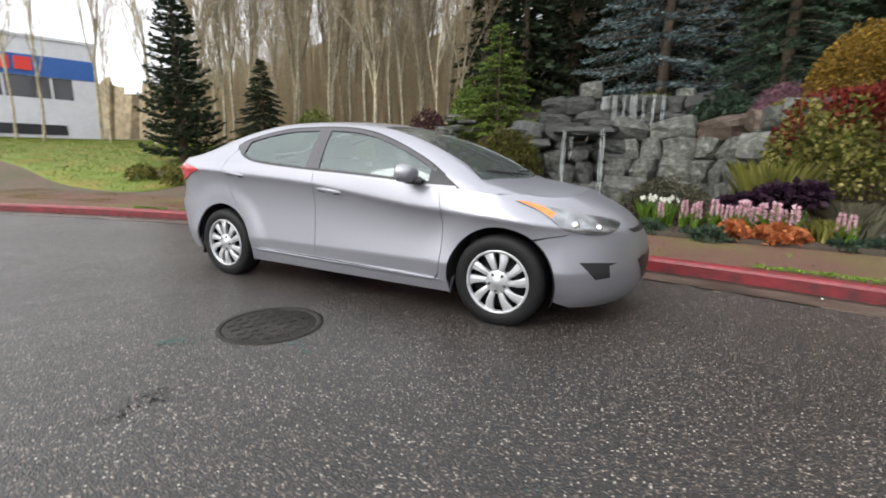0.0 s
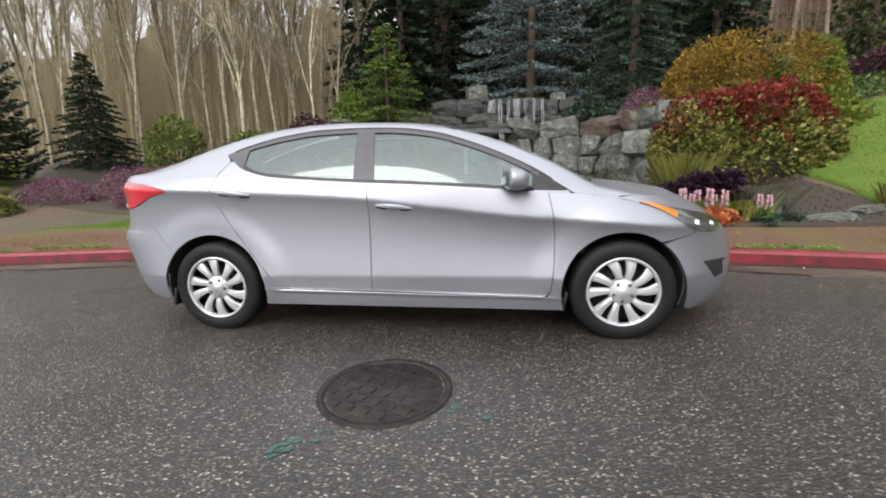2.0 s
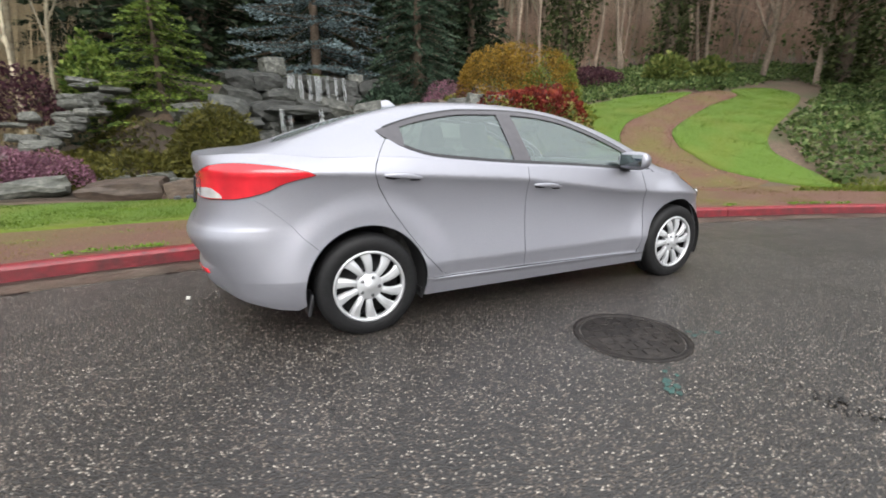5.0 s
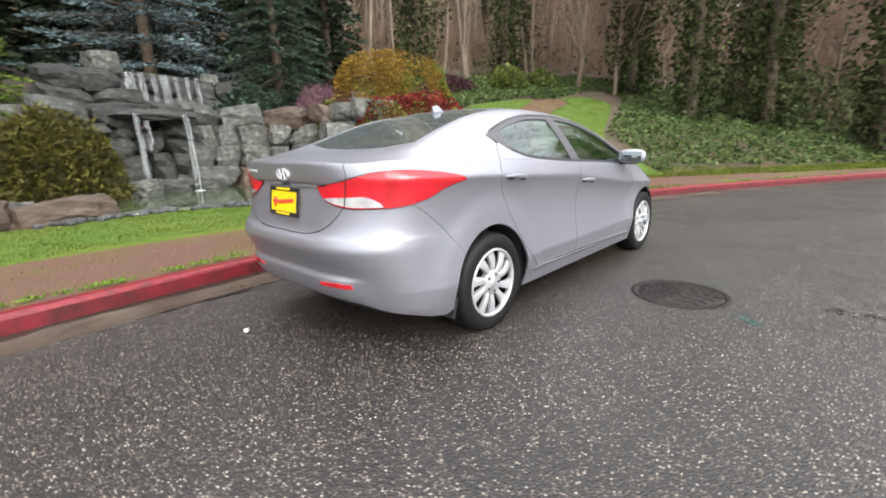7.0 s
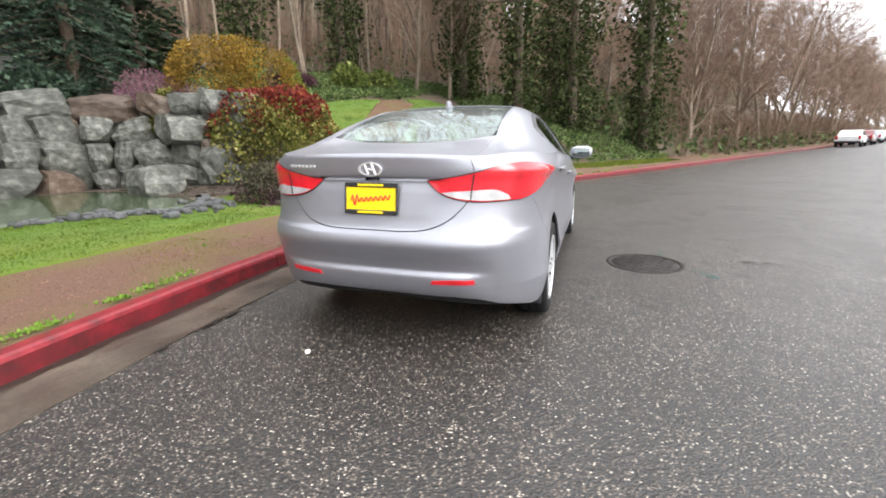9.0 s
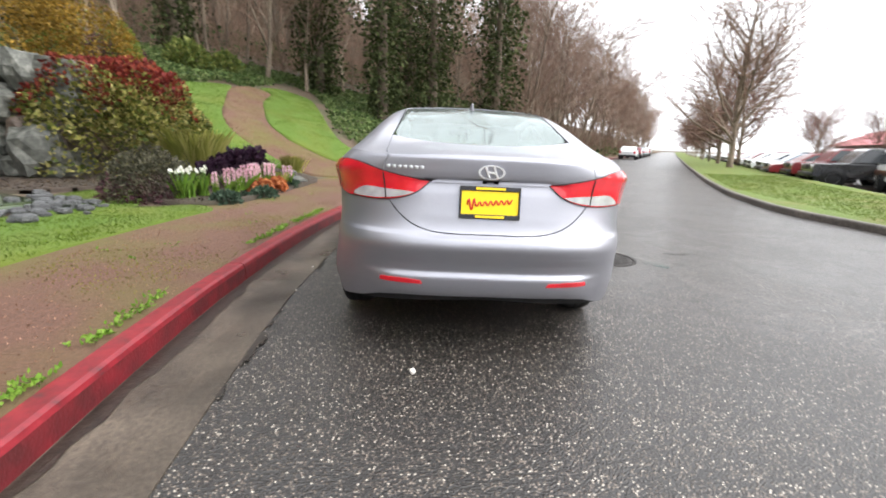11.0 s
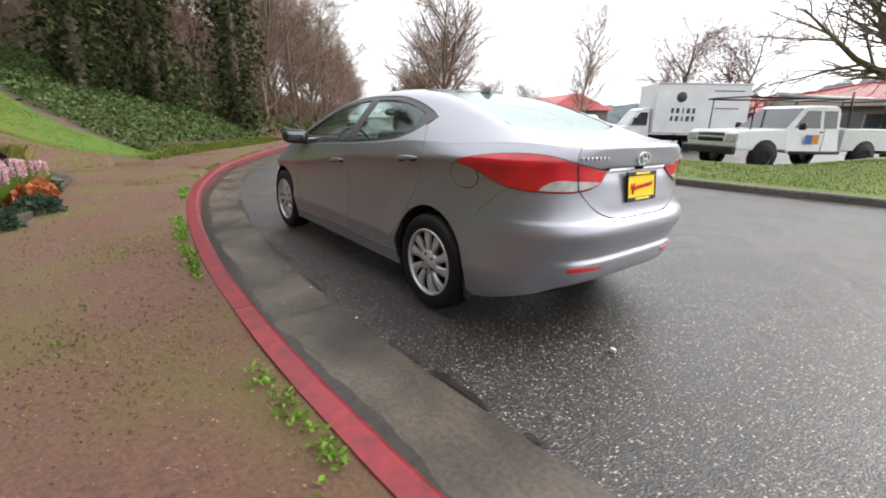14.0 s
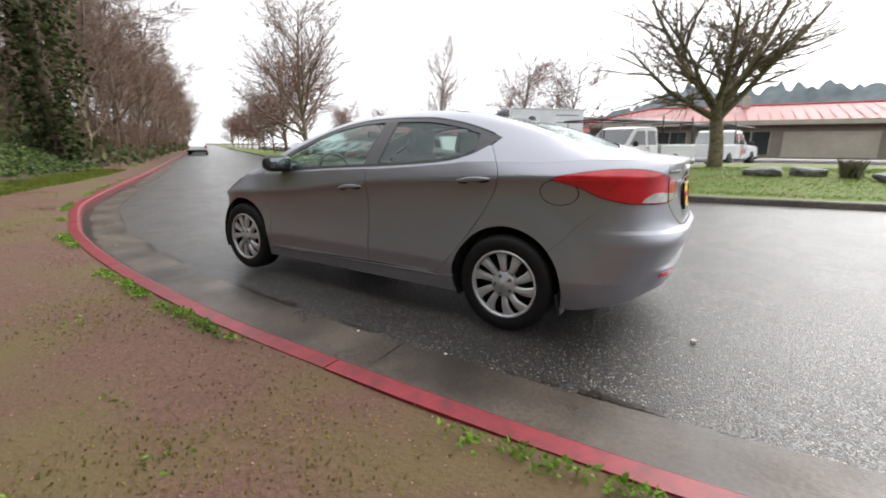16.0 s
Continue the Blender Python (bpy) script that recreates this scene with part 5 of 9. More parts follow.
CAR_POSE = pose(-2.035, 3.585, 0.012, 0.5, 0, -1.75)
the_car = build_car()
for xw in (WHEEL_X, -WHEEL_X):
    for sd in (-1, 1):
        wh = wheel_mesh_parts()
        wh.parent = the_car
        wh.matrix_basis = pose(xw, sd * 0.772, WHEEL_Z, 0, 17 * (2 if xw > 0 else 3) * sd, 0 if sd < 0 else 180)
the_car.matrix_basis = CAR_POSE
# ---------------------------------------------------------------- growing things: tools
RNG = np.random.default_rng(7)


def leaf_mat(name, cols, rough=0.65, trans=0.25, spec=0.2):
    """Foliage: each leaf takes its own colour from a small range; thin leaves let some light through."""
    m, nd, ln, b = node_mat(name)
    g = nd.new("ShaderNodeNewGeometry")
    r = ramp(nd, [(i / max(1, len(cols) - 1), c) for i, c in enumerate(cols)])
    ln.new(g.outputs["Random Per Island"], r.inputs[0])
    tc = nd.new("ShaderNodeTexCoord")
    nz = nd.new("ShaderNodeTexNoise")
    nz.inputs["Scale"].default_value = 1.7
    nz.inputs["Detail"].default_value = 3.0
    ln.new(tc.outputs["Object"], nz.inputs["Vector"])
    mr = nd.new("ShaderNodeMapRange")
    mr.inputs[1].default_value, mr.inputs[2].default_value = 0.3, 0.7
    mr.inputs[3].default_value, mr.inputs[4].default_value = 0.7, 1.3
    ln.new(nz.outputs[0], mr.inputs[0])
    ml = nd.new("ShaderNodeVectorMath")
    ml.operation = "MULTIPLY"
    ln.new(r.outputs[0], ml.inputs[0])
    ln.new(mr.outputs[0], ml.inputs[1])
    ln.new(ml.outputs[0], b.inputs["Base Color"])
    b.inputs["Roughness"].default_value = rough
    b.inputs["Specular IOR Level"].default_value = spec
    if trans:
        out = nd["Material Output"]
        tl = nd.new("ShaderNodeBsdfTranslucent")
        ln.new(ml.outputs[0], tl.inputs[0])
        mx = nd.new("ShaderNodeMixShader")
        mx.inputs[0].default_value = trans
        ln.new(b.outputs[0], mx.inputs[1])
        ln.new(tl.outputs[0], mx.inputs[2])
        ln.new(mx.outputs[0], out.inputs[0])
    return m


M_FIR = leaf_mat("fir_needles", [(0.008, 0.015, 0.008), (0.020, 0.034, 0.016), (0.042, 0.060, 0.028)])
M_YFIR = leaf_mat("golden_conifer_needles", [(0.03, 0.055, 0.010), (0.085, 0.13, 0.022), (0.19, 0.24, 0.05)])
M_BLUE = leaf_mat("blue_spruce_needles", [(0.03, 0.045, 0.045), (0.09, 0.125, 0.13), (0.22, 0.28, 0.29)])
M_HEMLOCK = leaf_mat("hemlock_needles", [(0.018, 0.034, 0.021), (0.040, 0.068, 0.042), (0.075, 0.11, 0.072)])
M_RHODO = leaf_mat("rhododendron_leaves", [(0.04, 0.07, 0.015), (0.11, 0.14, 0.03), (0.22, 0.23, 0.07)])
M_PURPLE = leaf_mat("dark_purple_leaves", [(0.03, 0.012, 0.018), (0.07, 0.025, 0.035), (0.11, 0.06, 0.06)])
M_HEATHER = leaf_mat("pink_heather", [(0.10, 0.042, 0.062), (0.20, 0.092, 0.130), (0.30, 0.165, 0.205)])
M_REDLEAF = leaf_mat("red_shoot_leaves", [(0.06, 0.010, 0.008), (0.15, 0.018, 0.014), (0.22, 0.05, 0.025)])
M_YGLEAF = leaf_mat("yellow_green_leaves", [(0.03, 0.05, 0.009), (0.10, 0.11, 0.02), (0.20, 0.185, 0.045), (0.34, 0.30, 0.12)])
M_ORANGELEAF = leaf_mat("orange_hedge_leaves", [(0.09, 0.062, 0.010), (0.21, 0.13, 0.02), (0.32, 0.19, 0.03)])
M_HEDGEGREEN = leaf_mat("hedge_green_leaves", [(0.06, 0.09, 0.012), (0.13, 0.16, 0.022), (0.21, 0.22, 0.04)])
M_MOSSY = leaf_mat("mossy_weeping_leaves", [(0.035, 0.035, 0.008), (0.075, 0.072, 0.014), (0.12, 0.11, 0.022)])
M_IVY = leaf_mat("ivy_leaves", [(0.018, 0.036, 0.010), (0.045, 0.075, 0.022), (0.085, 0.125, 0.042), (0.16, 0.18, 0.075)])
M_BANKIVY = leaf_mat("bank_ivy_leaves", [(0.026, 0.05, 0.013), (0.06, 0.10, 0.028), (0.11, 0.16, 0.05), (0.19, 0.22, 0.09)])
M_DARKIVY = leaf_mat("dark_tree_ivy", [(0.018, 0.024, 0.010), (0.045, 0.058, 0.022), (0.095, 0.108, 0.045)], 0.9, 0.2, spec=0.08)
M_SHRUB = leaf_mat("grey_green_shrub_leaves", [(0.028, 0.028, 0.016), (0.062, 0.060, 0.036), (0.13, 0.12, 0.08)])
M_BLADE = leaf_mat("grass_blades", [(0.046, 0.090, 0.004), (0.080, 0.132, 0.007), (0.118, 0.168, 0.012)])
M_VERGEBLADE = leaf_mat("verge_blades", [(0.066, 0.110, 0.009), (0.098, 0.150, 0.014), (0.135, 0.172, 0.022)])
M_MOSSBLADE = leaf_mat("mossy_bank_blades", [(0.065, 0.105, 0.012), (0.125, 0.175, 0.022), (0.19, 0.19, 0.03)])
M_WEED = leaf_mat("kerbside_weeds", [(0.075, 0.16, 0.014), (0.14, 0.26, 0.03), (0.21, 0.33, 0.05)])
M_YGRASS = leaf_mat("yellow_ornamental_grass", [(0.14, 0.16, 0.03), (0.28, 0.28, 0.06), (0.40, 0.36, 0.12)])
M_GREYGRASS = leaf_mat("grey_fescue", [(0.16, 0.17, 0.11), (0.27, 0.26, 0.18), (0.36, 0.32, 0.22)])
M_KALE = leaf_mat("black_kale_leaves", [(0.012, 0.006, 0.014), (0.03, 0.012, 0.028), (0.05, 0.025, 0.04)])
M_PINK = leaf_mat("pink_florets", [(0.55, 0.28, 0.36), (0.72, 0.46, 0.52), (0.80, 0.62, 0.66)])
M_WHITEF = leaf_mat("white_petals", [(0.75, 0.75, 0.68), (0.85, 0.84, 0.76)])
M_HEUCHERA = leaf_mat("orange_heuchera_leaves", [(0.22, 0.06, 0.025), (0.42, 0.13, 0.045), (0.55, 0.24, 0.10)])
M_LITTER = leaf_mat("dead_leaves", [(0.10, 0.05, 0.03), (0.20, 0.105, 0.065), (0.36, 0.22, 0.155)])
M_STEM = mat("green_stem", (0.06, 0.12, 0.025), 0.6, var=0.3, scale=30)
M_BARK = mat("grey_brown_bark", (0.20, 0.155, 0.115), 0.85, var=0.45, scale=14, bump=0.5, bscale=30, big=0.3, obrand=0.25)
M_DARKBARK = mat("dark_bark", (0.10, 0.074, 0.053), 0.9, var=0.4, scale=14, bump=0.5, bscale=30, obrand=0.2)
M_PALEBARK = mat("pale_alder_bark", (0.31, 0.27, 0.19), 0.8, var=0.4, scale=7, bump=0.3, bscale=30, big=0.35, bigscale=1.5, obrand=0.25)
M_TWIG = mat("brown_twigs", (0.21, 0.135, 0.098), 0.85, var=0.3, scale=9, obrand=0.25)
M_REDTWIG = mat("reddish_twigs", (0.17, 0.085, 0.065), 0.85, var=0.3, scale=9, obrand=0.2)
M_PALETWIG = mat("tan_twigs", (0.285, 0.225, 0.135), 0.85, var=0.3, scale=9, obrand=0.25)


def unit(a):
    return a / np.maximum(1e-9, np.linalg.norm(a, axis=-1, keepdims=True))


def leaf_mesh(name, pos, way, length, width, material, cup=0.0):
    """Many leaves as kite-shaped faces. All arrays share their first axis."""
    pos, way = np.asarray(pos, float), unit(np.asarray(way, float))
    n = len(pos)
    length, width = np.broadcast_to(length, n)[:, None], np.broadcast_to(width, n)[:, None]
    side = unit(np.cross(way, RNG.normal(size=(n, 3))))
    nor = np.cross(side, way)
    v = np.stack([pos, pos + way * length * 0.45 + side * width + nor * cup * length, pos + way * length, pos + way * length * 0.45 - side * width + nor * cup * length], 1).reshape(-1, 3)
    me = bpy.data.meshes.new(name)
    me.vertices.add(4 * n)
    me.vertices.foreach_set("co", v.ravel())
    me.loops.add(4 * n)
    me.loops.foreach_set("vertex_index", np.arange(4 * n, dtype=np.int32))
    me.polygons.add(n)
    me.polygons.foreach_set("loop_start", np.arange(0, 4 * n, 4, dtype=np.int32))
    me.update()
    me.validate()
    me.materials.append(material)
    return me


def blade_mesh(name, pos, height, lean, width, material):
    """Grass blades: narrow triangles bent over a little."""
    pos = np.asarray(pos, float)
    n = len(pos)
    a = RNG.uniform(0, 2 * np.pi, n)
    out = np.stack([np.cos(a), np.sin(a), 0 * a], 1)
    side = np.stack([-np.sin(a), np.cos(a), 0 * a], 1)
    h = height * RNG.uniform(0.6, 1.3, n)[:, None]
    w = np.broadcast_to(width, n)[:, None]
    ln_ = (lean * RNG.uniform(0.3, 1.4, n))[:, None] * h
    up = np.array([0, 0, 1.0])
    v = np.stack([pos - side * w, pos + side * w, pos + up * h * 0.6 + out * ln_ * 0.35 + side * w * 0.7, pos + up * h + out * ln_, pos + up * h * 0.6 + out * ln_ * 0.35 - side * w * 0.7], 1).reshape(-1, 3)
    me = bpy.data.meshes.new(name)
    me.vertices.add(5 * n)
    me.vertices.foreach_set("co", v.ravel())
    me.loops.add(5 * n)
    me.loops.foreach_set("vertex_index", np.arange(5 * n, dtype=np.int32))
    me.polygons.add(n)
    me.polygons.foreach_set("loop_start", np.arange(0, 5 * n, 5, dtype=np.int32))
    me.update()
    me.validate()
    me.materials.append(material)
    return me


class Tubes:
    """Gathers many tapered round limbs into one mesh."""

    def __init__(self):
        self.v, self.f = [], []

    def add(self, pts, radii, n=5):
        pts = np.asarray(pts, float)
        d = np.gradient(pts, axis=0)
        d = unit(d)
        ref = np.where(np.abs(d[:, 2:3]) > 0.9, [[1.0, 0, 0]], [[0, 0, 1.0]])
        a = unit(np.cross(d, ref))
        b = np.cross(a, d)
        base = len(self.v)
        for p, aa, bb, r in zip(pts, a, b, radii):
            for k in range(n):
                t = 2 * math.pi * k / n
                self.v.append(p + r * (math.cos(t) * aa + math.sin(t) * bb))
        for i in range(len(pts) - 1):
            for k in range(n):
                q = base + i * n
                self.f.append((q + k, q + (k + 1) % n, q + n + (k + 1) % n, q + n + k))

    def mesh(self, name, material):
        return mesh_from(name, self.v, self.f, material, True)


def bare_tree_meshes(h, spread, seed, up=0.6, levels=3, trunk_r=None, fork=0.25, kids=(9, 6, 5), wob=0.06, limb_len=0.55, min_r=0.006):
    """Trunk with main limbs, and a second mesh of twigs."""
    rng = np.random.default_rng(seed)
    main, fine_t = Tubes(), Tubes()
    r0 = trunk_r or h * 0.014

    def limb(p, d, length, r, lev):
        n = 6 if lev == 0 else 4 if lev == 1 else 3
        pts, q, dd = [p], p.copy(), d.copy()
        for i in range(n):
            dd = unit(dd + rng.normal(0, wob * (1 + lev), 3) + np.array([0, 0, 0.06 * up * (lev > 0)]))
            q = q + dd * length / n
            pts.append(q)
        radii = [r * (1 - (0.82 if lev or fork < 0.6 else 0.35) * i / n) for i in range(n + 1)]
        (main if lev < 2 else fine_t).add(pts, radii, 7 if lev == 0 else 4 if lev == 1 else 3)
        if lev >= levels:
            return
        for k in range(kids[lev]):
            u = fork + (1 - fork) * (k + rng.uniform(0.1, 0.9)) / kids[lev]
            if lev > 0:
                u = 0.15 + 0.85 * (k + rng.uniform(0.1, 0.9)) / kids[lev]
            i = min(n - 1, int(u * n))
            pp = pts[i] + (pts[i + 1] - pts[i]) * (u * n - i)
            a = rng.uniform(0, 2 * math.pi)
            out = np.array([math.cos(a), math.sin(a), 0])
            ax = unit(pts[i + 1] - pts[i])
            nd_ = unit(ax * up + unit(out - ax * out.dot(ax)) * (1.0 - 0.35 * up) * spread)
            ll = length * (limb_len if lev == 0 else 0.52) * rng.uniform(0.7, 1.15) * (1 - 0.45 * u * (lev == 0))
            limb(pp, nd_, ll, max(min_r, radii[i] * (0.62 if lev == 0 else 0.5)), lev + 1)

    limb(np.array([0.0, 0, -0.25]), np.array([0.02, 0.03, 1.0]), h, r0, 0)
    return main, fine_t


def bare_tree(h, spread, seed, bark, twigm, label, **k):
    a, b = bare_tree_meshes(h, spread, seed, **k)
    root = tagged(new("bare_tree"), label, "tree")
    obj("trunk", a.mesh("trunk", bark), root)
    if b.v:
        obj("crown", b.mesh("crown", twigm), root)
    return root


def conifer(h, r0, needle, seed, label, z0=0.12, whorl=0.28, arms=8, droop=0.18, size=0.16, power=0.9, name="conifer", bark=M_DARKBARK, dens=1.0, tipup=0.0, zj=0.3):
    rng = np.random.default_rng(seed)
    root = tagged(new(name), label, "conifer")
    tb = Tubes()
    tb.add([(0, 0, -0.3), (0.02, 0, h * 0.5), (0, 0, h * 0.98)], [h * 0.022, h * 0.013, 0.01], 7)
    P, W, L = [], [], []
    z = h * z0
    while z < h * 0.985:
        k = 1 - (z - h * z0) / (h * (1 - z0))
        rr = r0 * k ** power
        n = max(3, int(arms * (0.6 + 0.5 * k)))
        a0 = rng.uniform(0, 6.28)
        for j in range(n):
            a = a0 + 6.283 * j / n + rng.normal(0, 0.15)
            r = rr * rng.uniform(0.68, 1.12) + 0.06
            out = np.array([math.cos(a), math.sin(a), 0])
            side = np.array([-math.sin(a), math.cos(a), 0])
            zz = z + rng.normal(0, whorl * zj)
            m = max(3, int(r / (size * 0.42) * dens))
            us = np.linspace(0.12, 1.0, m)
            spine = out[None] * (us * r)[:, None] + np.array([0, 0, 1.0])[None] * (zz - droop * r * us ** 1.5 + tipup * r * us ** 3)[:, None]
            if r > 0.5:
                tb.add(spine[::max(1, m // 3)], np.linspace(0.022, 0.006, len(spine[::max(1, m // 3)])) * (0.5 + r / 3), 3)
            wid = (np.sin(np.pi * np.clip(us, 0.05, 0.98)) * 0.30 * r + size * 0.5)
            for q, u in enumerate(us):
                for s in (-1, 1):
                    for e in range(2):
                        f = rng.uniform(0.15, 1.0)
                        P.append(spine[q] + side * s * wid[q] * f * 0.75 + np.array([0, 0, -0.08 * wid[q] * f + rng.normal(0, size * 0.12)]))
                        W.append(out * 0.75 + side * s * rng.uniform(0.3, 1.0) + np.array([0, 0, rng.normal(-0.05, 0.25)]))
                        L.append(size * rng.uniform(0.7, 1.35))
        z += whorl * rng.uniform(0.75, 1.25) * (0.55 + 0.6 * k)
    P.append(np.array([0, 0, h * 0.95]))
    W.append(np.array([0, 0, 1.0]))
    L.append(size * 2)
    obj("trunk", tb.mesh("trunk", bark), root)
    L = np.array(L)
    obj("crown", leaf_mesh("crown", P, W, L, L * 0.24, needle), root)
    return root


def bush(rx, ry, rz, n, leaf, size, label, name="bush", seed=1, boxy=1.0, stems=True, width=0.4, shell=0.35, flat=0.0, cat="shrub", lump=0.16, second=None, split=None, outward=0.9):
    """A shrub: stems and a crown of leaves that fills an uneven mound. second: another leaf material, on the leaves that split(x, y, z) picks."""
    rng = np.random.default_rng(seed)
    root = tagged(new(name), label, cat)
    d = unit(rng.normal(size=(n, 3)))
    d[:, 2] = np.abs(d[:, 2]) * (1 - flat) - 0.12 * rng.random(n)
    d = unit(d)
    bumpy = np.array([1 + lump * noise.noise(Vector(v * 2.3) + Vector((0, 0, seed * 3.1))) + lump * 0.6 * noise.noise(Vector(v * 5.5) + Vector((0, 0, seed * 1.7))) for v in d])
    rad = (1 - shell * rng.random(n) ** 1.8) * bumpy
    pos = np.sign(d) * np.abs(d) ** boxy * (rad / np.linalg.norm(np.abs(d) ** boxy, axis=1) ** 0.35)[:, None] * np.array([rx, ry, rz])
    pos[:, 2] += 0.02
    way = d * outward + rng.normal(0, 0.55, (n, 3))
    L = size * rng.uniform(0.6, 1.4, n)
    if stems:
        tb = Tubes()
        for i in range(9):
            a = rng.uniform(0, 6.28)
            e = np.array([math.cos(a) * rx * 0.65, math.sin(a) * ry * 0.65, rz * rng.uniform(0.5, 0.85)])
            tb.add([np.array([math.cos(a) * rx * 0.08, math.sin(a) * ry * 0.08, -0.1]), e * 0.5 + rng.normal(0, 0.03, 3), e], [0.018 + rx * 0.012, 0.014, 0.006], 5)
        obj("stems", tb.mesh("stems", M_DARKBARK), root)
    if second is None:
        obj("crown", leaf_mesh("crown", pos, way, L, L * width, leaf, 0.08), root)
    else:
        pick = np.array([split(*p) for p in pos])
        obj("crown", leaf_mesh("crown", pos[~pick], way[~pick], L[~pick], L[~pick] * width, leaf, 0.08), root)
        obj("new_growth", leaf_mesh("new_growth", pos[pick], way[pick], L[pick], L[pick] * width, second, 0.08), root)
    return root


def at(ob, x, y, dz=0.0, turn=0.0, z=None, s=1.0):
    ob.matrix_basis = pose(x, y, (garden_z(x, y) if z is None else z) + dz, 0, 0, turn) @ Matrix.Scale(s, 4)
    return ob


def stand(ob, x, y, turn=0.0, s=1.0, dz=0.0, z=None):
    """A further copy of a thing, stood on the land."""
    c = copy_thing(ob, pose(0, 0, 0))
    c.matrix_basis = pose(x, y, (garden_z(x, y) if z is None else z) + dz, 0, 0, turn) @ Matrix.Scale(s, 4)
    return c


def inside(poly, x, y):
    r = False
    for (x1, y1), (x2, y2) in zip(poly, poly[1:] + poly[:1]):
        if (y1 > y) != (y2 > y) and x < (x2 - x1) * (y - y1) / (y2 - y1) + x1:
            r = not r
    return r


def scatter(poly, n, seed):
    rng = random.Random(seed)
    x0, x1 = min(p[0] for p in poly), max(p[0] for p in poly)
    y0, y1 = min(p[1] for p in poly), max(p[1] for p in poly)
    out = []
    while len(out) < n:
        x, y = rng.uniform(x0, x1), rng.uniform(y0, y1)
        if inside(poly, x, y):
            out.append((x, y))
    return out


def patch(name, poly, material, label, step=0.25, lift=0.02, edge=0.06):
    """A piece of ground cover laid over the land, its rim turned down into the soil."""
    pts = curve_pts(list(poly) + [poly[0]], 8)[:-1]
    quads = cells(pts, step, step)
    idx, verts, faces = {}, [], []
    for f in quads:
        for k in f:
            if k not in idx:
                idx[k] = len(verts)
                verts.append((k[0], k[1], garden_z(*k) + lift + 0.012 * noise.noise(Vector((k[0] * 2, k[1] * 2, 3)))))
    area = sum(a[0] * b[1] - b[0] * a[1] for a, b in zip(pts, pts[1:] + pts[:1]))
    edges = {}
    for f in quads:
        q = [idx[k] for k in (f if area > 0 else f[::-1])]
        faces.append(q)
        for a, b in zip(q, q[1:] + q[:1]):
            edges[(a, b)] = 1
    low = {}
    for a, b in [e for e in edges if (e[1], e[0]) not in edges]:
        for k in (a, b):
            if k not in low:
                low[k] = len(verts)
                v = verts[k]
                verts.append((v[0], v[1], v[2] - edge))
        faces.append((b, a, low[a], low[b]))
    return tagged(new(name, mesh_from(name, verts, faces, material, True)), label, kind="structure"), pts
# ---------------------------------------------------------------- ground covers
LAWN_FRONT = [(-9.5, 7.0), (-8, 7.15), (-6.2, 7.1), (-4.5, 7.1), (-2.5, 7.0), (-1.2, 6.85), (-0.45, 6.75), (-0.2, 7.2), (-0.5, 7.7), (0.2, 8.0), (1.1, 8.6), (1.2, 9.3), (0.3, 9.4), (-0.4, 8.85),
              (-1.3, 8.5), (-1.75, 9.1), (-2.6, 9.8), (-3.6, 9.75), (-5, 9.7), (-7, 9.4), (-8.6, 8.8)]
lawn_1, lawn_pts = patch("lawn_front", LAWN_FRONT, M_GRASS, "bright green wet lawn before the pond")
HILL_PATH = [(4.5, 6.5), (4.8, 7.3), (5.5, 8.5), (6.1, 9.15), (7.05, 9.65), (9.0, 10.35), (11.2, 11.1), (12.6, 11.5), (13.9, 11.1), (13.4, 10.2), (11.2, 9.8), (9.5, 9.25), (7.4, 8.45), (6.65, 7.75), (6.5, 7.2), (6.4, 6.5), (6.85, 5.6), (5.0, 5.7)]
patch("garden_path", HILL_PATH, M_PATH, "reddish gravel path winding up between the lawns", lift=0.026, edge=0.06)
LAWN_LEFT = [(4.46, 8.98), (4.81, 9.89), (5.64, 10.0), (6.87, 11.25), (7.5, 11.95), (8.6, 12.2), (10.6, 12.3), (12.2, 11.9), (12.6, 11.5), (11.2, 11.1), (9.0, 10.35), (7.05, 9.65), (6.1, 9.15), (5.5, 8.5), (4.8, 7.3), (4.4, 7.4), (4.5, 8.1)]
patch("lawn_beside_bush", LAWN_LEFT, M_GRASS, "green lawn strip between the red bush and the path", lift=0.05)
LAWN_RIGHT = [(6.85, 5.6), (6.4, 6.5), (6.5, 7.2), (6.65, 7.75), (7.4, 8.45), (9.5, 9.25), (11.2, 9.8), (13.4, 10.2), (14.2, 10.9), (15.6, 10.4), (15.1, 9.0), (12.2, 7.9), (9.7, 7.1), (8.5, 6.5), (8.15, 5.8), (8.05, 5.1), (7.7, 4.6), (7.3, 4.8)]
lawn_3, lawn3_pts = patch("lawn_right", LAWN_RIGHT, M_GRASS, "green lawn strip between the path and the ivy", lift=0.05)
BED = [(-0.25, 7.3), (0.1, 6.75), (1.2, 6.5), (2.6, 6.35), (3.7, 6.25), (4.2, 6.6), (4.3, 7.3), (4.3, 8.1), (4.3, 8.9), (4.7, 9.6), (4.4, 10.2), (2.6, 11.6), (1.2, 11.4), (0.2, 10.4), (1.4, 9.2), (1.1, 8.5), (0.1, 7.9)]
patch("flower_bed", BED, M_SOIL, "dark soil of the flower bed", lift=0.06, edge=0.10)
BANK = [(-24, 8.0), (-16, 6.9), (-12.6, 7.0), (-12.2, 8.0), (-13.4, 9.6), (-16, 12), (-20, 16), (-30, 20), (-42, 14), (-34, 6)]
patch("lawn_bank", BANK, M_BANK, "sloping mossy lawn bank beside the road", step=0.6)
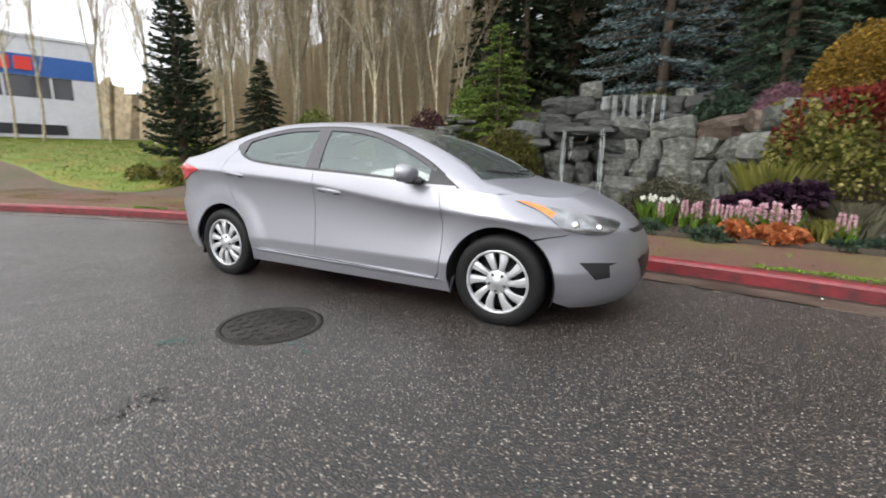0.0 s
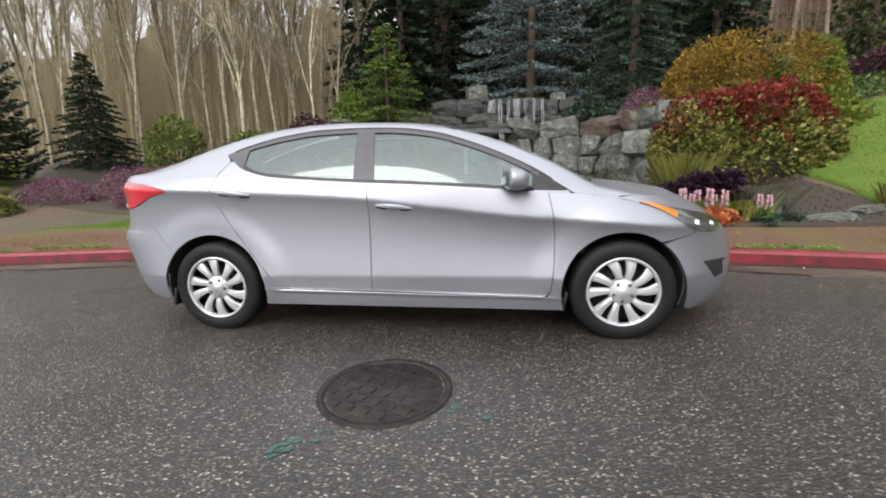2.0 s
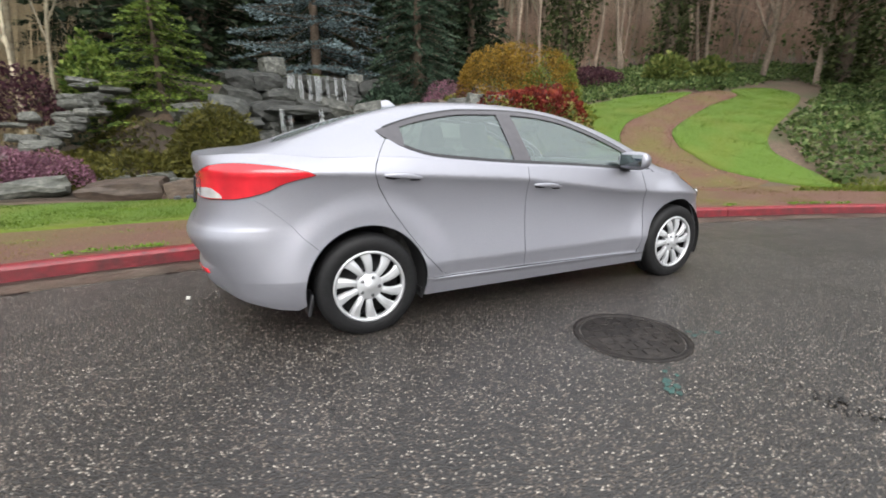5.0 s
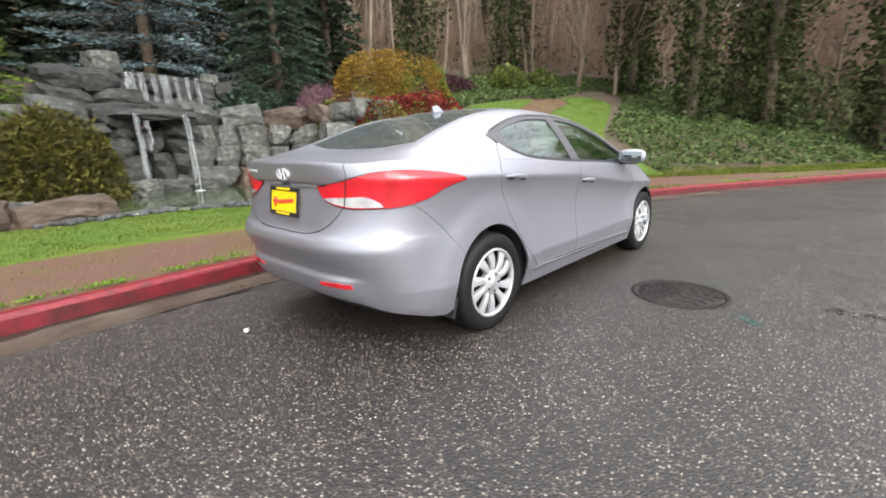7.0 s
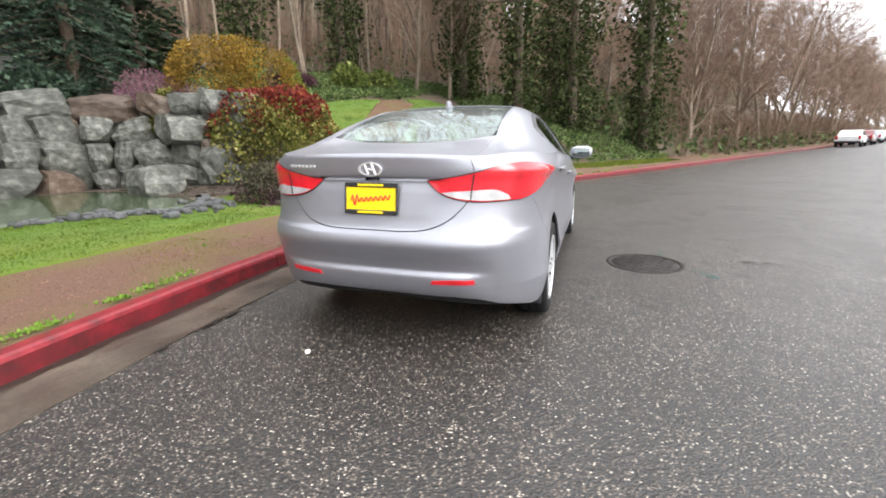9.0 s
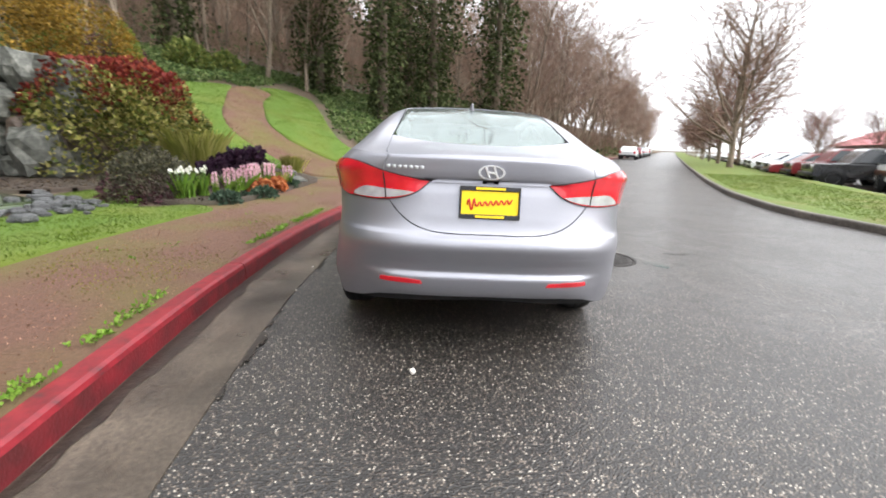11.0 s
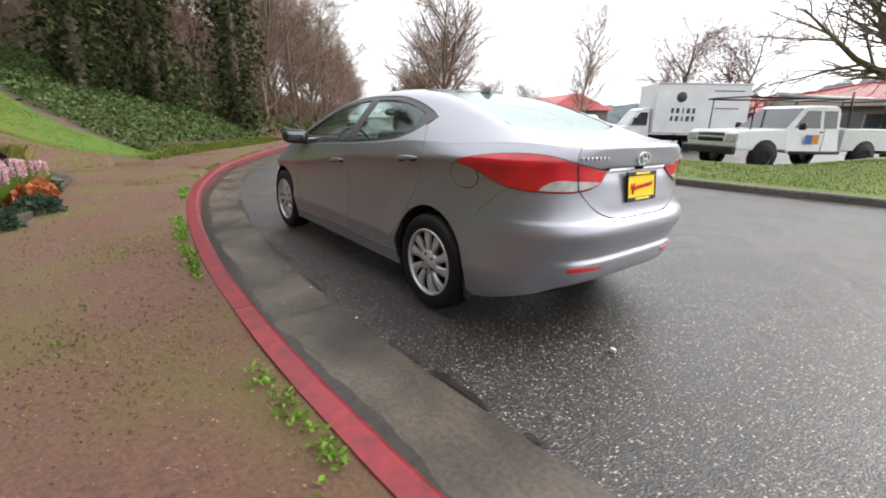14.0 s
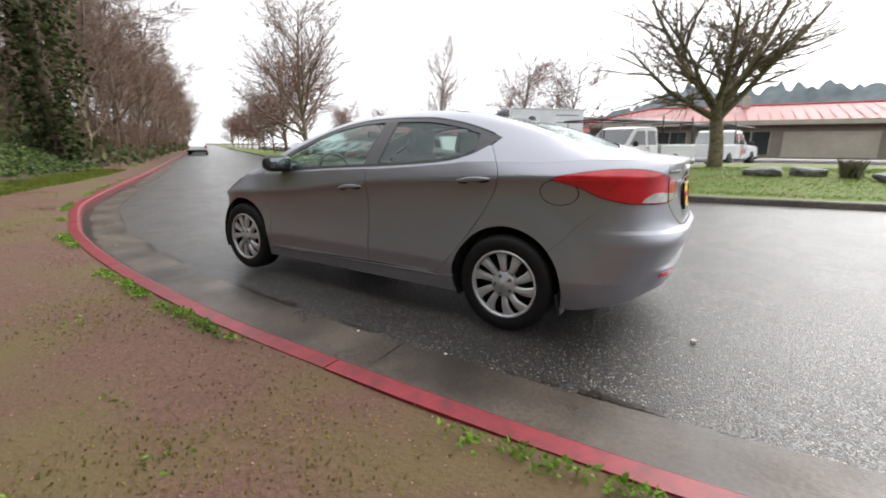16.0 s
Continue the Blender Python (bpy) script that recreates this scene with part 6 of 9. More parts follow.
ROCKERY = [(-8.8, 11.2), (-6.5, 10.4), (-4.9, 10.5), (-4.6, 11.6), (-4.4, 13.6), (0.9, 13.6), (1.2, 11.6), (2.8, 11.8), (3.9, 13.6), (4.2, 17), (3.4, 20.5), (-6, 20.5), (-7.5, 16)]
patch("rockery_soil", ROCKERY, M_SOIL, "dark soil between the wall stones", step=0.4, lift=0.03)
UNDER = [(-13, 9.8), (-9.8, 8.9), (-8.2, 9.3), (-7, 9.7), (-5.2, 10.3), (-5.0, 11.2), (-5.5, 13), (-6, 19), (-14, 22), (-22, 20), (-17, 14)]
patch("shrub_bed", UNDER, M_SOIL, "dark soil under the shrubs and heather", step=0.5, lift=0.025)

# pond: gravelled basin under still water
POND = [(-4.4, 10.6), (-3.5, 10.05), (-2.6, 9.95), (-1.7, 9.4), (-1.2, 8.95), (-0.5, 9.0), (0.1, 9.7), (0.6, 10.8), (0.9, 12.2), (0.6, 13.4), (-1.5, 14.0), (-3.4, 13.9), (-4.2, 12.6)]
M_WATER, nd_, ln_, b_ = node_mat("pond_water")
b_.inputs["Base Color"].default_value = (0.05, 0.07, 0.035, 1)
b_.inputs["Roughness"].default_value = 0.06
b_.inputs["Specular IOR Level"].default_value = 0.5
wv = nd_.new("ShaderNodeTexNoise")
wv.inputs["Scale"].default_value = 9.0
bp_ = nd_.new("ShaderNodeBump")
bp_.inputs["Strength"].default_value = 0.12
bp_.inputs["Distance"].default_value = 0.02
ln_.new(wv.outputs[0], bp_.inputs["Height"])
ln_.new(bp_.outputs[0], b_.inputs["Normal"])
patch("pond_water", POND, M_WATER, "murky green pond water under the falls", step=0.4, lift=0.04)

# blades of grass over the nearer lawns
pts = scatter(lawn_pts, 30000, 3)
lawn_blades = new("lawn_grass", blade_mesh("lawn_grass", [(x, y, garden_z(x, y) + 0.012) for x, y in pts], 0.022, 0.9, 0.004, M_BLADE))
tagged(lawn_blades, "short wet green grass of the front lawn", "grass", kind="stuff")
pts = scatter(lawn3_pts, 24000, 4) + scatter(LAWN_LEFT, 14000, 5)
tagged(new("hill_grass", blade_mesh("hill_grass", [(x, y, garden_z(x, y) + 0.042) for x, y in pts], 0.02, 0.9, 0.006, M_BLADE)), "short green grass beside the hill path", "grass", kind="stuff")
pts = scatter(BANK, 30000, 6)
tagged(new("bank_grass", blade_mesh("bank_grass", [(x, y, garden_z(x, y) + 0.015) for x, y in pts], 0.05, 0.9, 0.010, M_MOSSBLADE)), "rough green grass of the bank", "grass", kind="stuff")

# moss, weeds and litter along the kerb strip
rng = random.Random(11)
P, H = [], []
x = -9.0
while x < 11:
    if noise.noise(Vector((x * 0.9, 2.0, 0))) > 0.02:
        cx, cy = x, KERB(x) + 0.15 + rng.uniform(0, 0.05)
        for _ in range(46):
            P.append((cx + rng.gauss(0, 0.05), cy + abs(rng.gauss(0, 0.04)), 0.135 + rng.uniform(0, 0.02)))
    x += rng.uniform(0.05, 0.22)
for cx, cy in scatter([(-8, 5.8), (6, 5.0), (7, 5.5), (3, 6.3), (-1, 6.6), (-8, 6.9)], 14, 8):
    for _ in range(10):
        px, py = cx + rng.gauss(0, 0.05), cy + rng.gauss(0, 0.05)
        P.append((px, py, garden_z(px, py)))
n = len(P)
way = RNG.normal(size=(n, 3)) * [0.7, 0.7, 0.3] + [0, 0, 0.55]
tagged(new("kerbside_weeds", leaf_mesh("kerbside_weeds", P, way, RNG.uniform(0.016, 0.042, n), RNG.uniform(0.005, 0.011, n), M_WEED)), "low green weeds along the back of the kerb", "weeds", kind="stuff")
STRIP = [(-16, 4.0), (-9, 5.3), (-5, 5.65), (-1, 5.5), (2, 5.0), (5.5, 3.9), (8, 3.0), (9, 4.2), (7, 5.6), (4.6, 6.2), (2.5, 6.3), (0, 6.6), (-4, 7.0), (-9, 7.0), (-15, 6.4)]
pts = scatter(STRIP, 22000, 9)
n = len(pts)
tagged(new("leaf_litter", leaf_mesh("leaf_litter", [(x, y, garden_z(x, y) + 0.006) for x, y in pts], RNG.normal(size=(n, 3)) * [1, 1, 0.12], RNG.uniform(0.005, 0.016, n), RNG.uniform(0.003, 0.006, n), M_LITTER)),
       "scattered pinkish bark chips and dead leaves on the gravel strip", "litter", kind="stuff")
pts = scatter(BED, 7000, 13)
n = len(pts)
tagged(new("bed_mulch", leaf_mesh("bed_mulch", [(x, y, garden_z(x, y) + 0.068) for x, y in pts], RNG.normal(size=(n, 3)) * [1, 1, 0.25], RNG.uniform(0.012, 0.040, n), RNG.uniform(0.006, 0.016, n), leaf_mat("bark_mulch", [(0.018, 0.012, 0.008), (0.05, 0.034, 0.022), (0.11, 0.08, 0.05)], trans=0.0))),
       "dark bark mulch and soil crumbs on the flower bed", "mulch", kind="stuff")
pts = scatter(HILL_PATH, 5000, 12)
n = len(pts)
tagged(new("path_litter", leaf_mesh("path_litter", [(x, y, garden_z(x, y) + 0.035) for x, y in pts], RNG.normal(size=(n, 3)) * [1, 1, 0.12], RNG.uniform(0.012, 0.034, n), RNG.uniform(0.006, 0.014, n), M_LITTER)),
       "brown leaf litter scattered over the garden path", "litter", kind="stuff")
pts = [p for p in scatter(STRIP, 32000, 10) if noise.noise(Vector((p[0] * 0.8, p[1] * 1.1, 9))) > 0.3 * rng.random()]
tagged(new("moss_tufts", blade_mesh("moss_tufts", [(x, y, garden_z(x, y) + 0.002) for x, y in pts], 0.010, 1.2, 0.005, leaf_mat("moss", [(0.095, 0.090, 0.016), (0.14, 0.125, 0.022), (0.19, 0.165, 0.035)]))),
       "patchy yellow-green moss on the gravel strip", "moss", kind="stuff")

# ---------------------------------------------------------------- rocks


def rock_material(name, a, b, c):
    m, nd, ln, bs = node_mat(name)
    tc = nd.new("ShaderNodeTexCoord")
    n1 = nd.new("ShaderNodeTexNoise")
    n1.inputs["Scale"].default_value = 3.5
    n1.inputs["Detail"].default_value = 9.0
    n1.inputs["Roughness"].default_value = 0.65
    ln.new(tc.outputs["Object"], n1.inputs["Vector"])
    r = ramp(nd, [(0.3, a), (0.52, b), (0.72, c)])
    ln.new(n1.outputs[0], r.inputs[0])
    oi = nd.new("ShaderNodeObjectInfo")
    mr = nd.new("ShaderNodeMapRange")
    mr.inputs[3].default_value, mr.inputs[4].default_value = 0.65, 1.3
    ln.new(oi.outputs["Random"], mr.inputs[0])
    ml = nd.new("ShaderNodeVectorMath")
    ml.operation = "MULTIPLY"
    ln.new(r.outputs[0], ml.inputs[0])
    ln.new(mr.outputs[0], ml.inputs[1])
    ln.new(ml.outputs[0], bs.inputs["Base Color"])
    bs.inputs["Roughness"].default_value = 0.62
    bp = nd.new("ShaderNodeBump")
    bp.inputs["Strength"].default_value = 0.6
    bp.inputs["Distance"].default_value = 0.03
    ln.new(n1.outputs[0], bp.inputs["Height"])
    ln.new(bp.outputs[0], bs.inputs["Normal"])
    return m


M_ROCK = rock_material("grey_green_rock", (0.016, 0.017, 0.014), (0.080, 0.082, 0.070), (0.20, 0.195, 0.17))
M_BROWNROCK = rock_material("rust_brown_rock", (0.034, 0.022, 0.015), (0.088, 0.060, 0.043), (0.16, 0.125, 0.095))
M_WETROCK = rock_material("dark_wet_rock", (0.008, 0.009, 0.008), (0.036, 0.038, 0.033), (0.095, 0.094, 0.082))
M_PEBBLE = rock_material("grey_pebble", (0.018, 0.019, 0.020), (0.060, 0.062, 0.064), (0.17, 0.17, 0.165))


def rock_mesh(seed, rough=0.16, box=0.75, material=None):
    """A quarried block: a cube pulled towards a ball, broken by flat facets."""
    rng = random.Random(seed)
    bm = bmesh.new()
    bmesh.ops.create_cube(bm, size=2.0)
    bmesh.ops.subdivide_edges(bm, edges=bm.edges[:], cuts=3, use_grid_fill=True)
    planes = []
    for _ in range(9):
        d = Vector((rng.gauss(0, 1), rng.gauss(0, 1), rng.gauss(0, 1))).normalized()
        planes.append((d, rng.uniform(0.80, 1.12)))
    for v in bm.verts:
        p = v.co.copy()
        p = p.normalized() * (1 - box) + p * box * 0.86
        for d, o in planes:
            k = p.dot(d) - o
            if k > 0:
                p -= d * k
        v.co = p + p.normalized() * rough * noise.noise(p * 1.8 + Vector((seed * 7.7, 0, 0)))
    me = bpy.data.meshes.new("rock")
    bm.to_mesh(me)
    bm.free()
    me.materials.append(material or M_ROCK)
    return me


ROCKS = [rock_mesh(i) for i in range(8)]
BROWN = [rock_mesh(i + 20, material=M_BROWNROCK) for i in range(3)]
WET = [rock_mesh(i + 60, material=M_WETROCK) for i in range(6)]
PEBBLES = [rock_mesh(i + 40, 0.1, 0.35, M_PEBBLE) for i in range(4)]
rr = random.Random(5)


def put_rock(me, x, y, z, sx, sy, sz, rz, parent=None, name="stone", tilt=8):
    ob = new(name, me)
    if parent is not None:
        ob.parent = parent
    ob.matrix_basis = pose(x, y, z, rr.uniform(-tilt, tilt), rr.uniform(-tilt, tilt), rz) @ Matrix.Diagonal((sx, sy, sz, 1))
    return ob


def wall_course(parent, path, z0, z1, depth=0.5, lean=0.25, wide=(0.5, 1.35), high=(0.32, 0.68), pool=None):
    """Dry-laid courses of blocks along a plan line, leaning back as they rise."""
    path = [Vector(p) for p in path]
    segs = [(a, b, (b - a).length) for a, b in zip(path, path[1:])]
    total = sum(s[2] for s in segs)
    z, row = z0, 0
    while z < z1:
        h = rr.uniform(*high)
        s = -rr.uniform(0, 0.5)
        while s < total:
            w = rr.uniform(*wide)
            m = min(max(s + w / 2, 0), total)
            acc = 0
            for a, b, L in segs:
                if m <= acc + L:
                    d = (b - a) / L
                    p = a + d * (m - acc)
                    break
                acc += L
            nrm = Vector((-d.y, d.x))
            back = lean * (z - z0)
            hh = h * rr.uniform(0.85, 1.2)
            put_rock(rr.choice(pool or (ROCKS if rr.random() < 0.93 else BROWN)), p.x + nrm.x * (back + rr.uniform(-0.1, 0.1)), p.y + nrm.y * (back + rr.uniform(-0.1, 0.1)), z + h / 2,
                     w * 0.56, depth * rr.uniform(0.8, 1.15), hh * 0.6, math.degrees(math.atan2(d.y, d.x)) + rr.uniform(-16, 16), parent, tilt=13)
            s += w * 0.97
        z += h * 0.92
        row += 1


falls_wall = tagged(new("waterfall_wall"), "stacked grey quarry stone wall of the garden waterfall", "rock wall")
wall_course(falls_wall, [(-3.6, 13.9), (-2.2, 14.2), (-0.9, 14.28)], 0.05, 1.9, pool=WET)
wall_course(falls_wall, [(-0.8, 14.28), (-0.2, 14.3), (1.2, 14.2), (2.1, 13.3), (2.6, 12.0), (2.7, 11.0)], 0.05, 1.9)
wall_course(falls_wall, [(-3.4, 15.9), (-1.9, 16.5), (-1.5, 16.95), (0.5, 17.1), (1.4, 16.9)], 1.9, 3.35, lean=0.12, pool=WET)
wall_course(falls_wall, [(-4.6, 15.2), (-3.8, 15.15), (-3.0, 15.3)], 1.5, 2.1, lean=0.2)
put_rock(ROCKS[1], -1.95, 16.7, 3.62, 0.42, 0.4, 0.36, 12, falls_wall)
put_rock(ROCKS[3], 1.05, 17.35, 3.42, 0.34, 0.4, 0.30, -10, falls_wall)
put_rock(WET[2], -0.4, 17.2, 3.38, 1.1, 0.5, 0.16, 3, falls_wall)
put_rock(WET[5], -1.75, 14.15, 2.10, 1.1, 0.6, 0.16, -4, falls_wall)
put_rock(ROCKS[6], 2.5, 11.2, 0.75, 0.55, 0.45, 0.55, 30, falls_wall)
put_rock(ROCKS[0], 2.5, 12.2, 1.55, 0.6, 0.5, 0.42, 60, falls_wall)
# soil core behind the stones
core = box_bm(4.9, 2.2, 1.9, 0.2, 2, pose(-0.9, 15.75, 0.75))
part("wall_core", core, M_SOIL, falls_wall)

# falling water: sheets of separate strands
M_FOAM, nd_, ln_, b_ = node_mat("falling_water")
b_.inputs["Base Color"].default_value = (0.66, 0.70, 0.71, 1)
b_.inputs["Roughness"].default_value = 0.25
b_.inputs["Transmission Weight"].default_value = 0.25
falls = tagged(new("waterfall"), "thin white strands of water falling over the stones", "waterfall")


def strand(x, y, z0, z1, w, seed):
    rg = random.Random(seed)
    tb = Tubes()
    m = max(3, int(w / 0.022))
    for i in range(m):
        xx = x + (i / max(1, m - 1) - 0.5) * w + rg.gauss(0, 0.006)
        top = z0 - rg.uniform(0, 0.04)
        bot = z1 + (rg.uniform(0, 0.3) * (z0 - z1) if rg.random() < 0.3 else 0)
        k = 7
        pts = [(xx + 0.012 * math.sin(j * 2.1 + seed) * j / k, y - 0.13 * (1 - (1 - j / k) ** 2) - 0.02 * rg.random(), top + (bot - top) * (j / k) ** 1.3) for j in range(k + 1)]
        tb.add(pts, [0.002 + 0.006 * rg.random() for _ in pts], 4)
    tagged(obj("strand", tb.mesh("strand", M_FOAM), falls), kind="stuff")


for i, (x, w) in enumerate(((-1.42, 0.22), (-1.12, 0.12), (-0.82, 0.10), (-0.52, 0.20), (-0.20, 0.08), (0.10, 0.06), (0.38, 0.05))):
    strand(x, 16.55, 3.46, 2.35, w, 30 + i)
strand(-2.22, 13.62, 2.12, 0.16, 0.10, 51)
strand(-2.02, 13.66, 1.95, 1.25, 0.08, 52)
strand(-1.13, 13.62, 2.12, 0.16, 0.11, 53)
for i, (x, y) in enumerate(((-2.22, 13.42), (-1.13, 13.42))):
    part("splash", lathe_bm([(0.001, 0.05), (0.10, 0.03), (0.22, 0.0)], 14, "Z"), M_FOAM, falls, m=pose(x, y, 0.185))

# boulders and pebbles about the pond
for (x, y, sx, sy, sz, rz, me, lab) in (
        (-4.35, 10.05, 0.75, 0.45, 0.26, 8, BROWN[0], "flat rust-brown boulder at the pond edge"),
        (-5.6, 10.3, 0.8, 0.5, 0.24, -6, BROWN[1], "long grey-brown boulder at the pond edge"),
        (-6.9, 10.2, 0.6, 0.45, 0.2, 14, ROCKS[4], "low grey boulder at the pond edge"),
        (-5.1, 11.0, 0.5, 0.4, 0.22, 30, ROCKS[2], "grey boulder behind the pond edge"),
        (-5.3, 12.3, 0.55, 0.35, 0.25, 25, ROCKS[6], "pale grey boulder on the bank"),
        (-6.3, 12.6, 0.5, 0.4, 0.2, -20, ROCKS[1], "pale grey boulder on the bank"),
        (-6.0, 11.7, 0.4, 0.3, 0.18, 10, ROCKS[3], "pale grey boulder on the bank"),
        (-3.0, 13.2, 0.42, 0.4, 0.42, 0, ROCKS[5], "wet boulder at the foot of the falls"),
        (-2.35, 13.3, 0.40, 0.3, 0.28, 40, ROCKS[7], "wet boulder at the foot of the falls"),
        (3.95, 6.95, 0.26, 0.2, 0.10, 15, ROCKS[4], "dark grey boulder beside the flower bed"),
        (3.3, 6.62, 0.40, 0.24, 0.09, 20, ROCKS[0], "flat grey stone at the end of the bed"),
        (2.9, 7.5, 0.35, 0.3, 0.22, 50, ROCKS[1], "small grey boulder among the flowers"),
        (0.7, 11.2, 0.6, 0.5, 0.42, 70, ROCKS[3], "grey boulder beside the pond"),
        (6.9, 12.9, 0.5, 0.4, 0.3, 10, ROCKS[2], "pale boulder above the lawn"),
        (-9.0, 10.0, 0.4, 0.3, 0.16, 0, ROCKS[0], "grey stone under the heather"),
        (-8.4, 9.5, 0.35, 0.25, 0.14, 40, ROCKS[2], "grey stone under the heather")):
    ob = put_rock(me, x, y, garden_z(x, y) + sz * 0.55, sx, sy, sz, rz, name="boulder")
    tagged(ob, lab, "rock", "garden boulders")
edge_run = [(-4.6, 9.55), (-3.6, 9.85), (-2.6, 9.75), (-1.75, 9.2), (-1.5, 8.7), (-1.1, 8.35), (-0.6, 8.45), (-0.3, 8.9), (0.2, 9.5)]
for i in range(150):
    u = rr.random() * (len(edge_run) - 1)
    a, b = edge_run[int(u)], edge_run[int(u) + 1]
    f = u - int(u)
    x, y = a[0] + (b[0] - a[0]) * f + rr.gauss(0, 0.10), a[1] + (b[1] - a[1]) * f + rr.gauss(0, 0.10)
    if -1.8 < x < -0.2:
        x, y = x + rr.gauss(0, 0.14), y + rr.gauss(0, 0.14)
    s = rr.uniform(0.03, 0.085)
    ob = put_rock(rr.choice(PEBBLES), x, y, garden_z(x, y) + s * 0.4 + 0.02, s * 1.2, s, s * 0.7, rr.uniform(0, 180), name="pebble")
    tagged(ob, "rounded grey pebble at the pond edge", "stone", "pond edge stones")
# stony stream bed left of the golden conifer
stream = tagged(new("stream_bed"), "stepped stream bed of stacked slate stones", "rock wall")
for i in range(46):
    u = i / 45
    put_rock(rr.choice(ROCKS), -8.0 + 1.5 * u + rr.gauss(0, 0.35), 12.4 + 4.2 * u, 0.55 + 2.3 * u + rr.gauss(0, 0.08), rr.uniform(0.2, 0.42), rr.uniform(0.2, 0.3), rr.uniform(0.06, 0.13), rr.uniform(0, 180), stream)
# ---------------------------------------------------------------- shrubs and conifers of the garden
at(conifer(4.9, 2.2, M_YFIR, 3, "golden-green layered conifer above the pond", z0=0.05, whorl=0.36, droop=0.30, size=0.12, arms=9, tipup=0.12, zj=0.15), -5.2, 16.2, z=1.35)
at(conifer(10.5, 4.2, M_BLUE, 4, "spreading blue spruce with silvery tiers behind the waterfall", z0=0.10, whorl=0.80, arms=10, droop=0.24, size=0.135, power=0.6, name="blue_spruce", dens=1.0, tipup=0.1, zj=0.12), 0.3, 20.2, z=3.3)
at(conifer(9.5, 2.3, M_HEMLOCK, 5, "dense grey-green hemlock beside the waterfall", z0=0.03, whorl=0.36, arms=10, droop=0.35, size=0.14, name="hemlock"), 3.7, 17.4, z=2.6)
for i, (x, y, h, r) in enumerate(((-7.2, 22.5, 15, 3.0), (-3.8, 24.0, 18, 3.4), (-1.0, 26, 19, 3.6), (3.2, 24.5, 18, 3.4), (6.2, 23, 17, 3.0), (9.0, 25, 18, 3.2), (-5.4, 20.4, 9.5, 2.4), (7.2, 19.0, 9, 2.2))):
    at(conifer(h, r, M_FIR, 20 + i, "tall dark green fir behind the garden", z0=0.03, whorl=0.55, arms=9, droop=0.32, size=0.30, name="fir", dens=0.9), x, y, dz=-0.2)
at(conifer(7.5, 1.45, M_FIR, 41, "tall narrow dark spruce on the bank", z0=0.05, whorl=0.26, arms=11, droop=0.05, size=0.13, power=0.95, name="spruce", tipup=0.25), -15.6, 10.9)
at(conifer(4.1, 1.5, M_FIR, 42, "small dark spruce among bare trees", z0=0.06, whorl=0.22, arms=10, droop=0.2, size=0.11, name="spruce"), -16.2, 15.3)
at(bush(1.0, 0.9, 2.3, 2600, M_RHODO, 0.12, "loose yellow-green rhododendron on the bank", "rhododendron", 3), -12.2, 14.2)
at(bush(1.15, 1.0, 1.75, 2600, M_RHODO, 0.12, "pale yellow-green rhododendron on the bank", "rhododendron", 4), -9.9, 15.2)
at(bush(0.95, 0.8, 1.5, 2200, M_PURPLE, 0.10, "dark purple barberry bush", "barberry", 5), -8.6, 17.2, z=1.7)
at(bush(0.9, 0.8, 2.3, 2600, M_YFIR, 0.13, "upright golden-green conifer bush", "dwarf_conifer", 6), -6.9, 17.6, z=1.9)
at(bush(1.2, 0.9, 1.9, 9000, M_MOSSY, 0.16, "weeping mossy green-brown shrub hanging over the pond", "weeping_shrub", 7, width=0.12, lump=0.1, outward=0.25), -3.9, 13.1, z=0.15)
at(bush(1.1, 0.8, 0.6, 2600, M_MOSSY, 0.12, "low mossy growth beside the pond", "moss_mound", 8, width=0.2), -5.6, 12.9, z=0.35)
for i, (x, y, rx, rz) in enumerate(((-6.4, 11.7, 0.7, 0.4), (-7.3, 12.6, 0.8, 0.5), (-5.3, 11.2, 0.5, 0.3), (-6.9, 13.9, 0.8, 0.5))):
    at(bush(rx, rx * 0.8, rz, 1500, M_MOSSY, 0.10, "low mossy growth on the bank beside the pond", "moss_mound", 110 + i, width=0.22, stems=False), x, y, dz=-0.05)
at(bush(1.4, 0.8, 0.55, 3000, M_HEDGEGREEN, 0.08, "rounded moss-green mound above the falls", "moss_mound", 9, stems=False), -0.2, 19.0, z=3.2)
at(bush(1.3, 1.0, 1.0, 2800, M_HEMLOCK, 0.13, "low spreading juniper beside the falls", "juniper", 10), 2.2, 16.9, z=2.3)
at(bush(0.48, 0.42, 0.95, 2200, M_YGLEAF, 0.07, "small yellow-green shrub on the wall", "shrub", 12), 2.8, 13.0, z=1.6)
# clipped mounds
at(bush(2.0, 1.6, 2.6, 19000, M_ORANGELEAF, 0.06, "clipped orange-gold hedge mound turning green at one end", "hedge_mound", 13, boxy=0.45, shell=0.2, lump=0.06, second=M_HEDGEGREEN, split=lambda x, y, z: x + 0.25 * math.sin(9 * z + 5 * y) > 1.05, outward=0.6), 5.1, 12.6, z=1.6)
at(bush(1.82, 1.55, 2.1, 21000, M_YGLEAF, 0.085, "wide variegated bush with bright red new shoots on top", "photinia_bush", 14, boxy=0.75, shell=0.3, lump=0.12, second=M_REDLEAF, split=lambda x, y, z: z + 0.25 * math.sin(5 * x + 3 * y) + 0.2 * math.sin(11 * x) + 0.28 * math.sin(43 * x + 31 * y + 19 * z) > 1.35), 4.0, 10.55, z=0.58)
at(bush(1.3, 1.1, 1.5, 4200, M_HEDGEGREEN, 0.12, "yellow-green bush beside the red one", "shrub", 15), 6.0, 11.3, z=0.95)
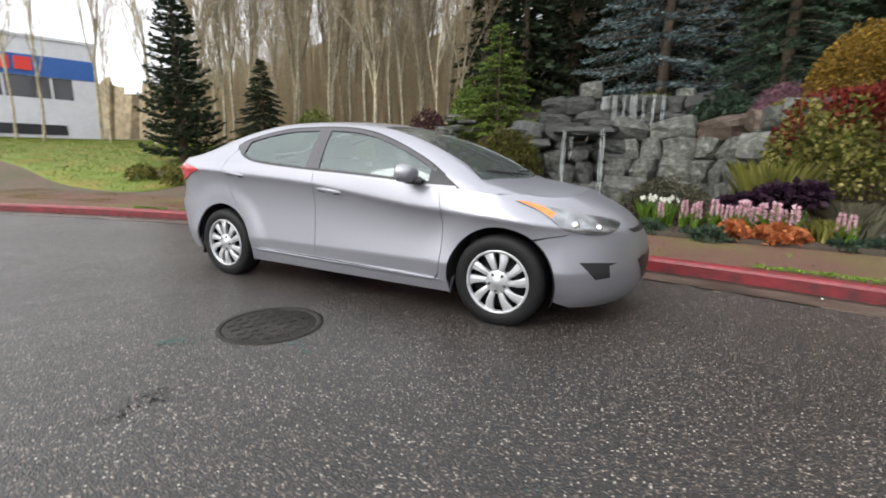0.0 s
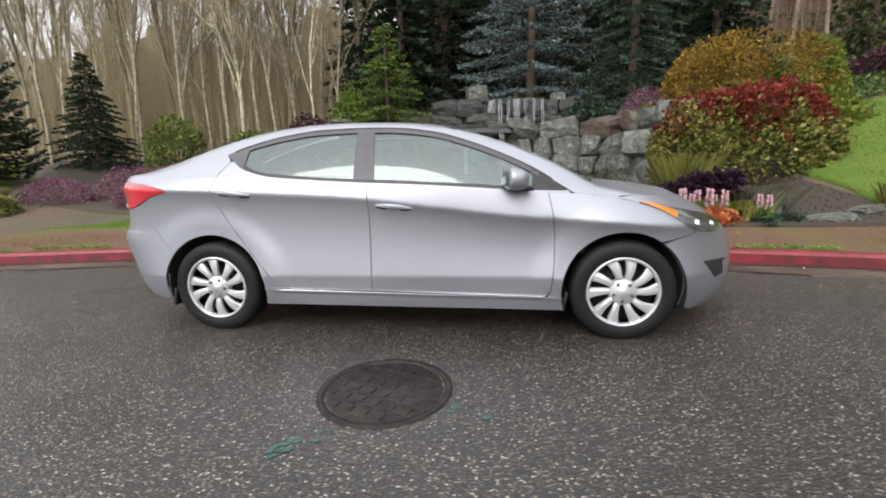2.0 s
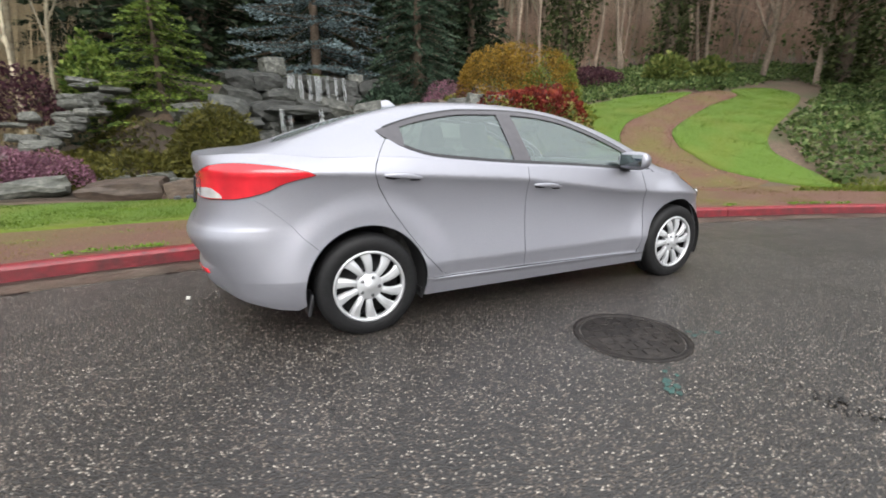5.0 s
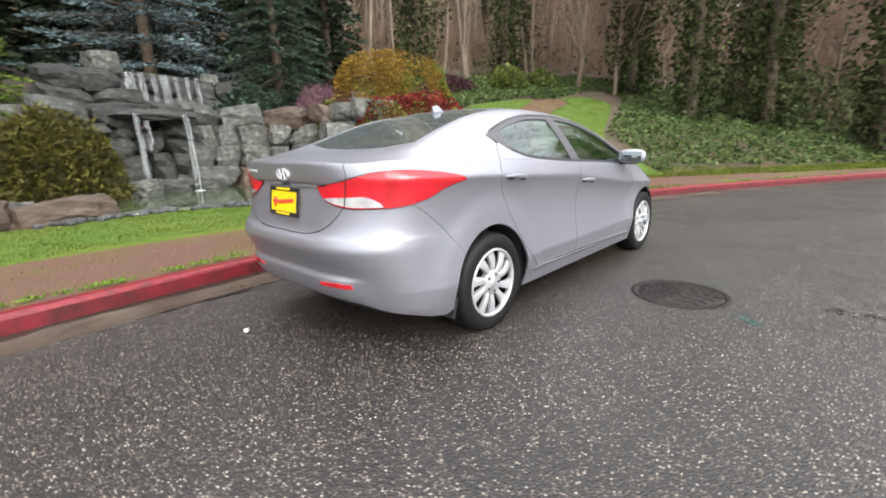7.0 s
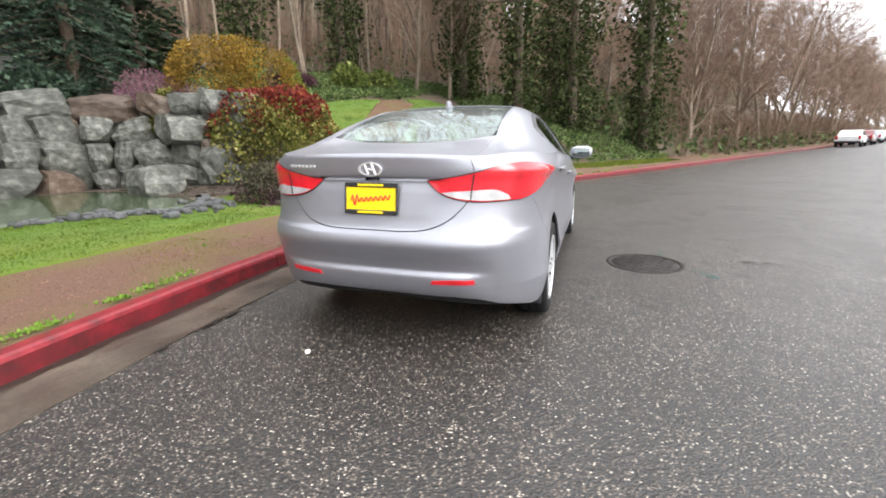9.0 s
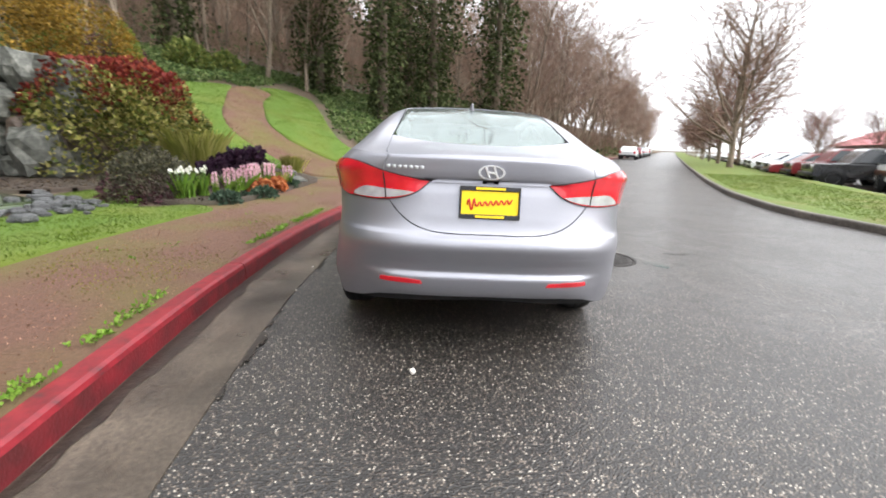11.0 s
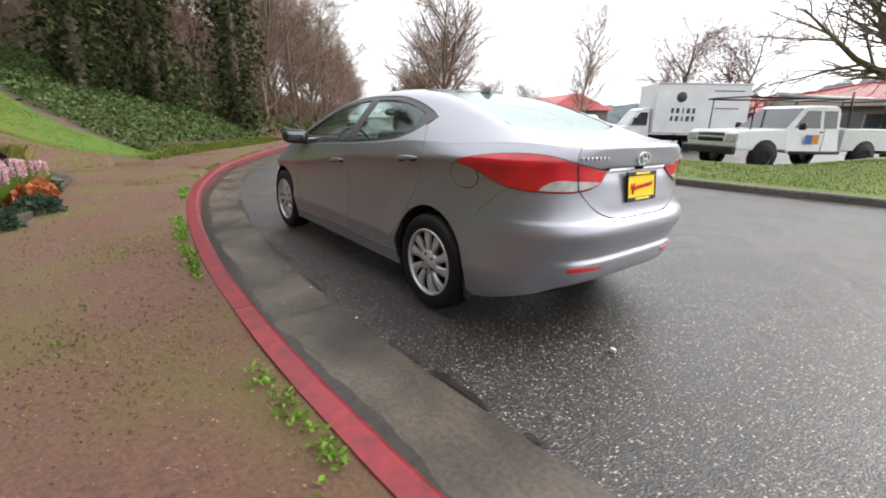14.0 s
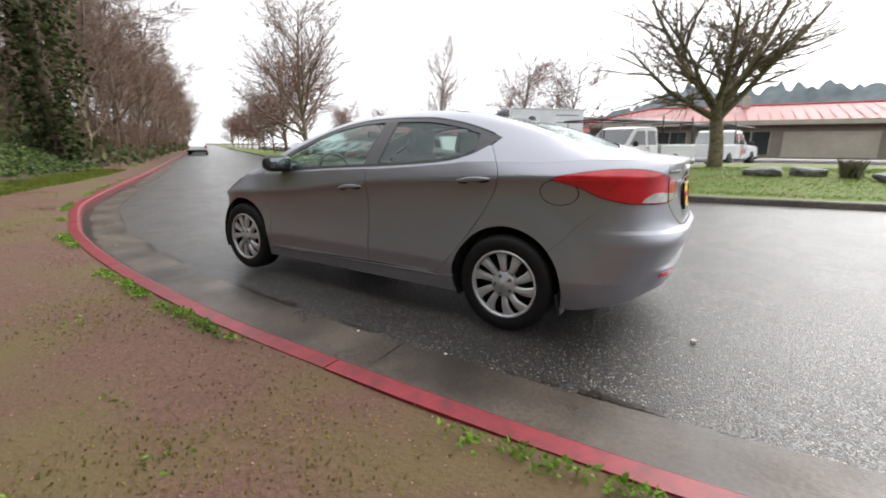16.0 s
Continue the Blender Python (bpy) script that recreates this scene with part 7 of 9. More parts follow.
at(bush(1.1, 0.9, 0.95, 6500, M_HEATHER, 0.05, "spreading mound of faded purple heath behind the wall", "heath", 16, width=0.25), 3.35, 13.9, z=2.2)
at(bush(1.9, 0.9, 0.75, 5000, M_PURPLE, 0.09, "dark low spreading shrub above the lawn", "shrub", 17), 10.9, 14.9, dz=-0.1)
at(bush(1.15, 0.9, 1.1, 1700, M_RHODO, 0.20, "large-leaved yellow-green rhododendron above the lawn", "rhododendron", 18, width=0.28), 14.3, 13.9, dz=-0.1)
at(bush(0.9, 0.8, 0.9, 1000, M_RHODO, 0.20, "large-leaved yellow-green rhododendron above the lawn", "rhododendron", 19, width=0.28), 16.3, 13.2, dz=-0.1)
# heather mounds by the left lawn
for i, (x, y, rx, rz) in enumerate(((-9.6, 10.6, 1.05, 0.85), (-8.5, 10.4, 0.95, 0.95), (-10.9, 10.9, 1.1, 0.85), (-12.4, 10.0, 0.8, 0.6), (-7.6, 10.7, 0.9, 0.75), (-10.0, 9.9, 0.7, 0.55), (-6.9, 11.2, 0.7, 0.65))):
    at(bush(rx, rx * 0.8, rz, 3600, M_HEATHER, 0.055, "rounded mound of pink-purple heather", "heather", 60 + i, width=0.25, lump=0.14, stems=False), x, y)
for i, (x, y) in enumerate(((-13.3, 8.9), (-12.6, 8.6), (-14.0, 8.4))):
    at(bush(0.5, 0.45, 0.4, 1400, M_YGLEAF, 0.07, "low yellow-green ground shrub", "shrub", 70 + i), x, y)
# small grey-green shrub at the bed
# leaves towards its bottom take the dark purple material
at(bush(0.72, 0.6, 0.72, 5200, M_SHRUB, 0.05, "twiggy dome of a grey-green shrub", "daphne_shrub", 80, second=M_PURPLE, split=lambda x, y, z: z + 0.2 * math.sin(9 * x + 7 * y) < 0.2, width=0.3), 0.42, 8.0)


def tuft(n, h, lean, spread, material, label, name, seed, width=0.008):
    rg = np.random.default_rng(seed)
    pos = np.stack([rg.normal(0, spread, n), rg.normal(0, spread, n), np.zeros(n)], 1)
    root = tagged(new(name, None), label, "grass")
    obj("blade_clump", blade_mesh("blade_clump", pos, h, lean, width, material), root)
    return root


at(tuft(800, 0.85, 0.42, 0.08, M_YGRASS, "tall clump of yellow ornamental grass", "ornamental_grass", 1, 0.006), 1.85, 8.0)
at(tuft(1100, 0.42, 0.6, 0.10, M_GREYGRASS, "grey-green tuft of fescue grass", "fescue", 2, 0.005), 2.66, 7.42)
at(tuft(500, 0.34, 0.5, 0.07, M_YGRASS, "small yellow-green grass tuft by the boulder", "ornamental_grass", 3), 4.4, 7.0)
at(tuft(400, 0.28, 0.5, 0.06, M_YGRASS, "small yellow-green grass tuft by the boulder", "ornamental_grass", 4), 2.2, 6.75)
for i, (x, y) in enumerate(((-12.9, 8.6), (-13.6, 9.4))):
    at(tuft(420, 0.30, 0.7, 0.10, M_GREYGRASS, "straw-coloured grass clump on the bank", "ornamental_grass", 5 + i, 0.01), x, y)


def kale(seed):
    rg = np.random.default_rng(seed)
    root = tagged(new("ornamental_kale"), "tall frilly black-purple ornamental kale", "plant")
    part("stalk", tube_bm([(0, 0, -0.05), (0.01, 0, 0.3), (0, 0.01, 0.48)], [0.02, 0.016, 0.01], 6), M_STEM, root)
    n = 300
    d = unit(rg.normal(size=(n, 3)) * [1, 1, 0.6] + [0, 0, 0.25])
    pos = d * rg.uniform(0.03, 0.17, n)[:, None] + [0, 0, 0.46]
    obj("foliage", leaf_mesh("leaves", pos, d + rg.normal(0, 0.4, (n, 3)), rg.uniform(0.06, 0.13, n), rg.uniform(0.03, 0.055, n), M_KALE, 0.15), root)
    return root


k0 = kale(1)
at(k0, 1.75, 7.25, dz=0.12)
tagged(k0, group="kale in the bed")
for x, y, s, t in ((2.02, 7.05, 1.1, 40), (1.43, 7.47, 0.8, 80), (1.62, 7.4, 0.9, 130), (1.9, 7.3, 0.95, 200), (1.25, 7.6, 0.7, 260)):
    stand(k0, x, y, t, s, 0.1)


def hyacinth(seed):
    rg = np.random.default_rng(seed)
    root = tagged(new("hyacinth"), "upright pink hyacinth flower spike", "flower", "pink hyacinths")
    part("stem", tube_bm([(0, 0, -0.03), (0, 0, 0.34)], 0.008, 6), M_STEM, root)
    n = 170
    a, z = rg.uniform(0, 6.28, n), rg.uniform(0.12, 0.38, n)
    r = 0.045 * (1 - 0.5 * ((z - 0.12) / 0.26) ** 2)
    d = np.stack([np.cos(a), np.sin(a), rg.normal(0.2, 0.3, n)], 1)
    pos = np.stack([np.cos(a) * r * 0.5, np.sin(a) * r * 0.5, z], 1)
    obj("floret_spike", leaf_mesh("floret_spike", pos, d, rg.uniform(0.03, 0.045, n), rg.uniform(0.009, 0.013, n), M_PINK, 0.1), root)
    obj("foliage", blade_mesh("leaves", rg.normal(0, 0.02, (12, 3)) * [1, 1, 0], 0.22, 0.7, 0.012, M_WEED), root)
    return root


h0 = hyacinth(3)
at(h0, 0.66, 7.0, dz=0.1)
hr = random.Random(4)
for u, v in ((0.0, 0.0), (0.22, -0.04), (0.25, 0.08), (0.34, 0.0), (0.38, 0.10), (0.42, -0.06), (0.46, 0.06), (0.5, 0.0), (0.53, 0.12), (0.57, 0.02), (0.62, 0.10), (0.68, 0.0), (0.73, 0.08), (0.78, 0.02), (1.0, 0.03), (1.04, -0.03)):
    stand(h0, 0.36 + 1.9 * u, 7.05 - 0.52 * u + v, hr.uniform(0, 360), hr.uniform(0.85, 1.15), 0.1)


def daffodil(seed):
    rg = np.random.default_rng(seed)
    root = tagged(new("daffodil_clump"), "clump of white daffodils with green strap leaves", "flower", "white daffodils")
    obj("foliage", blade_mesh("leaves", rg.normal(0, 0.035, (40, 3)) * [1, 1, 0], 0.32, 0.35, 0.010, M_WEED), root)
    for i in range(5):
        x, y, z = rg.normal(0, 0.07), rg.normal(0, 0.07), rg.uniform(0.34, 0.44)
        part("stem", tube_bm([(x * 0.3, y * 0.3, 0), (x, y, z)], 0.005, 5), M_STEM, root)
        a = np.linspace(0, 6.28, 13)[:-1]
        d = np.stack([np.cos(a) * 0.8 - 0.3, np.sin(a) * 0.4 - 0.5, np.sin(a)], 1)
        obj("flower_head", leaf_mesh("flower_head", np.tile([x, y, z], (12, 1)), d, 0.048, 0.018, M_WHITEF), root)
    return root


d0 = daffodil(2)
at(d0, 0.32, 7.4, dz=0.05)
for x, y, t in ((0.48, 7.3, 60), (0.15, 7.45, 140)):
    stand(d0, x, y, t, 1.0, 0.05)
hu = bush(0.19, 0.17, 0.17, 420, M_HEUCHERA, 0.07, "low mound of orange-red heuchera leaves", "heuchera", 90, stems=False, width=0.5, cat="plant")
at(hu, 1.67, 6.57, dz=0.05)
tagged(hu, group="heucheras")
for x, y, s in ((1.22, 6.66, 1.0), (1.86, 6.6, 0.8), (1.5, 6.72, 0.7)):
    stand(hu, x, y, 50 * x, s, 0.05)
gc = bush(0.22, 0.2, 0.13, 420, M_HEMLOCK, 0.06, "low green ground plant in the bed", "ground_plant", 91, stems=False, width=0.4, cat="plant")
at(gc, 0.95, 6.55)
tagged(gc, group="ground plants")
for x, y, s in ((0.2, 6.85, 1.0), (2.35, 6.55, 0.9), (2.7, 6.6, 0.9), (0.7, 6.75, 0.6)):
    stand(gc, x, y, 90 * x, s)

# moss and low growth over the bank left of the pond
pts = scatter([(-8.8, 11.3), (-6.6, 10.6), (-5.0, 10.8), (-4.6, 12.6), (-4.7, 14.2), (-6.0, 15.8), (-8.4, 15.2)], 9000, 24)
n = len(pts)
tagged(new("bank_moss", leaf_mesh("bank_moss", [(x, y, garden_z(x, y) + 0.05) for x, y in pts], RNG.normal(size=(n, 3)) * [1, 1, 0.4] + [0, -0.2, 0.3], RNG.uniform(0.06, 0.15, n), RNG.uniform(0.02, 0.05, n), M_MOSSY, 0.1)),
       "brown-green moss and low growth on the bank beside the pond", "moss", kind="stuff")

# timber bench beside the hedge mound
M_BENCH = mat("dark_weathered_timber", (0.055, 0.032, 0.022), 0.7, var=0.35, scale=20, bump=0.3, bscale=50)
bench = tagged(new("garden_bench"), "dark weathered timber bench beside the hedge mound", "bench")
for i in range(4):
    part("seat_slat", box_bm(1.5, 0.10, 0.035, 0.006, 1, pose(0, -0.18 + 0.12 * i, 0.44)), M_BENCH, bench, smooth=False)
for i in range(3):
    part("back_slat", box_bm(1.5, 0.03, 0.09, 0.006, 1, pose(0, 0.27 + 0.03 * i, 0.60 + 0.13 * i, -12)), M_BENCH, bench, smooth=False)
for sx in (-0.68, 0.68):
    part("leg", box_bm(0.07, 0.07, 0.44, 0.006, 1, pose(sx, -0.17, 0.21)), M_BENCH, bench, smooth=False)
    part("leg", box_bm(0.07, 0.07, 0.95, 0.006, 1, pose(sx, 0.30, 0.45, -6)), M_BENCH, bench, smooth=False)
    part("armrest", box_bm(0.07, 0.50, 0.04, 0.006, 1, pose(sx, 0.05, 0.64)), M_BENCH, bench, smooth=False)
bench.matrix_basis = pose(4.15, 13.7, garden_z(4.15, 13.7) - 0.02, 0, 0, 25)

# ivy bank on the right
IVY = [(7.8, 4.4), (8.1, 5.2), (9.6, 6.9), (11.3, 7.4), (14.6, 8.2), (17.2, 9.2), (18.5, 10.8), (16, 11.6), (12.6, 10.6), (13.4, 12.6), (12.5, 13.8), (15.5, 16.5), (22, 14), (26, 6), (20, -0.5), (16.5, -1.2), (13.5, 1.2), (10.5, 3.4), (8.6, 4.8)]
pts = [p for p in scatter(IVY, 34000, 21) + scatter([(6.4, 12.0), (9.0, 12.4), (12.4, 12.1), (14.2, 11.1), (17, 11.0), (19, 16.5), (7, 18.5)], 16000, 23) if not inside(LAWN_RIGHT, *p) and not inside(LAWN_LEFT, *p) and not inside(HILL_PATH, *p)]
n = len(pts)
ivz = np.array([garden_z(x, y) + 0.05 + 0.22 * max(0, noise.noise(Vector((x * 0.8, y * 0.8, 4)))) for x, y in pts])
tagged(new("ivy_bank", leaf_mesh("ivy_bank", np.stack([[p[0] for p in pts], [p[1] for p in pts], ivz + RNG.uniform(-0.04, 0.10, n)], 1), RNG.normal(size=(n, 3)) * [1, 1, 0.5] + [-0.3, -0.4, 0.3],
                                RNG.uniform(0.08, 0.17, n), RNG.uniform(0.03, 0.065, n), M_BANKIVY, 0.1)), "glossy mid-green ivy covering the bank", "ivy", kind="stuff")
pts = scatter([(6.3, 4.9), (8.2, 3.6), (10.5, 1.8), (13, 0), (15.5, -1.6), (16.4, -0.9), (13.3, 1.3), (10.3, 3.5), (8.2, 5.2)], 9000, 22)
tagged(new("verge_tufts", blade_mesh("verge_tufts", [(x, y, garden_z(x, y)) for x, y in pts], 0.05, 0.8, 0.01, M_MOSSBLADE)), "rough grass between the kerb and the ivy", "grass", kind="stuff")

# ---------------------------------------------------------------- woods
pale = [bare_tree(h, 0.55, 100 + i, M_PALEBARK, M_PALETWIG, "tall bare alder with a pale slender trunk", up=1.1, kids=(12, 6, 5), fork=0.25, min_r=0.009, trunk_r=0.07 + 0.008 * i, wob=0.06) for i, h in enumerate((11, 12.5, 13.5, 10, 14.5))]
grey = [bare_tree(h, 0.5, 140 + i, M_BARK, M_TWIG, "slender grey-barked tree in the dim wood", up=1.1, kids=(10, 6, 5), fork=0.3, min_r=0.009, trunk_r=0.08 + 0.012 * i, wob=0.05) for i, h in enumerate((11, 13, 14.5))]
for root, (x, y) in zip(grey, ((14.5, 16.5), (18.5, 15.2), (10.5, 20))):
    root.matrix_basis = pose(x, y, garden_z(x, y) - 0.1)
    tagged(root, group="grey wood trees")
brown = [bare_tree(h, 0.85, 200 + i, M_BARK, M_TWIG, "bare brown roadside tree with dense twigs", up=0.75, kids=(14, 10, 8), fork=0.10, trunk_r=0.12, wob=0.08, min_r=0.011) for i, h in enumerate((8.5, 9.5, 10.5))]
for root, (x, y) in zip(pale, ((-14, 19), (-19, 18), (-24, 17.5), (-11, 21), (-9, 24))):
    at(root, x, y)
    tagged(root, group="bare alders")
wr = random.Random(77)
spots = []


def wood(protos, n, poly, s0=0.8, s1=1.25, gap=1.0):
    made = 0
    tries = 0
    while made < n and tries < n * 30:
        tries += 1
        x, y = scatter(poly, 1, wr.random())[0]
        if all((x - a) ** 2 + (y - b) ** 2 > gap * gap for a, b in spots):
            spots.append((x, y))
            stand(wr.choice(protos), x, y, wr.uniform(0, 360), wr.uniform(s0, s1), -0.1)
            made += 1


wood(pale, 5, [(-34, 12.0), (-27, 13.5), (-24, 15.5), (-30, 17)], gap=2.5)
wood(pale, 34, [(-22, 15.5), (-19, 14.5), (-13, 17), (-7.5, 19.5), (-7, 23), (-20, 22), (-25, 20)], gap=1.3)
wood(pale, 62, [(-36, 24), (-20, 22), (-8, 23), (-7, 44), (-30, 46), (-42, 38)], 0.9, 1.3, 1.2)
wood(grey + grey + pale[:1], 44, [(4, 25), (9, 19.5), (13, 17), (19, 14.5), (25, 11.5), (27, 20), (16, 26), (6, 30)], 0.7, 1.15, 0.9)
wood(grey + grey + pale[:1], 60, [(12, 15.5), (17, 14), (23, 11.5), (30, 7), (45, 0), (60, 8), (50, 40), (8, 42), (7, 27)], 0.8, 1.3, 1.3)
for root, (x, y) in zip(brown, ((22.5, -3.2), (26, -5), (20.5, 3))):
    at(root, x, y)
    tagged(root, group="roadside trees")
for i in range(26):
    x = 24 + 3.6 * i * (1 + 0.02 * i)
    stand(wr.choice(brown), x, KERB(x) + wr.uniform(2.6, 4.2), wr.uniform(0, 360), wr.uniform(1.1, 1.45))
    stand(wr.choice(brown), x + 1.5, KERB(x) + wr.uniform(7, 12), wr.uniform(0, 360), wr.uniform(1.2, 1.6))
wood(brown, 30, [(14, 8.5), (20, 5), (24, 1), (40, -8), (60, -12), (60, 10), (30, 24), (14, 20)], 0.7, 1.1, 1.3)


def ivy_tree(h, r, seed):
    rg = np.random.default_rng(seed)
    root = tagged(new("ivy_clad_tree"), "tree trunk thickly clad in dark ivy", "tree", "ivy-clad trunks")
    tb = Tubes()
    tb.add([(0, 0, -0.4), (0.05, 0.05, h * 0.5), (-0.1, 0.1, h)], [0.28, 0.2, 0.06], 8)
    for i in range(16):
        a, z = rg.uniform(0, 6.28), rg.uniform(h * 0.25, h)
        L = rg.uniform(0.9, 2.6)
        e = np.array([math.cos(a) * L, math.sin(a) * L, rg.uniform(0.0, 0.9)])
        tb.add([(0, 0, z), (e[0] * 0.5, e[1] * 0.5, z + e[2] * 0.3), (e[0], e[1], z + e[2])], [0.05, 0.03, 0.01], 4)
    obj("trunk", tb.mesh("trunk", M_DARKBARK), root)
    n = 4000
    a, z = rg.uniform(0, 6.28, n), rg.uniform(0.0, h, n)
    k = np.array([1 + 0.85 * noise.noise(Vector((math.cos(q) * 1.1, math.sin(q) * 1.1, w * 0.45 + seed))) + 0.45 * noise.noise(Vector((math.cos(q) * 3, math.sin(q) * 3, w * 1.8 + seed))) for q, w in zip(a, z)])
    rad = r * k * (0.75 + 0.35 * np.sin(np.clip(z / h, 0, 1) * 2.8)) * rg.uniform(0.3, 1.25, n)
    pos = np.stack([np.cos(a) * rad, np.sin(a) * rad, z], 1)
    way = np.stack([np.cos(a), np.sin(a), rg.normal(-0.4, 0.4, n)], 1) + rg.normal(0, 0.5, (n, 3))
    obj("ivy", leaf_mesh("ivy", pos, way, rg.uniform(0.12, 0.26, n), rg.uniform(0.05, 0.11, n), M_DARKIVY, 0.1), root)
    return root


iv = [ivy_tree(9.5, 0.85, 1), ivy_tree(11, 0.75, 2), ivy_tree(8.5, 1.0, 3)]
at(iv[0], 17.3, -0.15)
at(iv[1], 14.9, 5.6)
at(iv[2], 18.6, 9.2, dz=-0.1)
for x, y, k, s in ((16.4, 3.2, 2, 0.95), (23, 4.5, 2, 1.05), (16.5, 15.5, 1, 1.0), (12.5, 18.5, 2, 1.0), (25, 11, 1, 1.1), (21, 17.5, 0, 1.1)):
    stand(iv[k], x, y, 77 * k + 13 * x, s, -0.1)

# undergrowth: upright brush and bramble filling the woods behind
BR = [((-30, 19), (-20, 17), (-9, 20), (-7, 24), (-8, 44), (-40, 46), (-44, 36)), ((8, 27), (12, 17.5), (17, 15), (23, 11.5), (28, 6), (40, -1), (70, -14), (80, 10), (50, 40), (10, 42))]
for k, (poly, m, nn, lab) in enumerate(((list(BR[0]), M_PALETWIG, 20000, "tan upright brush filling the left wood"), (list(BR[1]), M_TWIG, 17000, "brown brush and bramble filling the right wood"))):
    P = scatter(poly, nn, 300 + k)
    tb = Tubes()
    rg = np.random.default_rng(k + 5)
    for x, y in P:
        h = rg.uniform(1.2, 6.0 if k == 0 else 4.2) * (1.8 if k == 0 and rg.random() < 0.35 else 1.0)
        z = garden_z(x, y)
        l = rg.normal(0, 0.2 * h, 2)
        tb.add([(x, y, z - 0.1), (x + l[0] * 0.4, y + l[1] * 0.4, z + h * 0.55), (x + l[0], y + l[1], z + h)], [0.006 + 0.0022 * h, 0.006, 0.003], 3)
    tagged(new("undergrowth", tb.mesh("undergrowth", m)), lab, "brush", kind="stuff")
P = scatter(list(BR[1]), 14000, 400) + scatter([(18, 1.5), (24, -2), (34, -8), (38, 0), (26, 8), (20, 5)], 5000, 401)
n = len(P)
gz_ = np.array([garden_z(x, y) for x, y in P])
tagged(new("undergrowth_leaves", leaf_mesh("undergrowth_leaves", np.stack([[p[0] for p in P], [p[1] for p in P], gz_ + RNG.uniform(0, 1.4, n) ** 1.5], 1), RNG.normal(size=(n, 3)), RNG.uniform(0.14, 0.34, n), RNG.uniform(0.05, 0.12, n), M_IVY, 0.1)),
       "dark evergreen undergrowth of the right wood", "undergrowth", kind="stuff")

# roadside scrub under the brown trees
P = []
x = 17.0
sr = random.Random(5)
while x < 95:
    for _ in range(int(60)):
        xx = x + sr.uniform(0, 1.5)
        P.append((xx, KERB(xx) + sr.uniform(1.2, 9.0)))
    x += 1.5
tb = Tubes()
rg = np.random.default_rng(8)
for x, y in P:
    h = rg.uniform(0.6, 3.0)
    z = garden_z(x, y)
    l = rg.normal(0, 0.35 * h, 2)
    tb.add([(x, y, z - 0.1), (x + l[0] * 0.4, y + l[1] * 0.4, z + h * 0.6), (x + l[0], y + l[1], z + h)], [0.014, 0.012, 0.008], 3)
tagged(new("roadside_scrub", tb.mesh("roadside_scrub", M_TWIG)), "brown leafless scrub along the road", "brush", kind="stuff")
n = len(P)
pz = np.array([garden_z(x, y) for x, y in P])
tagged(new("roadside_growth", leaf_mesh("roadside_growth", np.stack([[p[0] for p in P], [p[1] for p in P], pz + RNG.uniform(0, 0.8, n)], 1), RNG.normal(size=(n, 3)), RNG.uniform(0.25, 0.6, n), RNG.uniform(0.08, 0.2, n), M_IVY, 0.1)),
       "low green growth along the road", "undergrowth", kind="stuff")

# the wood goes on behind: two ragged curtains of far trees
M_WOODFAR = mat("far_brown_wood", (0.075, 0.062, 0.04), 0.95, var=0.45, scale=0.9, big=0.35, bigscale=0.12, detail=8)
M_WOODFARL = mat("far_tan_wood", (0.235, 0.19, 0.12), 0.95, var=0.35, scale=0.9, big=0.3, bigscale=0.12, detail=8)


def far_wood(name, pts, h, m, label, seed):
    run = curve_pts(pts, 30)
    tb_v, tb_f = [], []
    rg = random.Random(seed)
    for i, (x, y) in enumerate(run):
        z0 = garden_z(x, y) - 1.0
        hh = h * (0.78 + 0.35 * noise.noise(Vector((i * 0.13, seed, 0))) + rg.uniform(0, 0.10))
        ox, oy = rg.gauss(0, 0.5), rg.gauss(0, 0.5)
        for k in range(5):
            f = k / 4
            tb_v.append((x + ox * (1 + f), y + oy + 1.2 * f, z0 + hh * f))
    for i in range(len(run) - 1):
        for k in range(4):
            q = i * 5 + k
            tb_f.append((q, q + 5, q + 6, q + 1))
    return tagged(new(name, mesh_from(name, tb_v, tb_f, m)), label, kind="structure")


far_wood("backdrop_wood_left", [(-150, 62), (-118, 60), (-90, 62), (-70, 58), (-54, 52), (-38, 46), (-26, 47), (-14, 46), (-4, 44)], 15, M_WOODFARL, "hazy tan wall of leafless wood on the hill", 2)
far_wood("backdrop_wood_right", [(-8, 40), (6, 43), (22, 42), (40, 36), (58, 22), (80, 0), (110, -22), (150, -48)], 15, M_WOODFAR, "dim brown wall of wood on the hill", 5)
# ---------------------------------------------------------------- across the road
M_WHITEP = mat("white_vehicle_paint", (0.72, 0.73, 0.74), 0.3, var=0.05, scale=8, coat=0.6)
M_BLACKP = mat("black_vehicle_paint", (0.02, 0.02, 0.022), 0.25, coat=0.7, var=0.1, scale=8)
M_REDP = mat("dark_red_vehicle_paint", (0.16, 0.012, 0.015), 0.3, coat=0.7, var=0.1, scale=8)
M_GREYP = mat("grey_blue_vehicle_paint", (0.30, 0.34, 0.40), 0.3, coat=0.7, var=0.1, scale=8)
M_VGLASS = mat("dark_vehicle_glass", (0.03, 0.035, 0.04), 0.06, coat=0.5)
M_ALLOY = mat("steel_wheel", (0.45, 0.46, 0.47), 0.35, metal=0.7, var=0.15, scale=20)
M_BOX = mat("white_box_body", (0.70, 0.71, 0.72), 0.4, var=0.05, scale=3, big=0.06)
M_INK = mat("dark_sign_ink", (0.05, 0.055, 0.07), 0.5)
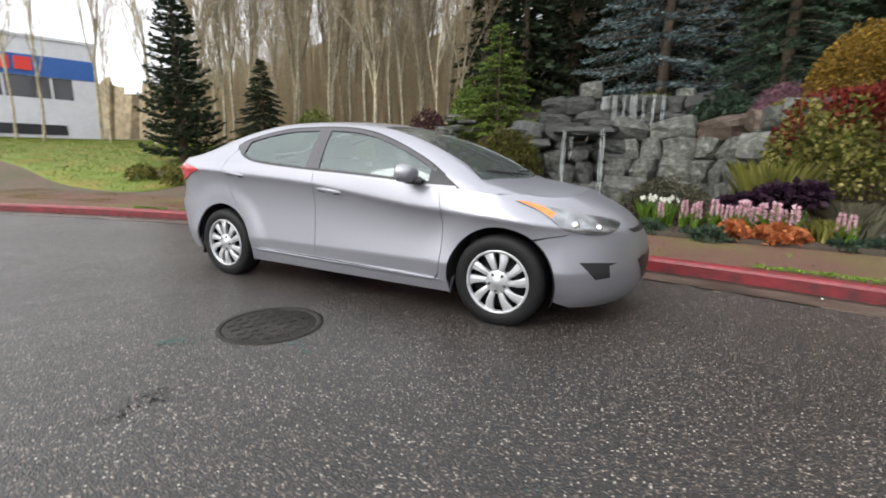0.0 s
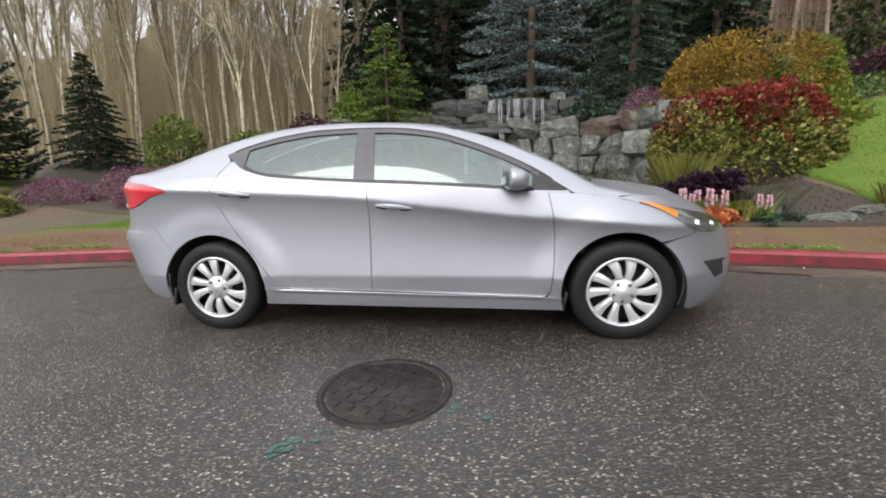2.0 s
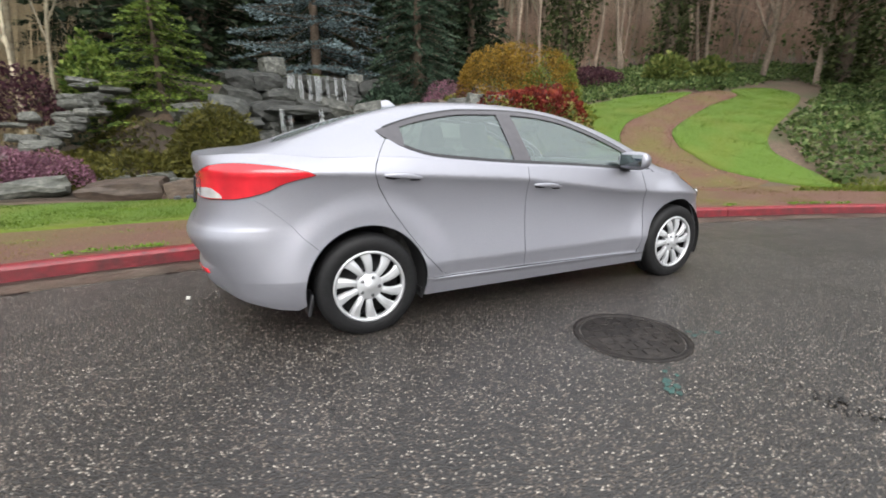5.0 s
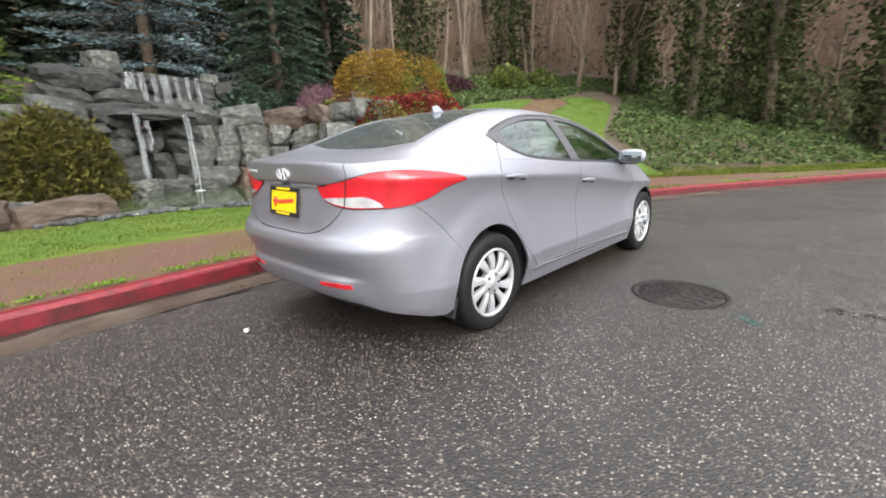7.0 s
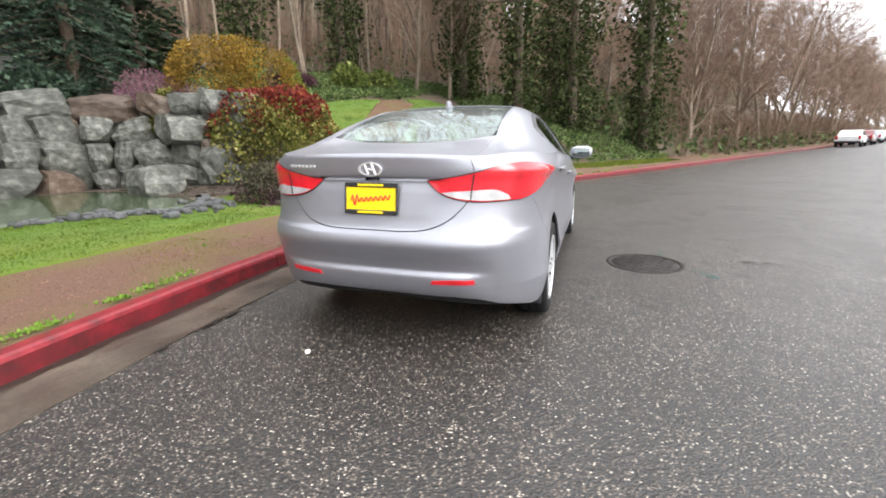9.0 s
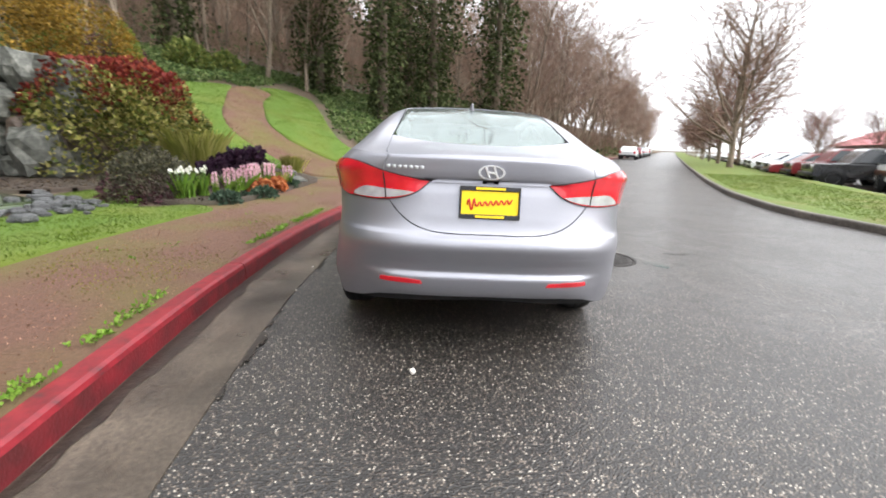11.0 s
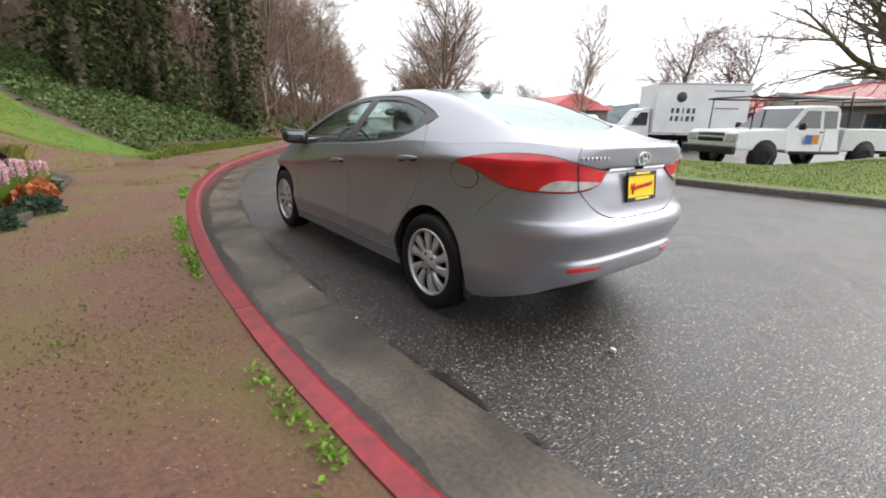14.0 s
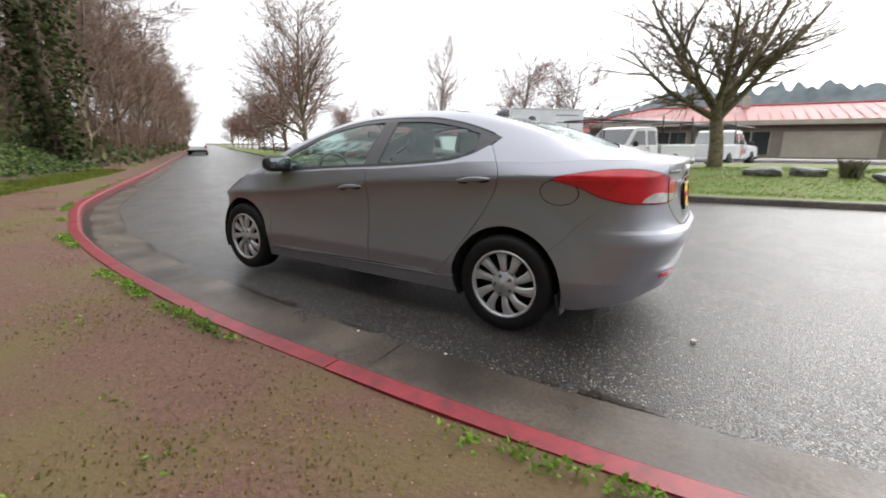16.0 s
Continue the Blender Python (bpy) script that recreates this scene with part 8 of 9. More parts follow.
M_WOODP = mat("brown_side_panel", (0.13, 0.055, 0.03), 0.5, var=0.3, scale=10)
M_SIGNB = mat("blue_orange_sign", (0.06, 0.16, 0.45), 0.5)
M_SIGNO = mat("orange_sign", (0.75, 0.28, 0.03), 0.5)


def prism(profile, w0, w1, bevel, material_cut=None):
    """A side outline (x, z) given a width that tapers from w0 at the bottom to w1 at the top, with rounded edges."""
    bm = bmesh.new()
    zs = [p[1] for p in profile]
    lo, hi = min(zs), max(zs)
    wd = lambda z: (w0 + (w1 - w0) * ((z - lo) / (hi - lo))) / 2
    a = [bm.verts.new((x, -wd(z), z)) for x, z in profile]
    b = [bm.verts.new((x, wd(z), z)) for x, z in profile]
    bm.faces.new(a)
    bm.faces.new(b[::-1])
    n = len(profile)
    for i in range(n):
        bm.faces.new((a[(i + 1) % n], a[i], b[i], b[(i + 1) % n]))
    bmesh.ops.recalc_face_normals(bm, faces=bm.faces[:])
    if bevel:
        bmesh.ops.bevel(bm, geom=bm.edges[:], offset=bevel, segments=2, affect="EDGES", profile=0.6)
    return bm


def small_wheel(parent, x, y, r, w=0.22):
    s = 1 if y > 0 else -1
    hub = new("wheel")
    hub.parent = parent
    hub.matrix_basis = pose(x, y, r)
    part("tyre", lathe_bm([(r * 0.62, -w / 2), (r * 0.93, -w / 2), (r, -w * 0.35), (r, w * 0.35), (r * 0.93, w / 2), (r * 0.62, w / 2)], 24), M_TYRE, hub)
    part("rim", lathe_bm([(0.001, s * w * 0.30), (r * 0.2, s * w * 0.32), (r * 0.3, s * w * 0.2), (r * 0.55, s * w * 0.3), (r * 0.64, s * w * 0.46), (r * 0.64, 0)], 24), M_ALLOY, hub)


def vehicle(name, label, cat, paint, body, cabin, glass, width, r, axles, stripe=None):
    """A parked vehicle: lower body, cabin, dark glazing, lamps, bumpers and wheels. +x ahead."""
    root = tagged(new(name), label, cat, "parked vehicles")
    part("body", prism(body, width, width * 0.95, 0.05), paint, root, smooth=False)
    part("cabin", prism(cabin, width * 0.94, width * 0.80, 0.05), paint, root, smooth=False)
    for pr in glass:
        part("window", prism(pr, width * 0.955, width * 0.845, 0.0), M_VGLASS, root, "dark glass", smooth=False)
    xs = [p[0] for p in body]
    zmid = 0.5 * (min(p[1] for p in body) + max(p[1] for p in body))
    x0, x1 = min(xs), max(xs)
    for s in (-1, 1):
        part("headlamp", box_bm(0.06, 0.3, 0.16, 0.02, 1, pose(x1 - 0.015, s * width * 0.36, zmid + 0.12)), M_CLEARLENS, root)
        part("tail_lamp", box_bm(0.05, 0.16, 0.32, 0.02, 1, pose(x0 + 0.015, s * width * 0.42, zmid + 0.15)), M_REDLENS, root)
        for ax in axles:
            part("arch", lathe_bm([(0.001, s * 0.012), (r * 1.2, s * 0.012), (r * 1.2, -s * 0.05)], 20), M_DARK, root, m=pose(ax, s * (width * 0.5 - 0.008), r * 1.02))
            small_wheel(root, ax, s * (width / 2 - 0.08), r)
    part("front_bumper", box_bm(0.12, width * 0.98, 0.2, 0.04, 1, pose(x1 + 0.02, 0, zmid - 0.22)), M_BLACKTRIM, root)
    part("rear_bumper", box_bm(0.12, width * 0.98, 0.18, 0.04, 1, pose(x0 - 0.02, 0, zmid - 0.22)), M_BLACKTRIM, root)
    part("grille", box_bm(0.04, width * 0.5, 0.2, 0.01, 1, pose(x1 + 0.005, 0, zmid + 0.08)), M_BLACKTRIM, root)
    if stripe:
        for s in (-1, 1):
            part("side_panel", box_bm(x1 - x0 - 0.5, 0.02, 0.22, 0.0, 1, pose((x0 + x1) / 2, s * (width / 2 + 0.004), zmid)), stripe, root)
    return root


LOT_Z = -0.13
suv_body = [(-2.2, 0.42), (2.15, 0.42), (2.2, 0.75), (2.1, 0.98), (1.0, 1.05), (-2.22, 1.05), (-2.25, 0.6)]
suv_cab = [(-2.18, 1.03), (1.0, 1.03), (0.55, 1.58), (0.35, 1.68), (-1.9, 1.70), (-2.1, 1.62)]
suv_glass = [[(-2.05, 1.10), (-1.2, 1.10), (-1.2, 1.58), (-1.95, 1.58)], [(-1.1, 1.10), (-0.25, 1.10), (-0.25, 1.58), (-1.1, 1.58)], [(-0.15, 1.10), (0.80, 1.10), (0.45, 1.58), (-0.15, 1.58)]]
sed_body = [(-2.2, 0.35), (2.15, 0.35), (2.2, 0.6), (2.0, 0.78), (1.0, 0.92), (-1.7, 0.95), (-2.2, 0.9), (-2.25, 0.55)]
sed_cab = [(-1.75, 0.92), (1.1, 0.90), (0.35, 1.38), (0.1, 1.43), (-0.8, 1.42), (-1.1, 1.36)]
sed_glass = [[(-1.35, 0.98), (-0.5, 0.98), (-0.5, 1.33), (-0.95, 1.33)], [(-0.4, 0.98), (0.80, 0.98), (0.25, 1.33), (-0.4, 1.33)]]
v_sed = [vehicle("parked_car", lab, "car", p, sed_body, sed_cab, sed_glass, 1.75, 0.31, (-1.3, 1.35)) for p, lab in
         ((M_GREYP, "small grey-blue car in the car park"), (M_WHITEP, "white saloon in the car park"), (M_REDP, "dark red saloon in the car park"))]
jeep = vehicle("estate_car", "white four-wheel-drive estate with brown side panels", "car", M_WHITEP, suv_body, suv_cab, suv_glass, 1.8, 0.36, (-1.35, 1.4), M_WOODP)
black = vehicle("suv", "large black SUV in the car park", "car", M_BLACKP, suv_body, suv_cab, suv_glass, 1.95, 0.38, (-1.4, 1.45))
red = vehicle("suv", "dark red SUV in the car park", "car", M_REDP, suv_body, suv_cab, suv_glass, 1.85, 0.36, (-1.4, 1.4))


def park(ob, x, y, heading, copy=False, s=1.0):
    m = pose(x, y, LOT_Z, 0, 0, heading)
    if copy:
        return copy_thing(ob, m)
    ob.matrix_basis = m
    return ob


park(jeep, 8.3, -14.6, 150)
park(black, 11.2, -15.4, 60)
park(red, 13.6, -16.6, 60)
park(v_sed[2], 16.2, -17.6, 62)
park(v_sed[0], 19.2, -19.6, 62)
park(v_sed[1], 22.2, -21.3, 62)
for i in range(14):
    park(v_sed[i % 3], 25 + 3.0 * i, -23.2 - 1.8 * i, 60 + (i * 37) % 9, True)
for i in range(9):
    park((red, black, v_sed[1], v_sed[0])[i % 4], 20 + 4.2 * i, -29 - 2.6 * i, 240, True)
for i in range(5):
    x = 42 + 7 * i
    ob = park(v_sed[(i + 1) % 3], x, KERB(x) - 1.5, -31, True)
    ob.matrix_basis = pose(x, KERB(x) - 1.5, 0.01, 0, 0, -31)


def pickup(name, label):
    root = tagged(new(name), label, "pickup truck", "parked vehicles")
    W = 1.98
    part("bonnet", prism([(1.15, 0.62), (2.95, 0.62), (3.0, 0.95), (2.9, 1.18), (1.15, 1.25)], W, W * 0.93, 0.06), M_WHITEP, root, smooth=False)
    part("cab", prism([(-0.75, 0.55), (1.2, 0.55), (1.25, 1.22), (0.55, 1.86), (0.3, 1.93), (-0.6, 1.93), (-0.75, 1.85)], W, W * 0.78, 0.05), M_WHITEP, root, smooth=False)
    bed = prism([(-3.05, 0.62), (-0.8, 0.62), (-0.8, 1.28), (-3.05, 1.28)], W, W, 0.03)
    part("load_bed", bed, M_WHITEP, root, smooth=False)
    part("bed_floor", box_bm(2.05, W * 0.82, 0.03, 0, 1, pose(-1.92, 0, 1.287)), M_DARK, root, smooth=False)
    for s in (-1, 1):
        for g in ([(0.0, 1.27), (0.95, 1.27), (0.5, 1.78), (0.0, 1.78)], [(-0.62, 1.27), (-0.12, 1.27), (-0.12, 1.78), (-0.62, 1.78)]):
            bm = bmesh.new()
            wd = lambda z: W / 2 - (W * 0.11) * (z - 0.55) / 1.38 + 0.006
            vs = [bm.verts.new((x, s * wd(z), z)) for x, z in g]
            bm.faces.new(vs)
            ex = bmesh.ops.extrude_face_region(bm, geom=bm.faces[:])
            bmesh.ops.translate(bm, verts=[v for v in ex["geom"] if isinstance(v, bmesh.types.BMVert)], vec=(0, -s * 0.03, 0))
            bmesh.ops.recalc_face_normals(bm, faces=bm.faces[:])
            part("window", bm, M_VGLASS, root, "dark glass", smooth=False)
        part("headlamp", box_bm(0.10, 0.40, 0.24, 0.03, 2, pose(2.96, s * 0.76, 0.98)), M_CLEARLENS, root)
        part("sill_trim", box_bm(1.9, 0.03, 0.10, 0.01, 1, pose(0.15, s * 0.985, 0.56)), M_BLACKTRIM, root)
        part("door_seam", box_bm(0.012, 0.012, 0.66, 0, 1, pose(-0.06, s * 0.985, 0.92)), M_DARK, root)
        part("door_handle", box_bm(0.14, 0.02, 0.05, 0.01, 1, pose(0.06, s * 0.995, 1.16)), M_BLACKTRIM, root)
        part("tail_lamp", box_bm(0.05, 0.16, 0.42, 0.02, 1, pose(-3.06, s * 0.88, 1.02)), M_REDLENS, root)
        part("door_mirror", box_bm(0.1, 0.2, 0.2, 0.03, 1, pose(0.95, s * 1.12, 1.32)), M_BLACKTRIM, root)
        part("door_sign", box_bm(0.24, 0.012, 0.26, 0, 1, pose(0.48, s * 1.000, 0.95)), M_SIGNB, root, smooth=False)
        part("door_sign", box_bm(0.24, 0.012, 0.26, 0, 1, pose(0.23, s * 1.000, 0.95)), M_SIGNO, root, smooth=False)
        for ax in (1.95, -1.75):
            part("arch", lathe_bm([(0.001, s * 0.004), (0.47, s * 0.004), (0.47, -s * 0.05)], 24), M_DARK, root, m=pose(ax, s * (W / 2 - 0.002), 0.46))
            small_wheel(root, ax, s * (W / 2 - 0.09), 0.40, 0.26)
        part("rack_rail", tube_bm([(2.6, s * 0.78, 2.10), (-3.0, s * 0.85, 2.16)], 0.03, 6), M_BLACKTRIM, root)
        for xx in (-0.95, -2.9):
            part("rack_post", tube_bm([(xx, s * 0.92, 1.25), (xx, s * 0.85, 2.34)], 0.03, 6), M_BLACKTRIM, root)
        part("rack_post", tube_bm([(2.4, s * 0.78, 1.0), (2.4, s * 0.78, 2.1)], 0.02, 6), M_BLACKTRIM, root)
    for xx in (2.4, 0.3, -0.95, -2.9):
        part("rack_bar", tube_bm([(xx, -0.85, 2.13), (xx, 0.85, 2.13)], 0.025, 6), M_BLACKTRIM, root)
    part("ladder", box_bm(3.6, 0.08, 0.06, 0.01, 1, pose(-0.4, 0.5, 2.2)), M_ALLOY, root)
    part("grille", box_bm(0.06, 1.0, 0.26, 0.02, 1, pose(2.985, 0, 0.98)), M_BLACKTRIM, root)
    part("grille_bar", box_bm(0.04, 1.0, 0.06, 0.01, 1, pose(3.02, 0, 0.98)), M_ALLOY, root)
    part("front_bumper", box_bm(0.2, W, 0.24, 0.05, 2, pose(3.05, 0, 0.62)), M_BLACKTRIM, root)
    part("rear_bumper", box_bm(0.18, W, 0.2, 0.05, 2, pose(-3.12, 0, 0.6)), M_ALLOY, root)
    part("windscreen", prism([(1.20, 1.27), (1.225, 1.25), (0.58, 1.845), (0.56, 1.83)], W * 0.86, W * 0.74, 0.0), M_VGLASS, root, "dark glass", smooth=False)
    return root


pk = pickup("pickup_truck", "white extended-cab pickup with a black ladder rack")
pk.matrix_basis = pose(-1.5, -11.7, LOT_Z, 0, 0, 62)
pk2 = copy_thing(pk, pose(-4.7, -19.2, LOT_Z, 0, 0, -107))
tagged(pk2, "white pickup parked tail towards the verge")


def box_truck():
    root = tagged(new("box_truck"), "white box truck with dark lettering on its side", "truck", "parked vehicles")
    part("cargo_box", box_bm(4.4, 2.3, 2.35, 0.03, 1, pose(-2.2, 0, 2.0)), M_BOX, root, smooth=False)
    for s in (-1, 1):
        for z in (0.86, 3.16):
            part("edge_rail", box_bm(4.42, 0.03, 0.08, 0.01, 1, pose(-2.2, s * 1.155, z)), M_ALLOY, root, smooth=False)
    part("cab", prism([(0.05, 0.5), (1.1, 0.5), (1.15, 1.15), (0.55, 1.95), (0.35, 2.05), (0.05, 2.05)], 1.95, 1.65, 0.05), M_WHITEP, root, smooth=False)
    part("bonnet", prism([(1.05, 0.45), (2.0, 0.45), (2.05, 0.85), (1.95, 1.05), (1.05, 1.2)], 1.95, 1.8, 0.06), M_WHITEP, root, smooth=False)
    part("windscreen", prism([(1.10, 1.22), (1.125, 1.20), (0.58, 1.93), (0.56, 1.91)], 1.75, 1.6, 0), M_VGLASS, root, smooth=False)
    for s in (-1, 1):
        bm = prism([(0.2, 1.2), (0.98, 1.2), (0.55, 1.82), (0.2, 1.82)], 0.03, 0.03, 0)
        part("window", bm, M_VGLASS, root, smooth=False, m=pose(0, s * 0.92, 0))
        part("door_mirror", box_bm(0.08, 0.14, 0.3, 0.03, 1, pose(0.9, s * 1.15, 1.45)), M_BLACKTRIM, root)
        part("headlamp", box_bm(0.05, 0.3, 0.18, 0.02, 1, pose(2.03, s * 0.72, 0.82)), M_CLEARLENS, root)
        for ax in (1.35, -2.6):
            small_wheel(root, ax, s * 0.88, 0.37, 0.25)
    part("grille", box_bm(0.05, 0.9, 0.26, 0.01, 1, pose(2.03, 0, 0.8)), M_BLACKTRIM, root)
    part("bumper", box_bm(0.16, 1.95, 0.22, 0.04, 2, pose(2.06, 0, 0.5)), M_CHROME, root)
    part("chassis", box_bm(5.6, 0.9, 0.25, 0.02, 1, pose(-1.4, 0, 0.62)), M_DARK, root)
    # lettering and emblem as plain bars
    for s in (-1, 1):
        rows = [(-1.35, 1.92, 1.5, 0.30), (-1.35, 1.55, 1.5, 0.30), (-3.35, 2.85, 1.4, 0.045), (-3.35, 2.45, 1.4, 0.045), (-3.35, 2.05, 1.1, 0.045)]
        for x, z, w, h in rows[:2]:
            for k in range(5):
                part("letter_bar", box_bm((0.13, 0.16, 0.07, 0.15, 0.12)[k], 0.01, h * 0.8, 0, 1, pose(x - 0.5 + 0.25 * k, s * 1.156, z)), M_INK, root, smooth=False)
        for x, z, w, h in rows[2:]:
            part("text_bar", box_bm(w, 0.01, h, 0, 1, pose(x, s * 1.156, z)), M_INK, root, smooth=False)
        part("emblem", lathe_bm([(0.001, s * 0.012), (0.24, s * 0.012), (0.24, 0)], 24), M_INK, root, m=pose(-1.2, s * 1.150, 2.55))
    return root


bt = box_truck()
bt.matrix_basis = pose(5.9, -16.8, LOT_Z, 0, 0, 46)

# verge: tree, stones, path patch
M_VBARK = mat("mossy_bark", (0.14, 0.12, 0.07), 0.85, var=0.45, scale=10, bump=0.5, bscale=30, big=0.4)
big = bare_tree(2.5, 1.15, 503, M_VBARK, M_BARK, "spreading bare street tree on the verge", up=0.85, kids=(11, 13, 14), fork=0.72, trunk_r=0.25, wob=0.05, limb_len=2.9, min_r=0.007)
big.matrix_basis = pose(-4.55, -9.8, 0.33)


mids = [bare_tree(9.6, 1.2, 520, M_BARK, M_TWIG, "tall bare street tree beside the car park", up=0.85, kids=(26, 12, 9), fork=0.12, trunk_r=0.19, min_r=0.009, limb_len=0.72, wob=0.06),
        bare_tree(7.6, 1.1, 521, M_BARK, M_REDTWIG, "bare street tree with reddish twigs", up=0.75, kids=(22, 12, 9), fork=0.16, trunk_r=0.16, min_r=0.010, limb_len=0.72, wob=0.07),
        bare_tree(9.2, 0.8, 522, M_PALEBARK, M_TWIG, "slender pale birch with fine bare twigs", up=0.9, kids=(30, 11, 8), fork=0.12, trunk_r=0.12, min_r=0.009, limb_len=0.42, wob=0.06)]
mids[0].matrix_basis = pose(24.0, -18.6, 0.1) @ Matrix.Scale(1.15, 4)
mids[1].matrix_basis = pose(29.0, -23.0, 0.15)
mids[2].matrix_basis = pose(16.2, -26.5, 0.0)
for i, (x, y, k, s) in enumerate(((33.5, -24.4, 0, 0.95), (40, -28, 1, 0.8), (47, -32, 1, 0.8), (55, -37, 0, 0.75), (63, -41.5, 1, 0.8), (72, -47, 1, 0.8), (82, -53, 1, 0.8), (93, -59.5, 1, 0.8), (106, -67, 1, 0.8), (120, -76, 1, 0.9),
                                   (9.5, -29, 1, 0.95), (6.0, -30, 1, 0.9), (36, -36, 1, 0.7), (44, -44, 1, 0.7), (28, -34, 1, 0.6))):
    c = copy_thing(mids[k], pose(0, 0, 0))
    c.matrix_basis = pose(x, y, 0.12, 0, 0, 50 * i) @ Matrix.Scale(s, 4)
for i, (x, y, sx) in enumerate(((-5.6, -7.4, 0.5), (-6.6, -7.6, 0.4), (-8.2, -7.3, 0.5), (-9.3, -7.0, 0.35))):
    tagged(put_rock(ROCKS[i], x, y, verge_rise(x, y) + 0.05, sx, 0.3, 0.14, 20 * i, name="boulder"), "low grey stone on the verge", "rock", "verge stones")
VP = [(x, FAR_KERB(x) - e) for x, e in ((-16, 0.3), (-8, 0.3), (0, 0.3), (6, 0.3), (14, 0.3))] + [(x, FAR_KERB(x) - e) for x, e in ((14, 4.0), (6, 4.2), (0, 4.2), (-4, 6.2), (-16, 6.4))]
pts = scatter(VP, 40000, 31)
tagged(new("verge_grass_blades", blade_mesh("verge_grass_blades", [(x, y, verge_rise(x, y)) for x, y in pts], 0.032, 0.8, 0.006, M_VERGEBLADE)), "green and mossy grass of the far verge", "grass", kind="stuff")
tb = tuft(200, 0.45, 0.4, 0.08, M_GREYGRASS, "brown tuft of dead grass on the verge", "grass_clump", 8, 0.01)
tb.matrix_basis = pose(-7.4, -7.5, 0.3)

# low building with a red metal roof
M_ROOF = mat("faded_red_metal_roof", (0.50, 0.20, 0.19), 0.4, var=0.1, scale=3, big=0.12)
M_ROOFRED = mat("red_roof_edge", (0.36, 0.035, 0.04), 0.45, var=0.1, scale=5)
M_STUCCO = mat("tan_stucco", (0.20, 0.175, 0.14), 0.8, var=0.12, scale=12, big=0.12)
M_STUCCO2 = mat("pale_stucco", (0.36, 0.33, 0.27), 0.8, var=0.1, scale=12, big=0.1)
hall = tagged(new("low_building"), "long single-storey building with a faded red metal roof", "building")
BX0, BX1, BY = -40.0, 5.5, -36.0
part("wall", box_bm(BX1 - BX0, 0.3, 2.75, 0, 1, pose((BX0 + BX1) / 2, BY, 1.42)), M_STUCCO, hall, smooth=False)
part("wall", box_bm(0.3, 9.7, 2.75, 0, 1, pose(BX1 - 0.15, BY - 5.0, 1.42)), M_STUCCO, hall, smooth=False)
for x0, x1 in ((-2.5, 2.5), (-8.2, -3.2)):
    w = part("window", box_bm(x1 - x0, 0.10, 1.7, 0, 1, pose((x0 + x1) / 2, BY + 0.17, 1.2)), M_VGLASS, hall, "dark shop window", smooth=False)
    for k in range(5):
        part("window_frame", box_bm(0.07, 0.05, 1.7, 0, 1, pose(x0 + (x1 - x0) * k / 4, BY + 0.24, 1.2)), M_STUCCO2, w, smooth=False)
for x0, x1 in ((-14.5, -9.0), (-26, -15.5)):
    part("wall_panel", box_bm(x1 - x0, 0.08, 1.9, 0, 1, pose((x0 + x1) / 2, BY + 0.18, 1.1)), M_STUCCO2, hall, smooth=False)
part("fascia", box_bm(BX1 - BX0 + 0.8, 0.1, 0.34, 0, 1, pose((BX0 + BX1) / 2, BY + 0.75, 2.72)), M_STUCCO2, hall, smooth=False)
bm = bmesh.new()
v = [bm.verts.new(p) for p in ((BX0 - 0.4, BY + 0.8, 2.9), (BX1 + 0.4, BY + 0.8, 2.9), (BX1 - 4.5, BY - 5.0, 4.35), (BX0 - 0.4, BY - 5.0, 4.35), (BX1 + 0.4, BY - 10.8, 2.9), (BX0 - 0.4, BY - 10.8, 2.9))]
for f in ((0, 1, 2, 3), (1, 4, 2), (3, 2, 4, 5)):
    bm.faces.new([v[i] for i in f])
bmesh.ops.solidify(bm, geom=bm.faces[:], thickness=0.08)
part("roof", bm, M_ROOF, hall, "faded red standing-seam metal roof", smooth=False)
for i in range(60):
    x = BX0 + (BX1 - BX0 - 0.6) * i / 59
    top = min(1.0, (BX1 + 0.4 - x) / 4.9)
    part("roof_seam", tube_bm([(x, BY + 0.8, 2.93), (x if top >= 1 else x, BY + 0.8 - 5.8 * top, 2.93 + 1.45 * top)], 0.03, 4), M_ROOF, hall)
part("ridge", tube_bm([(BX0, BY - 5.0, 4.38), (BX1 - 4.5, BY - 5.0, 4.38), (BX1 + 0.4, BY + 0.8, 2.98)], 0.10, 6), M_ROOFRED, hall)
part("chimney", box_bm(0.5, 0.5, 1.0, 0.03, 1, pose(-6.5, BY - 4.2, 4.6)), M_STUCCO2, hall, smooth=False)
hall2 = tagged(new("low_building"), "distant single-storey building with a red roof", "building")
part("wall", box_bm(26, 8, 2.6, 0, 1, pose(40, -52, 1.3, 0, 0, -31)), M_STUCCO, hall2, smooth=False)
part("roof", prism([(-13.5, 2.6), (13.5, 2.6), (12, 4.6), (-12, 4.6)], 9.4, 1.0, 0), M_ROOFRED, hall2, smooth=False, m=pose(40, -52, 0, 0, 0, -31))
hall3 = copy_thing(hall2, pose(-22, -14, 0))
tagged(hall3, "distant red-roofed shed behind the parked trucks")

